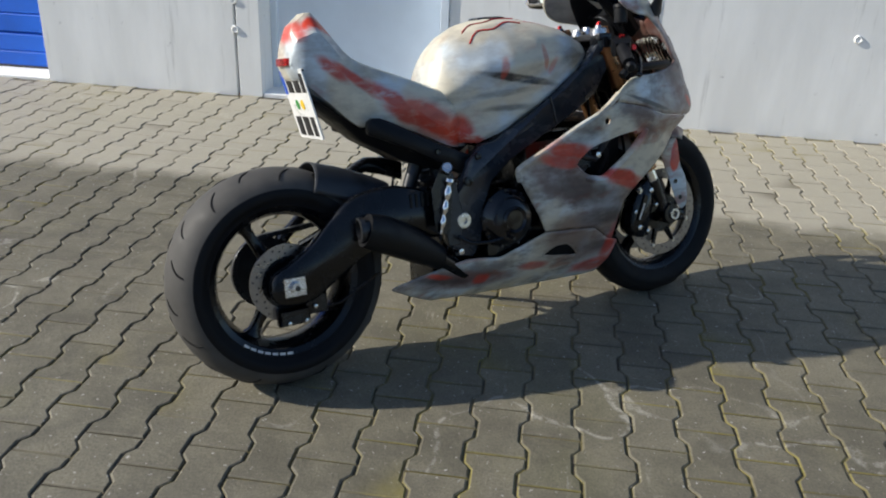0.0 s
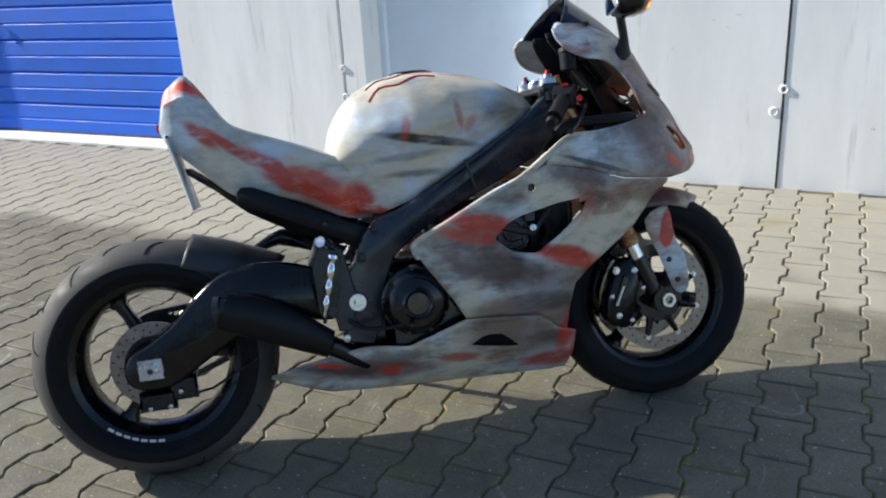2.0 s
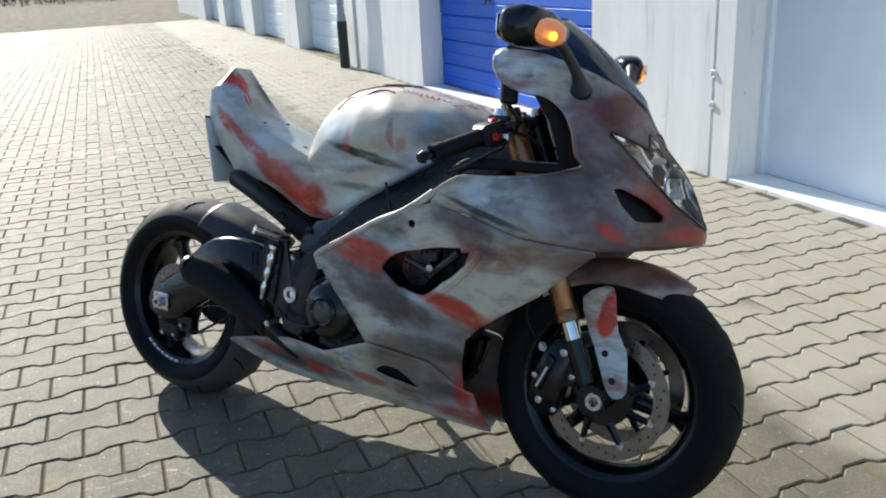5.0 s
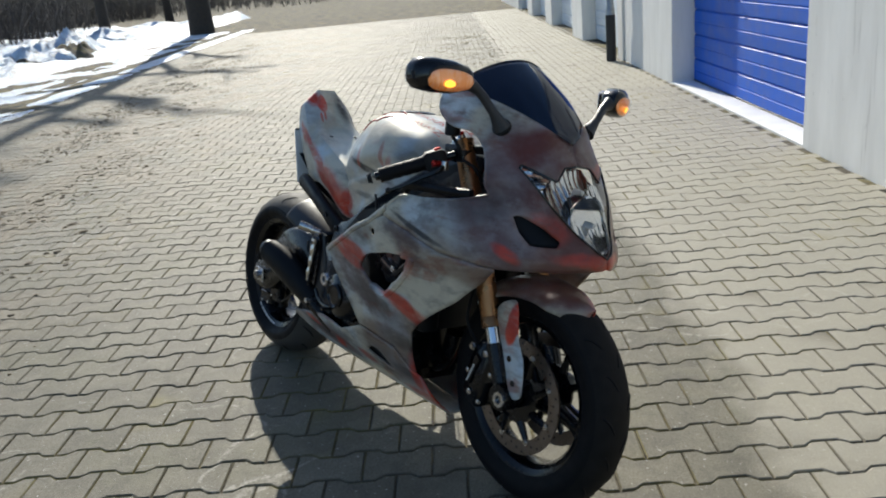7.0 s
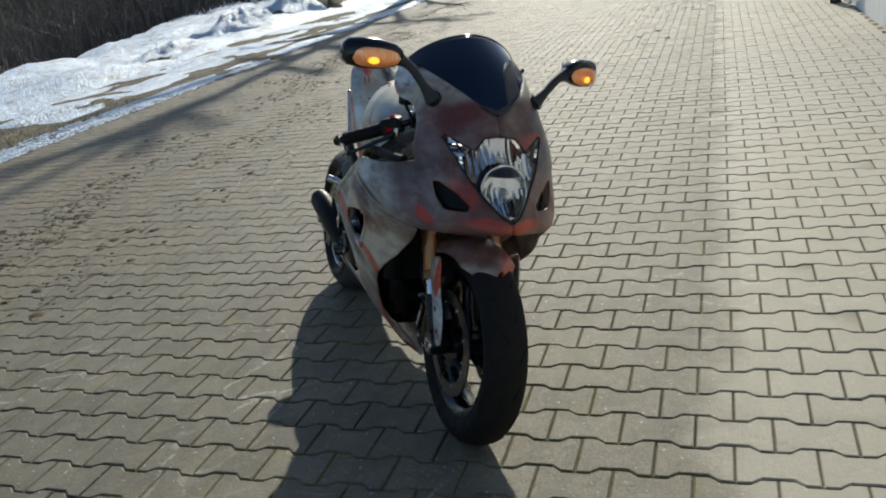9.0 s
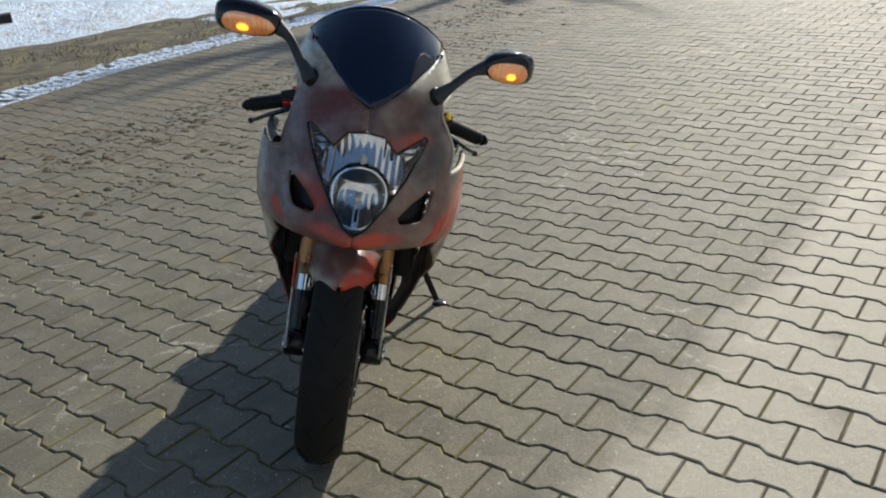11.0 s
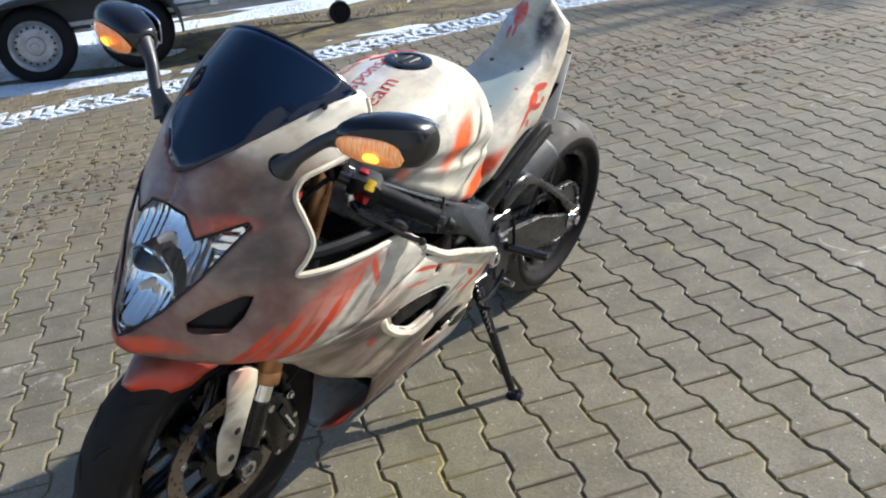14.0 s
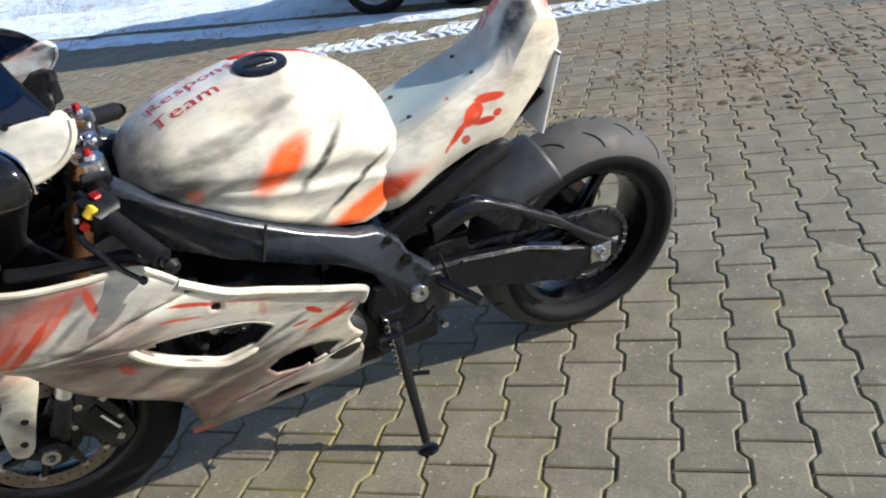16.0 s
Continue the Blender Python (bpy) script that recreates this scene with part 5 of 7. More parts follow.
# headlight behind a clear cover
cover = dense([(0.0, 0.912), (0.044, 0.906), (0.074, 0.872), (0.140, 0.906), (0.146, 0.900), (0.104, 0.815), (0.060, 0.752), (0.026, 0.716), (0.0, 0.700)], from_front)
housing = solid("headlight", join(panel(cover, body(-1, -0.105), 0.010), panel(cover, body(1, -0.105), 0.010)), GLOSSBLACK, bike, "clear headlight with an upper and a lower lamp")
cover_ob = solid("lens_cover", join(panel(cover, body(-1, 0.001), 0.010), panel(cover, body(1, 0.001), 0.010)), CLEAR, housing, "clear plastic cover", sharp=180)
cover_ob.visible_shadow = False
up_lamp = [(0.092, 0.858), (0.074, 0.866), (0.044, 0.900), (0.0, 0.908), (-0.044, 0.900), (-0.074, 0.866), (-0.092, 0.858), (-0.098, 0.825), (-0.090, 0.796), (-0.074, 0.790), (-0.062, 0.812), (-0.034, 0.834), (0.0, 0.842), (0.034, 0.834), (0.062, 0.812), (0.074, 0.790), (0.090, 0.796), (0.098, 0.825)]
LOW = (0.0, 0.776, 0.063)


def round_lamp(k=1.0, a0=0, a1=360, n=36):
    return [(LOW[2] * k * math.cos(radians(a)), LOW[1] + LOW[2] * k * math.sin(radians(a))) for a in np.linspace(a0, a1, n + 1)[:-1 if a1 - a0 == 360 else None]]


def upper_bowl(y, z):
    """A wide bowl with upright flutes, deepest at its bulb."""
    d = max(0.0, 1 - (y / 0.105) ** 2 - ((z - 0.846) / 0.085) ** 2)
    return (surf_x(y, z) - 0.014 - 0.040 * d + 0.0026 * abs(math.sin(math.pi * y / 0.017)) * min(abs(y) / 0.02, 1), y, z)


def lower_bowl(y, z):
    d = max(0.0, 1 - (y ** 2 + (z - LOW[1]) ** 2) / (LOW[2] * 1.02) ** 2)
    return (surf_x(y, z) - 0.013 - 0.042 * d + 0.0022 * abs(math.sin(math.pi * y / 0.015)) * (z < LOW[1] + 0.004), y, z)


def hood(y, z):
    d = max(0.0, 1 - (y ** 2 + (z - LOW[1]) ** 2) / LOW[2] ** 2)
    return (surf_x(y, z) - 0.010 + 0.004 * d ** 0.5, y, z)


solid("upper_reflector", panel(up_lamp, upper_bowl, 0.0042), REFLECT, housing, "fluted chrome reflector", sharp=25)
solid("lower_reflector", panel(round_lamp(), lower_bowl, 0.0042), REFLECT, housing, "round chrome reflector", sharp=25)
solid("lamp_hood", panel(round_lamp(0.97, 36, 144, 20), hood, 0.005), GREYMETAL, housing, "dark chrome hood over the lower lamp", thick=0.002)
ring_line = round_lamp(1.02)
solid("lamp_ring", tube([(surf_x(y, z) - 0.009, y, z) for y, z in ring_line + ring_line[:1]], 0.0042, 8), CHROME, housing, "bright chrome ring")
for z, back in ((0.848, 0.046), (0.772, 0.048)):
    solid("bulb", moved(lathe([(0, 0.032), (0.006, 0.029), (0.009, 0.015), (0.009, 0.0)], 14), pose(surf_x(0, z) - back - 0.008, 0, z, 0, 0, -90)), LENS, housing)
mask = round_lamp(1.05, -140, -40, 16) + [(0.026, 0.712), (0.0, 0.696), (-0.026, 0.712)]
solid("lamp_mask", panel(mask, lambda y, z: (surf_x(y, z) - 0.007, y, z), 0.006), GREYMETAL, housing, "dark grey mask below the lamps")
for s in (-1, 1):
    wing = [(s * 0.098, 0.800), (s * 0.102, 0.850), (s * 0.080, 0.872), (s * 0.138, 0.902), (s * 0.142, 0.896), (s * 0.118, 0.845)]
    solid("position_lamp", panel(wing, lambda y, z: (surf_x(y, z) - 0.016 - 0.004 * abs(math.sin(math.pi * z / 0.011)), y, z), 0.004), REFLECT, housing, "ribbed side lamp", sharp=25)
rim = [body(s, 0.002)(*p) for s in (-1, 1) for p in (cover if s == -1 else cover[::-1])]
solid("headlight_rim", tube(rim, 0.0028, 6), GLOSSBLACK, housing)
# dark inner shell that closes the nose from behind
solid("inner_cowl", join(*[panel(dense([(1.34, 0.84), (1.30, 0.92), (1.20, 1.01), (1.14, 1.07)], from_side) + dense([(0.15, 1.07), (0.09, 1.0), (0.0, 0.955), (0.0, 0.69), (0.1, 0.67)], from_front) + dense([(1.38, 0.66), (1.30, 0.68), (1.25, 0.78)], from_side), body(s, -0.118), 0.014) for s in (-1, 1)]), PLASTIC, bike, thick=0.003)


# ---- wheels ----
def tyre_profile(R, half, rim_r):
    out = []
    for k in range(-14, 15):
        a = k / 14 * 1.32
        out.append((R - half * 0.86 * (1 - math.cos(a)) * 0.95, half * math.sin(a) / math.sin(1.32) * 1.0))
    side = out[-1]
    tail = [(side[0] - 0.012, half * 1.0), ((side[0] + rim_r) / 2, half * 0.97), (rim_r + 0.008, half * 0.86), (rim_r - 0.002, half * 0.80), (rim_r - 0.004, half * 0.6)]
    return [(r, -y) for r, y in reversed(tail)] + out + tail


def wheel(name, x, z, R, half, rim_r, spokes, phase, hub_half):
    prof = [(rim_r + 0.004, -half * 0.84), (rim_r + 0.010, -half * 0.82), (rim_r + 0.002, -half * 0.78), (rim_r - 0.012, -half * 0.70), (rim_r - 0.026, -half * 0.35), (rim_r - 0.028, 0), (rim_r - 0.026, half * 0.35), (rim_r - 0.012, half * 0.70), (rim_r + 0.002, half * 0.78), (rim_r + 0.010, half * 0.82), (rim_r + 0.004, half * 0.84)]
    back = [(r - 0.006 if i not in (0, len(prof) - 1) else r, y) for i, (r, y) in enumerate(prof)]
    spokes_made = []
    shapes = [lathe(prof + back[::-1], 64, (0, 0, 0), True)]
    shapes.append(lathe([(0.0, -hub_half), (0.038, -hub_half), (0.046, -hub_half * 0.6), (0.042, 0), (0.046, hub_half * 0.6), (0.038, hub_half), (0.0, hub_half)], 28))
    for k in range(spokes):
        a = radians(phase + 360 * k / spokes)
        d, w = Vector((math.cos(a), 0, math.sin(a))), Vector((-math.sin(a), 0, math.cos(a)))
        rings = []
        for r, hw, hy in ((0.034, 0.034, 0.030), (0.075, 0.021, 0.025), (0.14, 0.0155, 0.020), (rim_r - 0.050, 0.0175, 0.020), (rim_r - 0.020, 0.040, 0.028)):
            rings.append([tuple(d * r + w * (hw * math.copysign(abs(math.cos(q)) ** 0.7, math.cos(q))) + Vector((0, 1, 0)) * (hy * math.copysign(abs(math.sin(q)) ** 0.7, math.sin(q)))) for q in [2 * math.pi * i / 12 for i in range(12)]])
        spokes_made.append(loft(rings))
    w = solid(name, shapes[0], BLACK, bike, "black cast wheel with a worn sport tyre", m=pose(x, 0, z))
    solid("hub", shapes[1], BLACK, w)
    for q in spokes_made:
        solid("spoke", q, BLACK, w)
    tp = tyre_profile(R, half, rim_r)
    tyre = solid("tyre", lathe(tp, 96), RUBBER, w)
    band = [(r + 0.0012, y) for r, y in tp if abs(y) < half * 0.985 and r > R - half * 0.62]
    tread = solid("tread", lathe(band, 96), TREAD if half > 0.08 else TREAD_FRONT, w, "dusty grey tread with curved grooves")
    cuts = []
    for k in range(18):
        for s in (-1, 1):
            a0 = 2 * math.pi * (k + (0.5 if s > 0 else 0)) / 18
            pts = []
            for j in range(5):
                q = (0.14 + 0.10 * j) if k % 2 else (0.34 + 0.12 * j)
                y = s * half * q
                rr = R - half * 0.86 * 0.95 * (1 - math.cos(math.asin(min(q * math.sin(1.32), 1)))) + 0.0006
                a = a0 + 0.058 * j - 0.006 * j * j
                pts.append((rr * math.cos(a), y, rr * math.sin(a)))
            cuts.append(tube([tuple(p) for p in smooth_line(pts, 2)], [0.0022, 0.003, 0.0034, 0.0034, 0.0034, 0.0034, 0.0034, 0.003, 0.0022], 5))
    solid("tread_groove", join(*cuts), RUBBER, w, kind="stuff")
    if half > 0.08:
        solid("rim_lettering", kind="stuff", material=LENS, parent=w, label="pale bars of worn lettering", shape=join(*[lathe([(rim_r - 0.004, -half * 0.79), (rim_r - 0.010, -half * 0.755)], 3, (0, 0, 0), False, a, a + 4.5) for a in range(228, 268, 6)]))
    return w


def disc(parent, y, R, inner, x=0, z=0, carrier=True, holes=44):
    d = solid("brake_disc", lathe([(inner, y - 0.0025), (R, y - 0.0025), (R, y + 0.0025), (inner, y + 0.0025)], 72, (0, 0, 0), True), DISC, parent, "drilled steel brake disc")
    side = -1 if y < 0 else 1
    dots = []
    for k in range(holes):
        a = 2 * math.pi * k / holes
        r = inner + (R - inner) * (0.25, 0.5, 0.75)[k % 3]
        dots.append(moved(lathe([(0, 0.0), (0.0032, 0.0)], 8), Matrix.Translation((r * math.cos(a), y + side * 0.0031, r * math.sin(a)))))
    solid("disc_hole", join(*dots), INK, parent, kind="stuff")
    if carrier:
        arms = [lathe([(0.030, y - 0.004), (0.072, y - 0.004), (0.072, y + 0.004), (0.030, y + 0.004)], 40, (0, 0, 0), True)]
        pins = []
        for k in range(8):
            a = 2 * math.pi * (k + 0.4) / 8
            arms.append(tube([(0.066 * math.cos(a), y, 0.066 * math.sin(a)), ((inner + 0.006) * math.cos(a + 0.12), y, (inner + 0.006) * math.sin(a + 0.12))], [0.012, 0.007], 6))
            pins.append(moved(lathe([(0.0, side * 0.007), (0.0045, side * 0.007), (0.0045, side * 0.005), (0.0088, side * 0.005), (0.0088, -side * 0.003)], 14), Matrix.Translation(((inner + 0.004) * math.cos(a + 0.12), y, (inner + 0.004) * math.sin(a + 0.12)))))
        solid("disc_carrier", arms[0], BLACK, parent)
        for q in arms[1:]:
            solid("carrier_arm", q, BLACK, parent)
        for q in pins:
            solid("disc_pin", q, STEEL, parent)
    return d


rear = wheel("rear_wheel", 0, 0.312, 0.314, 0.098, 0.216, 3, 118, 0.085)
front = wheel("front_wheel", 1.405, 0.298, 0.300, 0.061, 0.216, 3, 107, 0.055)
disc(front, -0.066, 0.155, 0.118)
disc(front, 0.066, 0.155, 0.118)
disc(rear, -0.088, 0.110, 0.075, carrier=False, holes=36)
solid("disc_carrier", lathe([(0.02, -0.088), (0.078, -0.088), (0.078, -0.080), (0.02, -0.080)], 30, (0, 0, 0), True), BLACK, rear)
teeth = []
for k in range(44):
    a0 = 2 * math.pi * k / 44
    for da, r in ((0, 0.098), (0.035, 0.099), (0.055, 0.106), (0.088, 0.106), (0.108, 0.099)):
        teeth.append((r * math.cos(a0 + da), r * math.sin(a0 + da)))
solid("sprocket", plate(teeth, 0.088, 0.095, 0.001), GREYMETAL, rear, "dark rear sprocket")

# chain round both sprockets
chain = []
path = [(0.104 * math.cos(a), 0.312 + 0.104 * math.sin(a)) for a in np.linspace(radians(95), radians(262), 26)]
path += [(0.02 + (0.52 - 0.02) * k / 30, 0.208 + (0.385 - 0.208) * k / 30) for k in range(31)]
path += [(0.545 + 0.038 * math.cos(a), 0.420 + 0.038 * math.sin(a)) for a in np.linspace(radians(-85), radians(80), 8)]
path += [(0.54 - 0.55 * k / 32, 0.458 - (0.458 - 0.416) * k / 32) for k in range(33)]
for i in range(len(path) - 1):
    (x0, z0), (x1, z1) = path[i], path[i + 1]
    a = math.degrees(math.atan2(z1 - z0, x1 - x0))
    L = max(math.hypot(x1 - x0, z1 - z0), 0.008)
    wdt = 0.0105 if i % 2 else 0.0075
    chain.append(moved(block((-L * 0.52, -wdt, -0.0075), (L * 0.52, wdt, 0.0075), 0.002), pose((x0 + x1) / 2, 0.0915, (z0 + z1) / 2, 0, -a, 0)))
solid("drive_chain", join(*chain), GREYMETAL, bike, "oily drive chain")

# ---- swingarm, hugger, rear brake ----
sw_r = [(p.x, p.y) for p in smooth_line([(-0.055, 0.345, 0), (-0.005, 0.372, 0), (0.06, 0.415, 0), (0.115, 0.468, 0), (0.18, 0.520, 0), (0.26, 0.542, 0), (0.345, 0.540, 0), (0.43, 0.515, 0), (0.50, 0.470, 0), (0.515, 0.405, 0), (0.46, 0.375, 0), (0.36, 0.390, 0), (0.25, 0.375, 0), (0.14, 0.315, 0), (0.05, 0.262, 0), (-0.035, 0.262, 0), (-0.065, 0.295, 0)], 4, True)]
swing = solid("swingarm", plate(sw_r, -0.150, -0.108, 0.010), BLACK, bike, "satin black braced swingarm", sharp=50)
for k in range(4):
    solid("vent_slot", plate([(0.365 + 0.018 * k, 0.475), (0.373 + 0.018 * k, 0.475), (0.373 + 0.018 * k, 0.515), (0.365 + 0.018 * k, 0.515)], -0.1525, -0.148, 0.001), PLASTIC, swing)
sw_l = [(-0.062, 0.285), (-0.062, 0.335), (0.03, 0.345), (0.11, 0.368), (0.225, 0.412), (0.38, 0.440), (0.50, 0.450), (0.50, 0.362), (0.36, 0.338), (0.227, 0.286), (0.07, 0.258), (0.0, 0.254)]
solid("swingarm_beam", plate(sw_l, 0.098, 0.135, 0.008), BLACK, swing)
arm = [(0.355, 0.604), (0.318, 0.590), (0.264, 0.558), (0.130, 0.474), (0.052, 0.406), (-0.030, 0.345), (-0.055, 0.325), (-0.030, 0.305), (0.030, 0.340), (0.105, 0.418), (0.235, 0.512), (0.305, 0.552), (0.345, 0.560), (0.400, 0.545), (0.470, 0.520), (0.475, 0.575), (0.420, 0.598)]
solid("swingarm_brace", plate(arm, 0.101, 0.140, 0.007), BLACK, swing, sharp=50)
solid("beam_edge", tube([(0.40, 0.137, 0.4415), (0.225, 0.137, 0.412), (0.115, 0.137, 0.369)], 0.0035, 6), STEEL, swing, "worn bright edge of the beam")
solid("cross_beam", block((0.36, -0.11, 0.41), (0.50, 0.11, 0.50), 0.015), BLACK, swing)
for s, y in ((-1, -0.15), (1, 0.135)):
    solid("axle_block", plate([(-0.032, 0.285), (0.030, 0.285), (0.030, 0.340), (-0.032, 0.340)], y, y + s * 0.006, 0.003), STEEL, swing)
    solid("axle_nut", moved(lathe([(0.0, s * 0.012), (0.008, s * 0.012), (0.008, s * 0.016), (0.017, s * 0.016), (0.017, 0)], 6 if s < 0 else 12), Matrix.Translation((0.0, y + s * 0.006, 0.312))), STEEL, swing)
    if s < 0:
        solid("axle_bore", moved(lathe([(0, -0.0175), (0.008, -0.0165)], 14), Matrix.Translation((0, y - 0.005, 0.312))), INK, swing)
def hugger_skin(u, v):
    """A saddle over the tyre that lifts away from it towards the seat."""
    a, q = radians(68 - 34 * u), v * 1.5
    r = 0.338 + 0.030 * u ** 1.5 - (0.085 + 0.02 * u) * (1 - math.cos(q))
    return (r * math.cos(a) + 0.055 * u * u, 0.101 * math.sin(q), 0.312 + r * math.sin(a) + 0.02 * u)


solid("hugger", skin(hugger_skin, np.linspace(0, 1, 18), np.linspace(-1, 1, 21)), HUGGER, bike, "dusty black rear hugger over the tyre", thick=0.004, sharp=60)
solid("rear_caliper", join(block((-0.045, -0.125, 0.195), (0.045, -0.078, 0.245), 0.010), block((0.03, -0.12, 0.215), (0.10, -0.085, 0.275), 0.008), tube([(0.05, -0.11, 0.22), (0.14, -0.12, 0.235), (0.26, -0.13, 0.30)], 0.004, 6)), BLACK, bike, "black rear brake caliper")
for p in ((-0.02, 0.205), (0.03, 0.205), (0.06, 0.24)):
    solid("caliper_bolt", moved(lathe([(0, -0.006), (0.006, -0.005), (0.006, 0)], 10), Matrix.Translation((p[0], -0.125, p[1]))), STEEL, bike)

# ---- exhaust ----
can = [(0.196, 0.446), (0.245, 0.427), (0.315, 0.393), (0.385, 0.353), (0.450, 0.313)]
rings = []
for i, (x, z) in enumerate(can):
    ry, rz = ((0.040, 0.043), (0.045, 0.049), (0.043, 0.048), (0.038, 0.042), (0.030, 0.033))[i]
    rings.append([(x + 0.42 * (rz * math.sin(a)), -0.206 + 0.052 * (i / 4) + ry * math.cos(a), z + rz * math.sin(a)) for a in [2 * math.pi * k / 24 for k in range(24)]])
exh = solid("silencer", loft(rings), PLASTIC, bike, "short black silencer with an open outlet", sharp=50)
solid("outlet", moved(lathe([(0.034, -0.004), (0.035, 0.010), (0.028, 0.012), (0.025, -0.02), (0.0, -0.02)], 26), pose(0.188, -0.207, 0.449, 0, 0, 0) @ pose(0, 0, 0, 0, 20, 82)), GREYMETAL, exh)
solid("collector_pipe", tube([tuple(p) for p in smooth_line([(0.445, -0.155, 0.312), (0.56, -0.11, 0.24), (0.68, -0.03, 0.215), (0.85, 0.0, 0.21), (1.0, 0.0, 0.26), (1.04, 0.0, 0.36)], 5)], 0.027, 12), BLACK, bike)

# ---- frame, engine ----
spar = [(0.535, 0.520), (0.560, 0.585), (0.610, 0.628), (0.660, 0.640), (0.77, 0.700), (0.90, 0.775), (1.02, 0.845), (1.10, 0.905), (1.17, 0.900), (1.15, 0.820), (1.06, 0.745), (0.93, 0.690), (0.80, 0.632), (0.70, 0.575), (0.635, 0.520), (0.600, 0.440), (0.590, 0.350), (0.560, 0.300), (0.500, 0.310), (0.475, 0.380), (0.480, 0.460)]


def bulged(shape, s):
    """Spars sit wide at the tank and close in towards the steering head."""
    return [(x, y + s * lerp(x, [(0.45, -0.01), (0.62, 0.006), (0.80, 0.030), (0.95, 0.022), (1.08, -0.03), (1.18, -0.085)]), z) for x, y, z in shape[0]], shape[1]


solid("frame_spar", bulged(plate(spar, -0.165, -0.120, 0.006), -1), SPAR, bike, "satin black twin-spar frame", sharp=50)
solid("frame_spar", bulged(plate(spar, 0.120, 0.165, 0.006), 1), SPAR, bike, "satin black twin-spar frame", sharp=50)
for s in (-1, 1):
    solid("spar_joint", plate([(0.862, 0.668), (0.868, 0.668), (0.846, 0.752), (0.840, 0.752)], s * 0.190, s * 0.1965, 0.001), INK, bike)
    solid("pivot_bolt", moved(lathe([(0.0, s * 0.004), (0.010, s * 0.004), (0.010, s * 0.010), (0.022, s * 0.010), (0.027, s * 0.002), (0.027, -s * 0.01)], 24), Matrix.Translation((0.530, s * 0.162, 0.416))), STEEL, bike, "bright pivot bolt")
    for x, z, r in ((0.590, 0.600, 0.010), (0.552, 0.530, 0.014), (0.66, 0.615, 0.005)):
        solid("frame_bolt", moved(lathe([(0, s * 0.003), (r * 0.5, s * 0.003), (r * 0.5, s * 0.006), (r, s * 0.005), (r, -s * 0.006)], 14), Matrix.Translation((x, s * 0.170, z))), BLACK, bike)
eng = solid("engine", block((0.60, -0.145, 0.235), (0.98, 0.145, 0.50), 0.03), BLACK, bike, "black engine behind the fairing")
solid("cylinder_block", block((0.74, -0.17, 0.42), (1.02, 0.17, 0.64), 0.03), BLACK, eng)
solid("gearbox", block((0.50, -0.10, 0.26), (0.66, 0.10, 0.50), 0.03), BLACK, eng)
solid("sump", block((0.46, -0.10, 0.185), (0.95, 0.10, 0.27), 0.02), BLACK, eng)
cl = [(0.0, -0.215), (0.028, -0.215), (0.034, -0.210), (0.060, -0.208), (0.074, -0.198), (0.082, -0.178), (0.090, -0.172), (0.092, -0.14)]
solid("clutch_cover", moved(lathe(cl, 36), Matrix.Translation((0.680, 0, 0.400))), GLOSSBLACK, eng, "gloss black clutch cover")
solid("clutch_boss", moved(lathe([(0.030, -0.216), (0.036, -0.2215), (0.042, -0.216)], 30), Matrix.Translation((0.680, 0, 0.400))), GLOSSBLACK, eng)
for k in range(9):
    a = radians(40 * k + 12)
    solid("cover_bolt", moved(lathe([(0, -0.179), (0.004, -0.179), (0.0055, -0.176), (0.0055, -0.168)], 10), Matrix.Translation((0.680 + 0.086 * math.cos(a), 0, 0.400 + 0.086 * math.sin(a)))), GREYMETAL, eng)
solid("generator_cover", moved(lathe([(0, 0.200), (0.05, 0.196), (0.066, 0.182), (0.070, 0.14)], 32), Matrix.Translation((0.74, 0, 0.385))), GREYMETAL, eng, "dark generator cover")
solid("sprocket_cover", plate([(0.565, 0.350), (0.63, 0.335), (0.665, 0.40), (0.640, 0.475), (0.580, 0.480), (0.545, 0.42)], 0.12, 0.168, 0.010), PLASTIC, eng)
solid("oil_filler", moved(lathe([(0, -0.17), (0.014, -0.17), (0.016, -0.15)], 16), Matrix.Translation((0.77, 0, 0.30))), GREYMETAL, eng)
solid("radiator", block((1.00, -0.17, 0.38), (1.05, 0.17, 0.66), 0.008), PLASTIC, bike, "black radiator behind the front wheel")
for s in (-1, 1):
    solid("inner_bracket", join(tube([(0.92, s * 0.20, 0.57), (1.0, s * 0.205, 0.545), (1.06, s * 0.19, 0.60)], 0.010, 8), block((0.93, s * 0.19 - 0.01, 0.53), (0.975, s * 0.19 + 0.01, 0.565), 0.004)), GREYMETAL, bike)
    solid("bracket_bolt", moved(lathe([(0, s * 0.006), (0.009, s * 0.005), (0.009, 0)], 12), Matrix.Translation((1.0, s * 0.216, 0.56))), STEEL, bike)

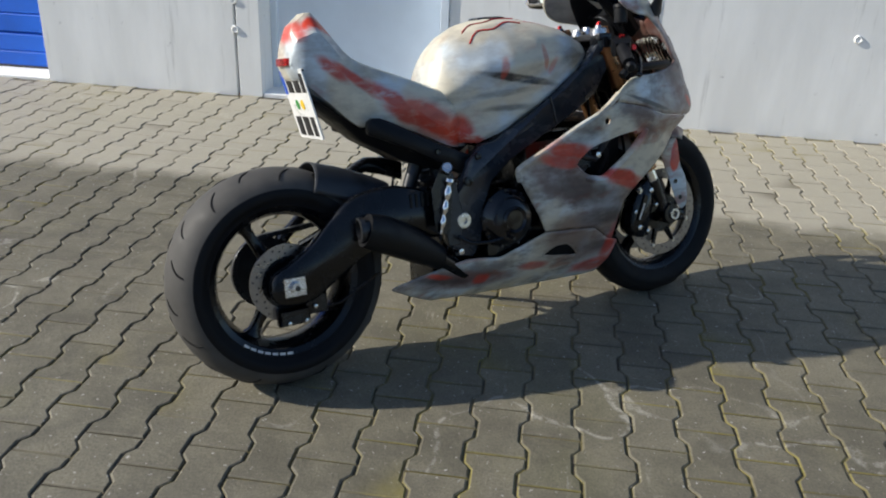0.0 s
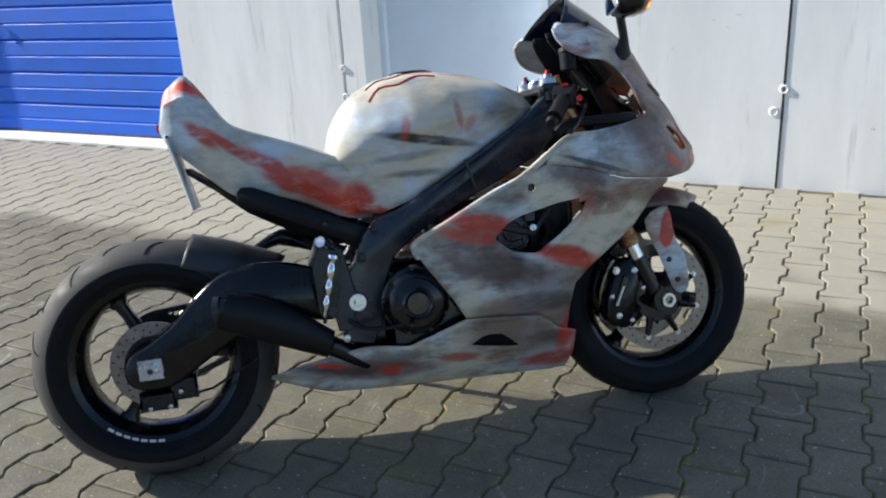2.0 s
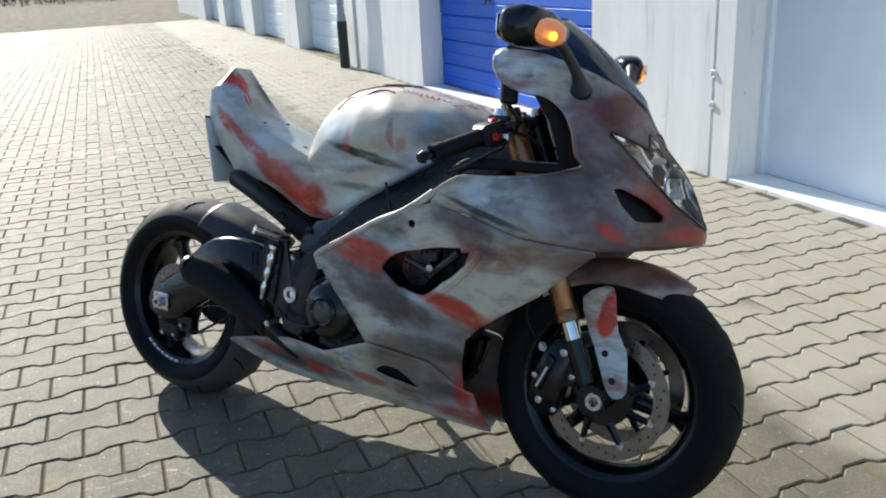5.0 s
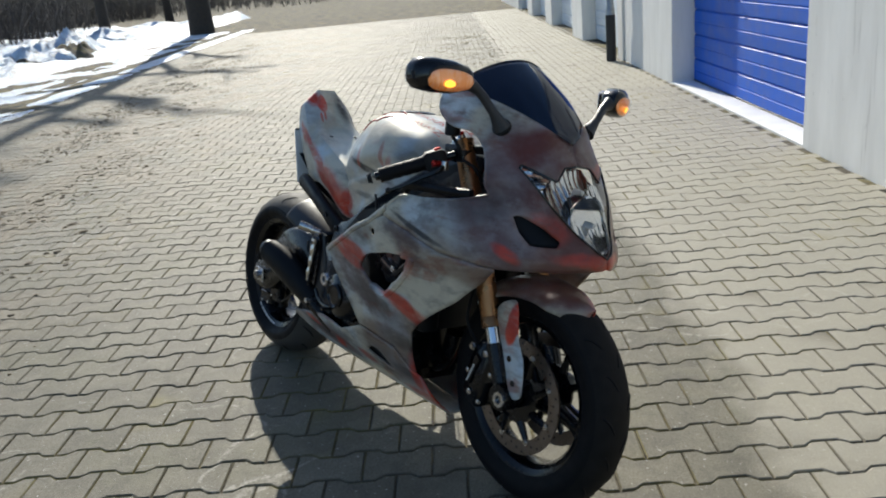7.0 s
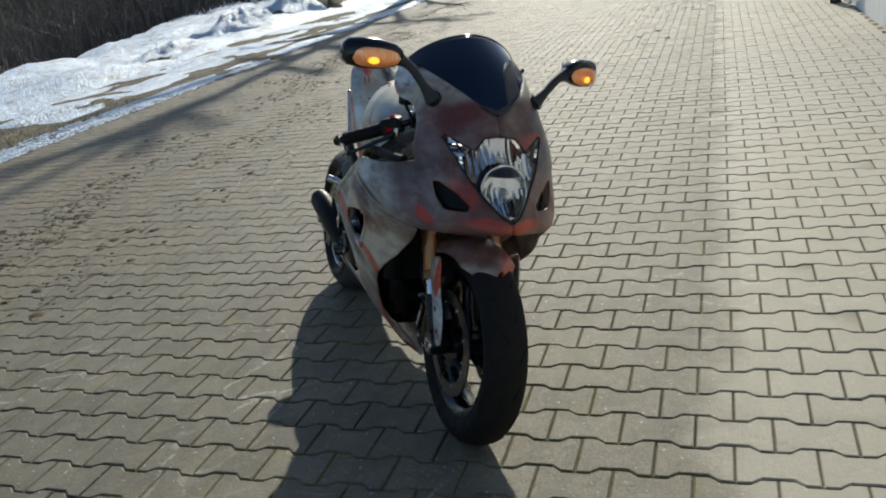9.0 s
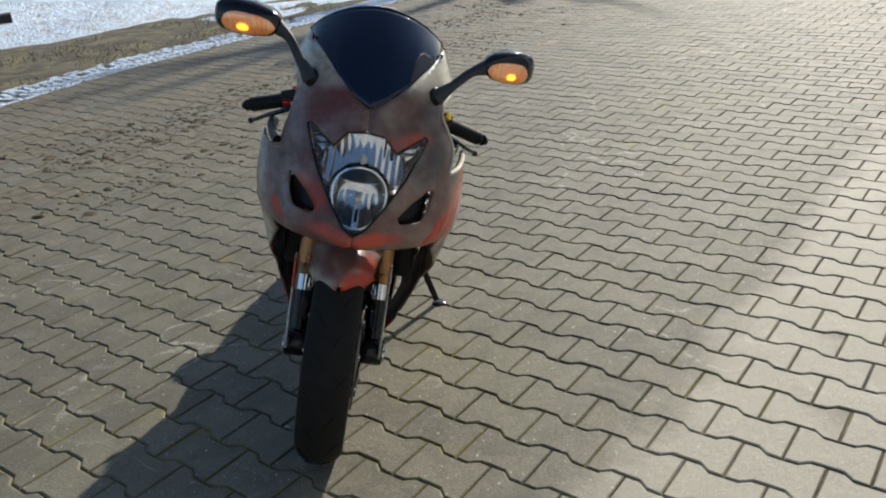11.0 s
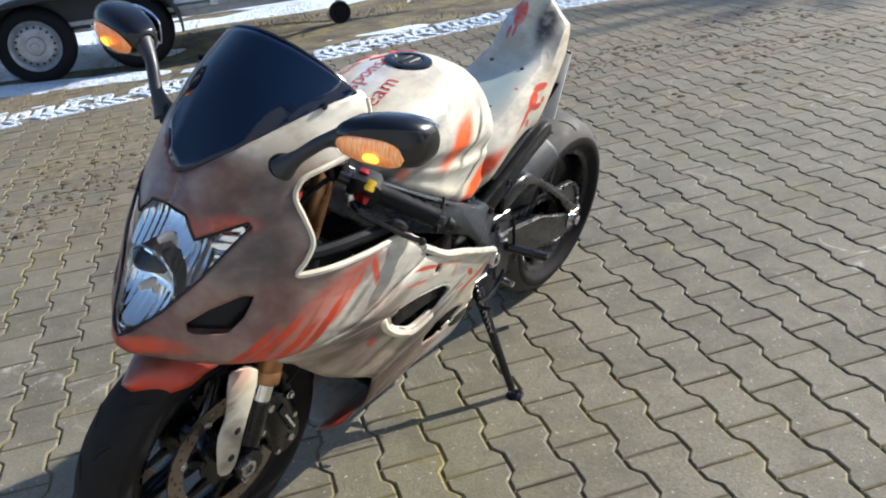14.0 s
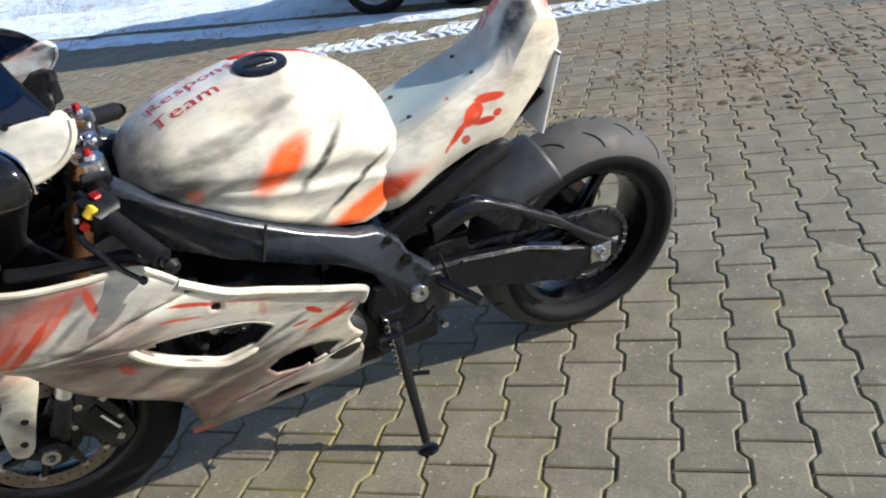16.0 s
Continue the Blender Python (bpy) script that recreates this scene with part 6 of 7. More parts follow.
for s in (-1, 1):
    solid("throttle_cover", moved(lathe([(0.0, s * 0.022), (0.022, s * 0.022), (0.028, s * 0.016), (0.044, s * 0.014), (0.050, s * 0.004), (0.052, -s * 0.02)], 28), pose(0.950, s * 0.178, 0.552)), GREYMETAL, eng, "grey cast cover with bolts")
    for k in range(6):
        a = radians(60 * k + 20)
        solid("cover_bolt", moved(lathe([(0, s * 0.004), (0.0045, s * 0.004), (0.006, s * 0.002), (0.006, -s * 0.004)], 10), pose(0.950 + 0.039 * math.cos(a), s * 0.193, 0.552 + 0.039 * math.sin(a))), GREYMETAL, eng)
    solid("coolant_hose", tube([tuple(p) for p in smooth_line([(1.02, s * 0.175, 0.59), (1.045, s * 0.19, 0.565), (1.05, s * 0.185, 0.53), (1.03, s * 0.18, 0.49)], 5)], 0.014, 10), RUBBER, eng)
    solid("radiator_tank", block((1.03, min(s * 0.12, s * 0.19), 0.40), (1.115, max(s * 0.12, s * 0.19), 0.67), 0.012), PLASTIC, eng)
    solid("wire_clip", block((0.985, min(s * 0.195, s * 0.207), 0.575), (1.012, max(s * 0.195, s * 0.207), 0.600), 0.003), GREYMETAL, eng)

# ---- tank ----
T_TOP = [(0.500, 0.812), (0.515, 0.868), (0.545, 0.916), (0.590, 0.956), (0.65, 0.985), (0.72, 0.999), (0.80, 0.997), (0.88, 0.981), (0.96, 0.960), (1.03, 0.924), (1.062, 0.897), (1.075, 0.870)]
T_LOW = [(0.500, 0.690), (0.56, 0.640), (0.62, 0.634), (0.70, 0.662), (0.77, 0.700), (0.93, 0.792), (1.06, 0.850), (1.075, 0.855)]
T_WID = [(0.500, 0.085), (0.53, 0.115), (0.58, 0.140), (0.65, 0.163), (0.73, 0.183), (0.82, 0.190), (0.90, 0.180), (0.98, 0.155), (1.04, 0.118), (1.075, 0.07)]


def tank_ring(x):
    """Rounded top, a hard shoulder, and hollow knee flanks towards the rear."""
    t, l, w = lerp(x, T_TOP), lerp(x, T_LOW), lerp(x, T_WID)
    k = lerp(x, [(0.5, 0.55), (0.60, 1.0), (0.74, 0.95), (0.84, 0.45), (0.93, 0.12), (1.1, 0.0)])
    sh = lerp(x, [(0.5, 0.50), (0.62, 0.56), (0.80, 0.50), (1.05, 0.40)])
    half = [(0.0, 1.0), (0.30, 0.985), (0.56, 0.935), (0.76, 0.84), (0.90, 0.72), (0.975, sh + 0.09), (1.0, sh),
            (0.985 - 0.05 * k, sh - 0.07), (0.975 - 0.095 * k, sh - 0.15), (0.965 - 0.045 * k, sh - 0.20), (0.95 - 0.075 * k, sh - 0.27), (0.94 - 0.10 * k, 0.14), (0.93 - 0.06 * k, 0.06), (0.90 - 0.08 * k, 0.0)]
    half = [(p.x, p.y) for p in smooth_line([(c, d, 0) for c, d in half], 2)]
    return [(x, w * c, l + (t - l) * d) for c, d in half[::-1]] + [(x, -w * c, l + (t - l) * d) for c, d in half[1:]]


xs = [0.500, 0.505, 0.512, 0.522, 0.535, 0.55] + list(np.linspace(0.57, 1.03, 38)) + [1.045, 1.058, 1.068, 1.075]
tank = solid("fuel_tank", loft([tank_ring(x) for x in xs]), PAINT_TANK, bike, "cream fuel tank with brushed red lettering", sharp=60)
tilt = pose(0.752, 0, 0.9975, 0, 0, 0) @ pose(0, 0, 0, 0, 0, 0)
capm = tilt @ pose(0, 0, 0, 90, 0, 0)
cap = solid("filler_cap", moved(lathe([(0.0, -0.001), (0.033, 0.0), (0.037, 0.0035), (0.049, 0.0035), (0.055, 0.001), (0.058, -0.010)], 40), capm), GLOSSBLACK, tank, "black round filler cap")
solid("cap_lever", block((0.722, -0.008, 0.994), (0.782, 0.008, 1.0005), 0.002), PLASTIC, tank)
solid("cap_recess", moved(lathe([(0.012, 0.0002), (0.032, 0.0006)], 30), capm), INK, tank)


def tank_point(x, u_y):
    """A point on the tank's skin at x, by its sideways place."""
    r = tank_ring(x)
    ys = [p[1] for p in r[::-1]]
    zs = [p[2] for p in r[::-1]]
    lo, hi = 15, len(r) - 15
    return Vector((x, u_y, float(np.interp(u_y, ys[lo:hi], zs[lo:hi]))))


def brushed(word, x, y, size, dx, dy):
    """A word brushed on to the tank's top, read from its left side."""
    cu = bpy.data.curves.new("lettering", "FONT")
    cu.body, cu.size, cu.extrude, cu.resolution_u, cu.offset = word, size, 0.0, 2, -0.0006
    tmp = bpy.data.objects.new("lettering", cu)
    scene.collection.objects.link(tmp)
    deps = bpy.context.evaluated_depsgraph_get()
    me = tmp.evaluated_get(deps).to_mesh()
    v, f = [tuple(p.co) for p in me.vertices], [tuple(p.vertices) for p in me.polygons]
    tmp.evaluated_get(deps).to_mesh_clear()
    bpy.data.objects.remove(tmp)
    bm = bmesh.new()
    vs = [bm.verts.new(p) for p in v]
    for q in f:
        bm.faces.new([vs[i] for i in q])
    for _ in range(2):
        bmesh.ops.subdivide_edges(bm, edges=[e for e in bm.edges if e.calc_length() > 0.008], cuts=1)
    bmesh.ops.triangulate(bm, faces=bm.faces)
    bm.verts.index_update()
    out = []
    for p in bm.verts:
        px = x + p.co.x * dx[0] + p.co.y * dy[0] + 0.002 * math.sin(40 * p.co.x)
        py = y + p.co.x * dx[1] + p.co.y * dy[1] + 0.002 * math.sin(31 * p.co.x + 1)
        q = tank_point(min(max(px, 0.55), 1.05), py)
        out.append((q.x, q.y, q.z + 0.0016))
    faces = [tuple(w.index for w in q.verts) for q in bm.faces]
    bm.free()
    solid("lettering", (out, faces), LETTERS, tank, "red brushed words")


brushed("Zombie", 0.984, -0.062, 0.062, (-0.90, -0.14), (0.14, -0.60))
brushed("Response", 0.988, 0.002, 0.066, (-0.86, -0.13), (0.16, -0.84))
brushed("Team", 0.986, 0.070, 0.066, (-0.95, -0.12), (0.14, -0.86))
# two brushed strokes on the tank's flank
for y, z0 in ((-0.108, 0.0), (-0.068, 0.0)):
    pts = [tank_point(x, y + 0.008 * math.sin(60 * x)) + Vector((0, 0, 0.001)) for x in np.linspace(0.62, 0.80, 12)]
    solid("brush_stroke", tube([tuple(p) for p in pts], 0.0028, 5), LETTERS, tank, "red brush stroke")

# ---- tail, seat board, subframe ----
S_TOP = [(0.086, 0.905), (0.094, 0.956), (0.106, 0.998), (0.130, 1.018), (0.158, 1.038), (0.184, 1.014), (0.212, 0.970), (0.250, 0.914), (0.29, 0.888), (0.33, 0.872), (0.43, 0.834), (0.53, 0.794), (0.60, 0.764)]
S_LOW = [(0.086, 0.895), (0.100, 0.862), (0.125, 0.836), (0.18, 0.783), (0.255, 0.715), (0.33, 0.712), (0.43, 0.680), (0.53, 0.630), (0.60, 0.622)]
S_WID = [(0.086, 0.058), (0.12, 0.082), (0.20, 0.100), (0.30, 0.112), (0.43, 0.125), (0.50, 0.131), (0.55, 0.124), (0.60, 0.095)]


def tail_ring(x):
    t, l, w = lerp(x, S_TOP), lerp(x, S_LOW), lerp(x, S_WID)
    hump = max(0.0, min(1.0, (t - 0.89) / 0.12)) if x < 0.27 else 0.0
    seat = lerp(x, [(0.22, 0.0), (0.30, 1.0), (0.56, 1.0), (0.575, 0.8)])
    tw = w * (1 - 0.50 * hump) * 0.80
    top = [(-tw, t - 0.006), (-tw * 0.86, t), (-tw * 0.4, t - 0.006 * seat), (0, t - 0.010 * seat), (tw * 0.4, t - 0.006 * seat), (tw * 0.86, t), (tw, t - 0.006)]
    m = l + (t - l) * 0.55
    sides_r = [(w * 0.96, m + (t - m) * 0.45), (w, m), (w * 0.97, l + (m - l) * 0.4), (w * 0.86, l + 0.004)]
    low = [(w * 0.5, l), (0, l), (-w * 0.5, l)]
    pts = top + sides_r + low + [(-a, b) for a, b in reversed(sides_r)]
    return [(x, a, b) for a, b in pts]


S_TOP, S_LOW, S_WID = smoothed(S_TOP), smoothed(S_LOW), smoothed(S_WID)
txs = [0.086, 0.089, 0.094, 0.100, 0.110, 0.122, 0.136, 0.150, 0.165, 0.180, 0.200, 0.220, 0.240, 0.258, 0.275, 0.292] + list(np.linspace(0.31, 0.60, 15))
tail = solid("tail_unit", loft([tail_ring(x) for x in txs]), PAINT_TAIL, bike, "sprayed one-piece race tail with a raised hump", sharp=34)
for x, y in ((0.305, -0.05), (0.305, 0.05), (0.465, -0.055), (0.465, 0.055)):
    solid("seat_screw", moved(lathe([(0, 0.003), (0.006, 0.002), (0.0065, -0.004)], 12), pose(x, y, lerp(x, S_TOP) - 0.004, 90, 0, 0)), INK, tail)
sub = [(0.258, 0.712), (0.262, 0.730), (0.275, 0.740), (0.300, 0.738), (0.345, 0.718), (0.47, 0.652), (0.59, 0.600), (0.612, 0.588), (0.608, 0.562), (0.585, 0.545), (0.555, 0.545), (0.51, 0.572), (0.435, 0.616), (0.345, 0.660), (0.285, 0.686), (0.262, 0.696)]
for s in (-1, 1):
    sf = solid("subframe_cover", plate(sub, s * 0.118, s * 0.144, 0.005), PLASTIC, bike, "matt black subframe cover", sharp=50)
    for x, z in ((0.47, 0.625), (0.592, 0.590)):
        solid("cover_screw", moved(lathe([(0, s * 0.001), (0.006, s * 0.001), (0.009, s * 0.004), (0.009, -s * 0.004)], 12), Matrix.Translation((x, s * 0.146, z))), BLACK, sf)
solid("undertray", loft([[(x, y, z) for y, z in ((-0.085, a), (0.085, a), (0.06, b), (-0.06, b))] for x, a, b in ((0.14, 0.80, 0.785), (0.20, 0.755, 0.74), (0.28, 0.70, 0.67), (0.40, 0.66, 0.60), (0.52, 0.63, 0.56))]), PLASTIC, bike)
# tail light, plate
solid("tail_light", block((0.078, -0.045, 0.898), (0.094, 0.045, 0.918), 0.004), REDALU, bike, "slim red tail light")
plate_m = pose(0.125, 0.0, 0.790, 0, -13, 0)
pl = solid("number_plate", moved(block((-0.003, -0.090, -0.100), (0.003, 0.090, 0.100), 0.002), plate_m), PLATEWHITE, bike, "white number plate with plain dark bars")
solid("plate_band", moved(block((-0.0045, 0.068, 0.03), (-0.0032, 0.089, 0.099), 0.0004), plate_m), PLATEBLUE, pl)
for y0, z0, y1, z1 in ((0.012, 0.035, 0.056, 0.088), (-0.045, 0.035, 0.000, 0.088), (-0.084, 0.035, -0.056, 0.088), (0.03, -0.09, 0.07, -0.035), (-0.03, -0.09, 0.015, -0.035), (-0.075, -0.09, -0.045, -0.035)):
    solid("plate_bar", moved(block((-0.0045, y0, z0), (-0.0032, y1, z1), 0.0004), plate_m), INK, pl)
for y, mt in ((0.02, GREENTAG), (-0.02, YELLOW)):
    solid("plate_seal", moved(lathe([(0, -0.0012), (0.014, -0.0010), (0.0142, 0)], 20), plate_m @ pose(-0.0035, y, 0.0, 0, 0, -90)), mt, pl)
solid("plate_bracket", join(tube([(0.15, -0.03, 0.82), (0.125, -0.03, 0.862), (0.108, -0.03, 0.880)], 0.005, 6), tube([(0.15, 0.03, 0.82), (0.125, 0.03, 0.862), (0.108, 0.03, 0.880)], 0.005, 6), tube([(0.106, -0.09, 0.884), (0.106, 0.09, 0.884)], 0.004, 6)), BLACK, bike)
# ---- rearsets ----
for s in (-1, 1):
    hanger = [(0.475, 0.345), (0.515, 0.345), (0.530, 0.44), (0.505, 0.560), (0.470, 0.565), (0.455, 0.46)] if s < 0 else [(0.455, 0.335), (0.515, 0.340), (0.530, 0.420), (0.505, 0.462), (0.470, 0.458), (0.448, 0.40)]
    rs = solid("foot_hanger", plate(hanger, s * 0.150, s * 0.168, 0.004), GREYMETAL, bike, "alloy foot-peg hanger")
    if s < 0:
        solid("heel_plate", plate([(0.43, 0.40), (0.475, 0.38), (0.50, 0.54), (0.46, 0.585), (0.425, 0.52)], s * 0.172, s * 0.176, 0.001), BLACK, rs)
    peg_base, peg_end = (Vector((0.485, -0.172, 0.568)), Vector((0.450, -0.232, 0.590))) if s < 0 else (Vector((0.475, 0.172, 0.435)), Vector((0.415, 0.265, 0.415)))
    solid("foot_peg", tube([tuple(peg_base.lerp(peg_end, k / 3)) for k in range(4)], [0.012, 0.013, 0.014, 0.014], 12), STEEL if s < 0 else BLACK, rs, "bright alloy foot peg" if s < 0 else "black foot peg")
    if s < 0:
        solid("master_cylinder", tube([(0.482 - 0.0022 * k, -0.185, 0.548 - 0.0082 * k) for k in range(20)], [0.013, 0.014, 0.008, 0.008, 0.012, 0.012, 0.012, 0.007, 0.007, 0.010, 0.011, 0.010, 0.006, 0.006, 0.009, 0.010, 0.009, 0.005, 0.006, 0.004], 10), CHROME, rs, "polished brake master cylinder")
    solid("linkage_rod", tube([(0.478, s * 0.180, 0.535), (0.440, s * 0.180, 0.375)], 0.005, 8), BLACK, rs)
    solid("pedal", tube([tuple(p) for p in smooth_line([(0.50, s * 0.182, 0.375), (0.54, s * 0.190, 0.350), (0.60, s * 0.200, 0.345), (0.655, s * 0.205, 0.352), (0.655, s * 0.245, 0.352)], 4)], 0.006, 8), BLACK, rs)
    solid("pedal_tip", moved(lathe([(0, s * 0.025), (0.009, s * 0.024), (0.009, -s * 0.015), (0, -s * 0.016)], 12), Matrix.Translation((0.49, s * 0.19, 0.335))), STEEL, rs)
solid("shock", join(tube([(0.42, 0, 0.46), (0.50, 0, 0.66)], 0.022, 12), tube([(0.445 + 0.005 * k + 0.032 * math.cos(1.3 * k), 0.032 * math.sin(1.3 * k), 0.48 + 0.0062 * k) for k in range(24)], 0.006, 6)), GREYMETAL, bike)

# ---- fork, front brake, mudguard ----
FT, FB = Vector((1.124, 0, 0.930)), Vector((1.372, 0, 0.330))


def leg(t, s, off=0.0):
    p = FB.lerp(FT, t)
    return (p.x + off, s * 0.099, p.z)


for s in (-1, 1):
    fk = solid("fork_leg", tube([leg(0.245, s), leg(0.26, s), leg(1.02, s)], [0.024, 0.0275, 0.0275], 20), GOLD, bike, "gold upside-down fork leg")
    solid("fork_seal", tube([leg(0.225, s), leg(0.23, s), leg(0.265, s), leg(0.27, s)], [0.027, 0.030, 0.030, 0.028], 20), GOLD, fk)
    solid("fork_slider", tube([leg(0.08, s), leg(0.235, s)], 0.0215, 20), CHROME, fk, "polished fork slider")
    solid("fork_foot", join(tube([leg(-0.02, s), leg(0.16, s)], [0.024, 0.0255], 16), moved(lathe([(0, -0.030), (0.034, -0.030), (0.037, -0.02), (0.037, 0.02), (0.034, 0.030), (0, 0.030)], 24), Matrix.Translation((1.396, s * 0.100, 0.300)))), BLACK, fk)
    solid("axle_end", moved(lathe([(0, s * 0.002), (0.011, s * 0.002), (0.011, s * 0.008), (0.020, s * 0.008), (0.021, 0), (0.021, -s * 0.01)], 20), Matrix.Translation((1.405, s * 0.128, 0.298))), STEEL, fk, "bright hollow axle end")
    cal = [(1.225, 0.270), (1.255, 0.235), (1.300, 0.235), (1.320, 0.300), (1.345, 0.385), (1.315, 0.425), (1.275, 0.415), (1.240, 0.350)]
    ca = solid("front_caliper", plate([(p.x, p.y) for p in smooth_line([(a, b, 0) for a, b in cal], 3, True)], s * 0.040, s * 0.112, 0.010), BLACK, bike, "black radial brake caliper", sharp=50)
    for x, z in ((1.262, 0.268), (1.316, 0.392), (1.275, 0.345)):
        solid("caliper_bolt", moved(lathe([(0, s * 0.004), (0.005, s * 0.004), (0.009, s * 0.003), (0.009, 0)], 12), Matrix.Translation((x, s * 0.112, z))), STEEL, ca)
    solid("caliper_bridge", plate([(1.245, 0.300), (1.262, 0.290), (1.300, 0.372), (1.282, 0.384)], s * 0.108, s * 0.119, 0.003), BLACK, ca)
    solid("caliper_bracket", plate([(1.300, 0.300), (1.345, 0.318), (1.372, 0.352), (1.352, 0.404), (1.318, 0.372)], s * 0.096, s * 0.108, 0.003), BLACK, ca)
    for x, z in ((1.340, 0.338), (1.352, 0.384), (1.246, 0.325), (1.300, 0.250)):
        solid("caliper_bolt", moved(lathe([(0, s * 0.004), (0.004, s * 0.004), (0.007, s * 0.003), (0.007, -s * 0.004)], 12), Matrix.Translation((x, s * 0.110, z))), STEEL, ca)
    solid("banjo_bolt", moved(lathe([(0, s * 0.010), (0.007, s * 0.010), (0.008, s * 0.004), (0.011, s * 0.004), (0.011, -s * 0.004)], 6), Matrix.Translation((1.262, s * 0.112, 0.398))), STEEL, ca)
    solid("caliper_bar", plate([(1.252, 0.300), (1.258, 0.299), (1.283, 0.352), (1.277, 0.353)], s * 0.1192, s * 0.1202, 0.0003), LENS, ca)
    solid("brake_hose", tube([tuple(p) for p in smooth_line([(1.24, s * 0.085, 0.40), (1.21, s * 0.10, 0.46), (1.215, s * 0.09, 0.56), (1.20, s * 0.07, 0.68), (1.17, s * 0.06, 0.80)], 5)], 0.005, 8), PLASTIC, bike)
    gp = [(1.354, 0.532), (1.396, 0.562), (1.424, 0.562), (1.434, 0.520), (1.443, 0.465), (1.466, 0.425), (1.472, 0.380), (1.474, 0.332), (1.460, 0.315), (1.444, 0.312), (1.426, 0.330), (1.412, 0.365), (1.390, 0.425), (1.368, 0.475)]
    gd = solid("fork_guard", plate([(p.x, p.y) for p in smooth_line([(a, b, 0) for a, b in gp], 2, True)], s * 0.118, s * 0.124, 0.002), PAINT_GUARD, bike, sharp=50)
    for x, z in ((1.418, 0.412), (1.440, 0.352)):
        solid("guard_bolt", moved(lathe([(0, s * 0.0015), (0.008, s * 0.001), (0.009, -s * 0.002)], 14), Matrix.Translation((x, s * 0.124, z))), BLACK, gd)


def guard_skin(u, v):
    a = radians(59) + (radians(126) - radians(59)) * u
    w = 0.080 * min(1.0, (u / 0.22) ** 0.55 if u > 0 else 0.0) + 0.034 * max(0, u - 0.35)
    r = 0.316 - 0.050 * abs(v) ** 2.6
    return (1.405 + (r + 0.006 * (1 - u)) * math.cos(a) + 0.006 * (1 - u) ** 3, v * w, 0.298 + r * math.sin(a))


solid("mudguard", join(skin(guard_skin, [0.004] + list(np.linspace(0.02, 1, 30)), np.linspace(-1, 1, 21))), PAINT_GUARD, bike, "painted front mudguard with a pointed tip", thick=0.004, sharp=60)

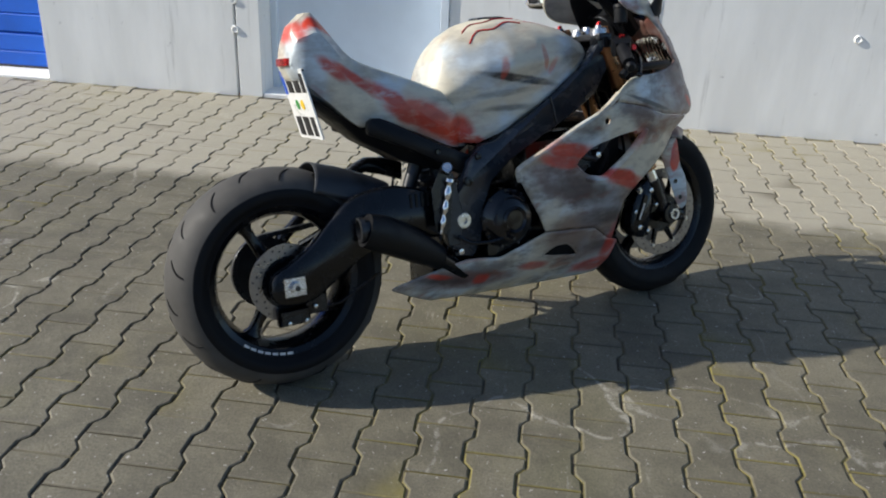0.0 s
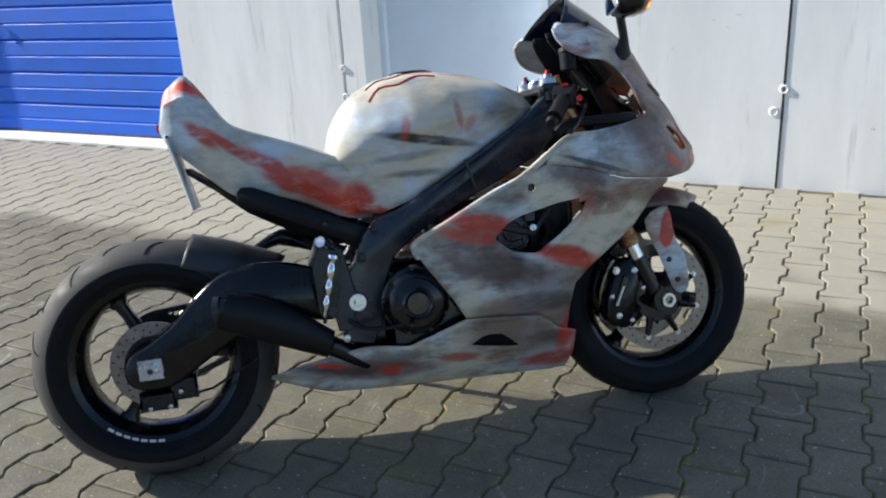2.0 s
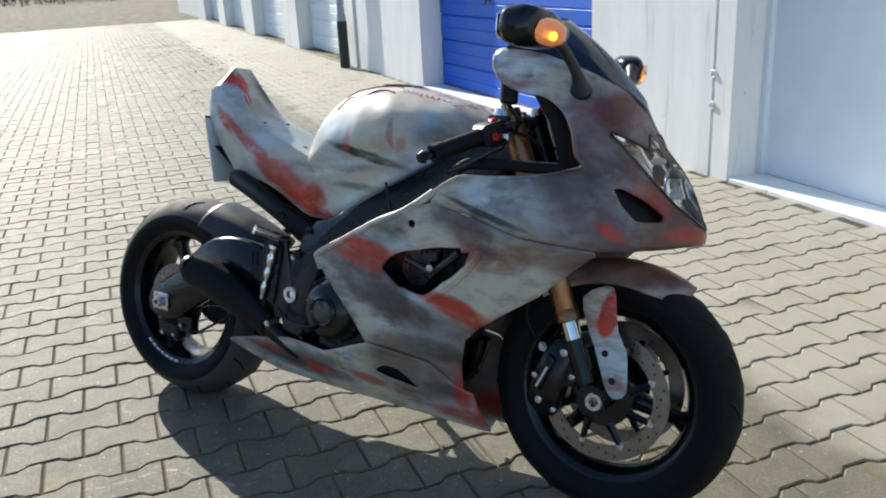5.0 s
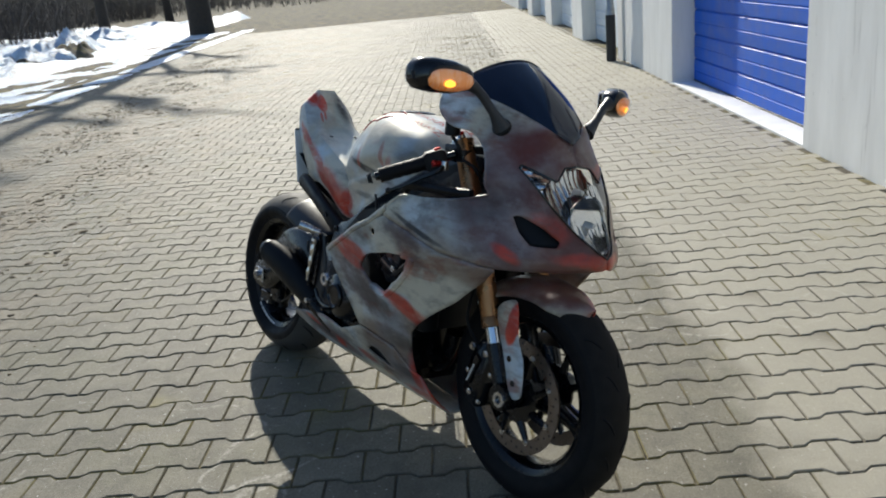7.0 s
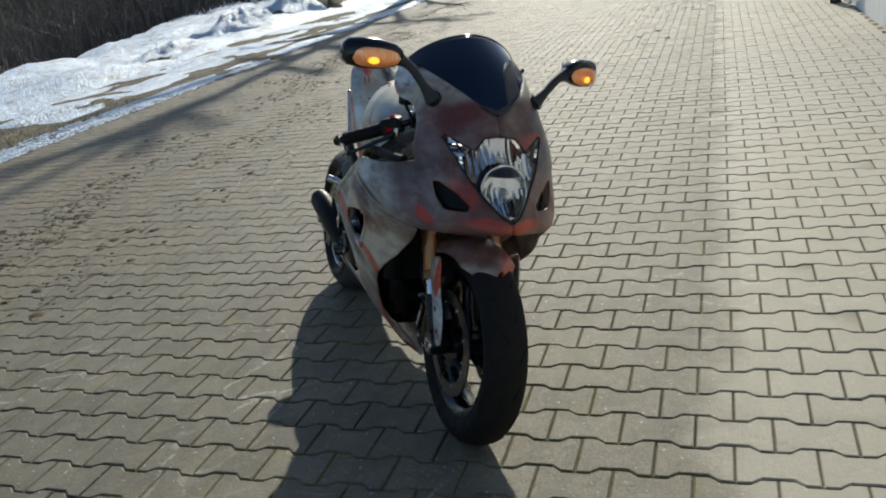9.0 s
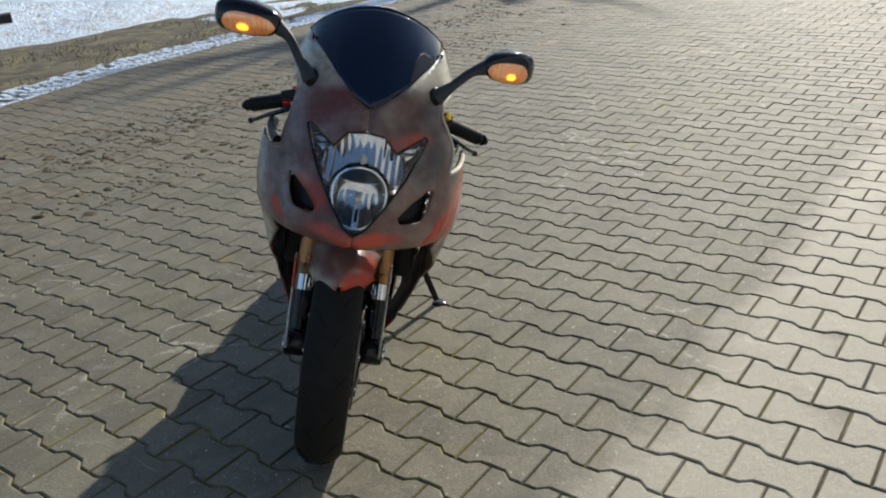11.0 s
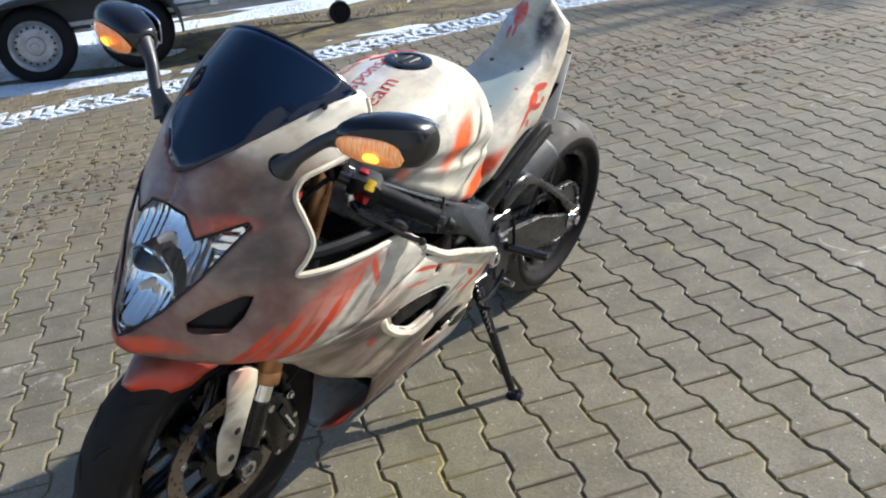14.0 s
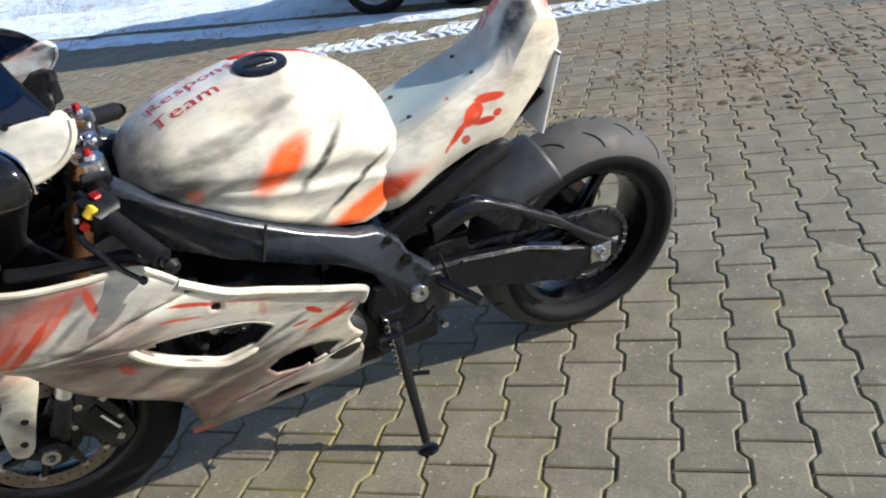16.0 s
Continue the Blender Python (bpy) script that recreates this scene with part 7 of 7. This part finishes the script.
# ---- cockpit ----
solid("top_clamp", join(flat([(1.085, -0.135), (1.135, -0.135), (1.165, -0.04), (1.165, 0.04), (1.135, 0.135), (1.085, 0.135), (1.095, 0.03), (1.095, -0.03)], 0.908, 0.930, 0.004)), GREYMETAL, bike, "dark alloy top clamp")
for s in (-1, 1):
    solid("fork_cap", moved(lathe([(0, 0.02), (0.012, 0.02), (0.014, 0.012), (0.026, 0.010), (0.028, -0.012)], 18), pose(1.112, s * 0.103, 0.936, 90, 0, 0)), STEEL, bike)
    solid("fork_adjuster", moved(lathe([(0, 0.012), (0.006, 0.011), (0.009, 0)], 10), pose(1.112, s * 0.103, 0.955, 90, 0, 0)), REDALU, bike, "red anodised adjuster")
    gi, go = Vector((1.150, s * 0.150, 0.905)), Vector((1.036, s * 0.335, 0.825))
    bar = solid("handlebar", tube([tuple(gi), tuple(gi.lerp(go, 0.96))], 0.011, 12), BLACK, bike, "clip-on handlebar with a black rubber grip")
    solid("bar_clamp", tube([(1.122, s * 0.103, 0.885), (1.122, s * 0.103, 0.918)], 0.038, 18), BLACK, bar)
    d = (go - gi).normalized()
    rg = [(gi + d * (0.085 + 0.0125 * k)) for k in range(11)]
    solid("grip", tube([tuple(p) for p in rg], [0.0190 if k % 2 else 0.0205 for k in range(11)], 14), RUBBER, bar)
    solid("bar_end", tube([tuple(go), tuple(go + d * 0.012)], [0.016, 0.011], 12), PLASTIC, bar)
    sw = solid("switch_box", moved(block((-0.028, -0.032, -0.026), (0.028, 0.030, 0.026), 0.010), Matrix.Translation(gi + d * 0.055) @ d.to_track_quat("Y", "Z").to_matrix().to_4x4()), PLASTIC, bar)
    if s > 0:
        solid("switch", moved(block((-0.012, -0.010, 0.022), (0.010, 0.010, 0.038), 0.003), Matrix.Translation(gi + d * 0.062) @ d.to_track_quat("Y", "Z").to_matrix().to_4x4() @ pose(0, 0, 0, 0, 50, 0)), YELLOW, bar, "yellow switch")
    solid("switch_button", moved(block((-0.012, -0.012, 0.022), (0.004, 0.006, 0.032), 0.003), Matrix.Translation(gi + d * 0.045) @ d.to_track_quat("Y", "Z").to_matrix().to_4x4()), REDALU, bar, "red button")
    lp = [gi + d * 0.05 + Vector((0.035, 0, -0.012)), gi + d * 0.085 + Vector((0.058, 0, -0.016)), gi + d * 0.13 + Vector((0.060, 0, -0.020)), gi + d * 0.175 + Vector((0.052, 0, -0.030)), gi + d * 0.205 + Vector((0.040, 0, -0.036))]
    lv = solid("lever", tube([tuple(p) for p in smooth_line(lp, 4)], [0.008 - 0.0002 * k for k in range(17)], 8), BLACK, bar, "black lever with a ball end")
    solid("lever_ball", moved(lathe([(0, 0.009), (0.006, 0.007), (0.009, 0), (0.006, -0.007), (0, -0.009)], 12), Matrix.Translation(lp[-1])), BLACK, bar)
    solid("lever_pivot", moved(lathe([(0, 0.012), (0.010, 0.012), (0.012, 0.0), (0.010, -0.012), (0, -0.012)], 12), Matrix.Translation(lp[0]) @ pose(0, 0, 0, 90, 0, 0)), STEEL, bar)
    solid("lever_adjuster", moved(lathe([(0, 0.01), (0.009, 0.01), (0.009, -0.01), (0, -0.01)], 10), Matrix.Translation(lp[0] + Vector((-0.008, s * 0.022, 0.004)))), REDALU, bar, "red anodised adjuster")
solid("brake_reservoir", moved(lathe([(0, 0.030), (0.022, 0.030), (0.024, 0.020), (0.021, 0.018), (0.021, -0.026), (0.016, -0.030), (0, -0.030)], 22), pose(1.150, -0.165, 0.985, 90, 0, 0)), PLASTIC, bike, "round brake fluid reservoir")
solid("ignition_lock", moved(lathe([(0, 0.016), (0.018, 0.016), (0.021, 0.010), (0.021, -0.02)], 20), pose(1.150, 0, 0.938, 90, 0, 0)), STEEL, bike, "steel ignition lock")
dash = solid("instrument_cluster", moved(block((-0.020, -0.110, -0.045), (0.020, 0.110, 0.050), 0.014), pose(1.262, 0, 0.962, 0, -38, 0)), PLASTIC, bike, "black instrument cluster")
solid("dial", moved(lathe([(0, -0.0215), (0.045, -0.0215), (0.048, -0.026), (0.050, -0.018)], 30), pose(1.262, 0.02, 0.962, 0, -38, 0) @ pose(0, 0, 0, 0, 0, -90)), GREYMETAL, dash)
solid("display", moved(block((-0.0235, -0.095, -0.025), (-0.0202, -0.040, 0.030), 0.001), pose(1.262, 0, 0.962, 0, -38, 0)), GLOSSBLACK, dash)
solid("stem_nut", moved(lathe([(0, 0.012), (0.010, 0.012), (0.012, 0.008), (0.021, 0.007), (0.024, 0.0), (0.024, -0.01)], 12), pose(1.108, 0, 0.934, 90, 0, 0)), STEEL, bike, "bright steel steering nut")
solid("steering_stem", tube([(1.14, 0, 0.93), (1.235, 0, 0.69)], 0.032, 14), BLACK, bike)
for s in (-1, 1):
    solid("air_duct", tube([tuple(p) for p in smooth_line([(1.40, s * 0.08, 0.725), (1.30, s * 0.055, 0.75), (1.18, s * 0.05, 0.77), (1.06, s * 0.05, 0.80)], 4)], 0.032, 12), PLASTIC, bike)
solid("cable_loom", join(*[tube([tuple(p) for p in smooth_line(q, 5)], 0.005, 6) for q in (
    [(1.13, 0.13, 0.90), (1.20, 0.11, 0.86), (1.22, 0.08, 0.80), (1.15, 0.05, 0.76)], [(1.13, -0.13, 0.90), (1.21, -0.12, 0.87), (1.20, -0.07, 0.80), (1.12, -0.04, 0.77)],
    [(1.15, -0.165, 0.955), (1.17, -0.15, 0.92), (1.16, -0.14, 0.89)], [(1.26, 0.05, 0.92), (1.22, 0.04, 0.88), (1.17, 0.02, 0.84)])]), PLASTIC, bike)

# ---- mirrors with indicators ----
for s in (-1, 1):
    foot = Vector(body(s, 0.004)(*from_side(1.312, 0.990))) + Vector((0, 0.016, 0))
    inner, outer = (Vector((1.275, -0.225, 1.102)), Vector((1.250, -0.388, 1.106))) if s < 0 else (Vector((1.280, 0.278, 1.083)), Vector((1.212, 0.410, 1.078)))
    rings = []
    for k, (t, ry, rz) in enumerate(((0.0, 0.012, 0.016), (0.04, 0.020, 0.022), (0.14, 0.030, 0.032), (0.40, 0.038, 0.041), (0.70, 0.038, 0.042), (0.90, 0.030, 0.036), (0.98, 0.018, 0.022), (1.0, 0.006, 0.010))):
        c = inner.lerp(outer, t)
        rings.append([(c.x + ry * math.copysign(abs(math.cos(a)) ** 0.8, math.cos(a)) + (0.008 if math.cos(a) > 0 else -0.006), c.y, c.z + rz * math.copysign(abs(math.sin(a)) ** 0.85, math.sin(a))) for a in [2 * math.pi * q / 24 for q in range(24)]])
    mi = solid("mirror", loft(rings), GLOSSBLACK, bike, "black mirror with a built-in amber indicator", sharp=50)
    solid("mirror_arm", tube([tuple(p) for p in smooth_line([tuple(foot), tuple(foot.lerp(inner, 0.30) + Vector((0.006, s * 0.004, 0.006))), tuple(foot.lerp(inner, 0.75) + Vector((0.004, 0, 0.002))), tuple(inner + Vector((0, s * 0.025, 0)))], 5)], [0.024, 0.022, 0.019, 0.016, 0.014] + [0.012] * 6 + [0.014, 0.017, 0.021, 0.024, 0.026], 12), HUGGER, mi)
    solid("arm_foot", moved(lathe([(0, 0.012), (0.016, 0.010), (0.024, 0.0), (0.026, -0.006)], 18), Matrix.Translation(foot) @ pose(0, 0, 0, 0, 0, -40 if s > 0 else -140)), PLASTIC, mi)
    sizes = ((0.0, 0.012, 0.016), (0.04, 0.020, 0.022), (0.14, 0.030, 0.032), (0.40, 0.038, 0.041), (0.70, 0.038, 0.042), (0.90, 0.030, 0.036), (1.0, 0.006, 0.010))

    def on_housing(t, a):
        c = inner.lerp(outer, t)
        ry, rz = lerp(t, [(q[0], q[1]) for q in sizes]), lerp(t, [(q[0], q[2]) for q in sizes])
        return (c.x + (ry + 0.003) * max(math.cos(a), 0) ** 0.8 + 0.008, c.y, c.z + rz * math.copysign(abs(math.sin(a)) ** 0.85, math.sin(a)))

    def patch(u0, du, mid, half, power, lift):
        return skin(lambda u, w_: tuple(Vector(on_housing(u0 + du * u, radians(mid + half * w_ * (1 - abs(2 * u - 1) ** power) ** 0.5))) + Vector((lift, 0, 0))), np.linspace(0.0, 1.0, 19), np.linspace(-1, 1, 11))

    solid("indicator", patch(0.06, 0.80, -18, 38, 3.5, 0.0005), GLOW, mi, "lit amber indicator bowl", thick=0.001)
    solid("indicator_bulb", patch(0.44, 0.18, -22, 13, 2.2, 0.0035), AMBER, mi, "glowing amber bulb behind the lens", thick=0.001)
    cover_ob = solid("indicator_lens", patch(0.06, 0.80, -18, 38, 3.5, 0.0075), CLEAR, mi, "clear indicator lens")
    cover_ob.visible_shadow = False
    solid("mirror_glass", skin(lambda u, w_: (inner.lerp(outer, 0.10 + 0.80 * u).x - 0.040 - 0.004 * (1 - (2 * u - 1) ** 2), inner.lerp(outer, 0.10 + 0.80 * u).y, (inner.z + outer.z) / 2 + (w_ - 0.5) * 0.064 * (1 - 0.35 * abs(2 * u - 1) ** 3)), np.linspace(0, 1, 9), np.linspace(0, 1, 7)), MIRROR, mi, "mirror glass", thick=0.002)

# ---- the front bodywork stands a little askew on its brackets ----
NOSE_PARTS = ("upper_cowl", "intake_duct", "side_fairing", "opening_lip", "fairing_edge", "cockpit_edge", "window_ledge", "fairing_fold", "windscreen", "screen_edge", "screen_bolt", "headlight", "inner_cowl", "instrument_cluster", "air_duct")
for ob in list(bike.children):
    if ob.name.split(".")[0] in NOSE_PARTS:
        for o in (ob, *ob.children_recursive):
            for v in o.data.vertices:
                k = min(max((v.co.x - 1.0) / 0.38, 0.0), 1.0)
                v.co.y += 0.0175 * k * k * (3 - 2 * k)

# ---- side stand ----
st = Vector((0.605, 0.165, 0.360))
sf_ = Vector((0.613, 0.326, 0.082))
stand = solid("side_stand", tube([tuple(p) for p in (st, st.lerp(sf_, 0.25), st.lerp(sf_, 0.6), st.lerp(sf_, 0.97))], [0.017, 0.014, 0.012, 0.011], 12), BLACK, bike, "black side stand resting on the pavers")
solid("stand_foot", moved(lathe([(0, 0.004), (0.020, 0.004), (0.026, 0.0), (0.026, -0.010), (0, -0.012)], 18), Matrix.Translation(sf_ + Vector((0, 0.008, -0.004))) @ pose(0, 0, 0, 90 + 13, 0, 0)), BLACK, stand)
solid("stand_bracket", block((0.570, 0.12, 0.335), (0.64, 0.175, 0.40), 0.008), BLACK, stand)
solid("stand_spring", tube([tuple((st + Vector((0.02, 0.01, 0.02))).lerp(sf_ + Vector((0.02, 0.0, 0.02)), 0.45 * k / 60) + Vector((0.006 * math.cos(k), 0, 0.006 * math.sin(k)))) for k in range(60)], 0.0016, 5), STEEL, stand)
solid("stand_peg", tube([tuple(st.lerp(sf_, 0.42)), tuple(st.lerp(sf_, 0.42) + Vector((-0.05, 0.02, 0.0)))], 0.006, 8), BLACK, stand)


# ---- interlocking double-T pavers, laid with their waved joints across the yard ----
PX, PY, JOINT = 0.1425, 0.208, 0.0054
X0, Y0 = -0.0845, 0.486


def paver_outline():
    e, w, h = 0.0815 - JOINT / 2, 0.0600 - JOINT / 2, PY / 2 - JOINT / 2
    half = [(e, h), (e, h * 0.62), (w, h * 0.36), (w, -h * 0.36), (e, -h * 0.62), (e, -h)]
    return half + [(-a, b) for a, b in reversed(half)]


OUT = paver_outline()
SMALL = [(p.x, p.y) for p in inset(OUT, 0.0052)]


def paver(z=0.0, tx=0.0, ty=0.0):
    n = len(OUT)
    v = [(a, b, -0.05) for a, b in OUT] + [(a, b, z - 0.0034 + tx * a + ty * b) for a, b in OUT] + [(a, b, z + tx * a + ty * b) for a, b in SMALL]
    f = [(i, (i + 1) % n, n + (i + 1) % n, n + i) for i in range(n)] + [(n + i, n + (i + 1) % n, 2 * n + (i + 1) % n, 2 * n + i) for i in range(n)]
    return v, f + [tuple(range(2 * n, 3 * n))]


def laid(x, y):
    return y < WY + 0.02 and y > yard_edge(x) + 0.25 and -26 < x < 12.5


kinds = []
rng = random.Random(21)
for k in range(6):
    me_ob = solid("paver", paver(rng.uniform(-0.002, 0.001), rng.uniform(-0.012, 0.012), rng.uniform(-0.010, 0.010)), PAVER, None, sharp=12)
    me = me_ob.data
    bpy.data.objects.remove(me_ob)
    kinds.append(me)
paving = new("paving")
paving.empty_display_size = 0.1
tagged(paving, "grey interlocking concrete block paving, slightly worn", "paving", kind="structure")
far_v, far_f, near = [], [], 0
for c in range(-185, 89):
    x = X0 + c * PX
    for r_ in range(-52, 16):
        y = Y0 + (r_ + 0.5 + (0.5 if c % 2 else 0.0)) * PY
        if not laid(x, y):
            continue
        turn = math.pi if rng.random() < 0.5 else 0.0
        if 0.55 < x < 2.35 and -0.85 < y < 1.15 and near < 140 or -0.95 < x < 0.55 and 0.35 < y < 1.75 and near < 300:
            ob = new("paver", kinds[rng.randrange(6)])
            ob.parent = paving
            ob.location, ob.rotation_euler = (x, y, 0), (0, 0, turn)
            near += 1
        else:
            v, f = paver(rng.uniform(-0.002, 0.001), rng.uniform(-0.012, 0.012), rng.uniform(-0.010, 0.010))
            k = len(far_v)
            far_v += [(a + x, b + y, d) for a, b, d in v]
            far_f += [tuple(i + k for i in q) for q in f]
me = bpy.data.meshes.new("paver_field")
me.from_pydata(far_v, [], far_f)
me.shade_flat()
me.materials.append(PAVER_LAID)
field = new("paver_field", me)
field.parent = paving
tagged(field, "grey interlocking concrete pavers", kind="stuff")
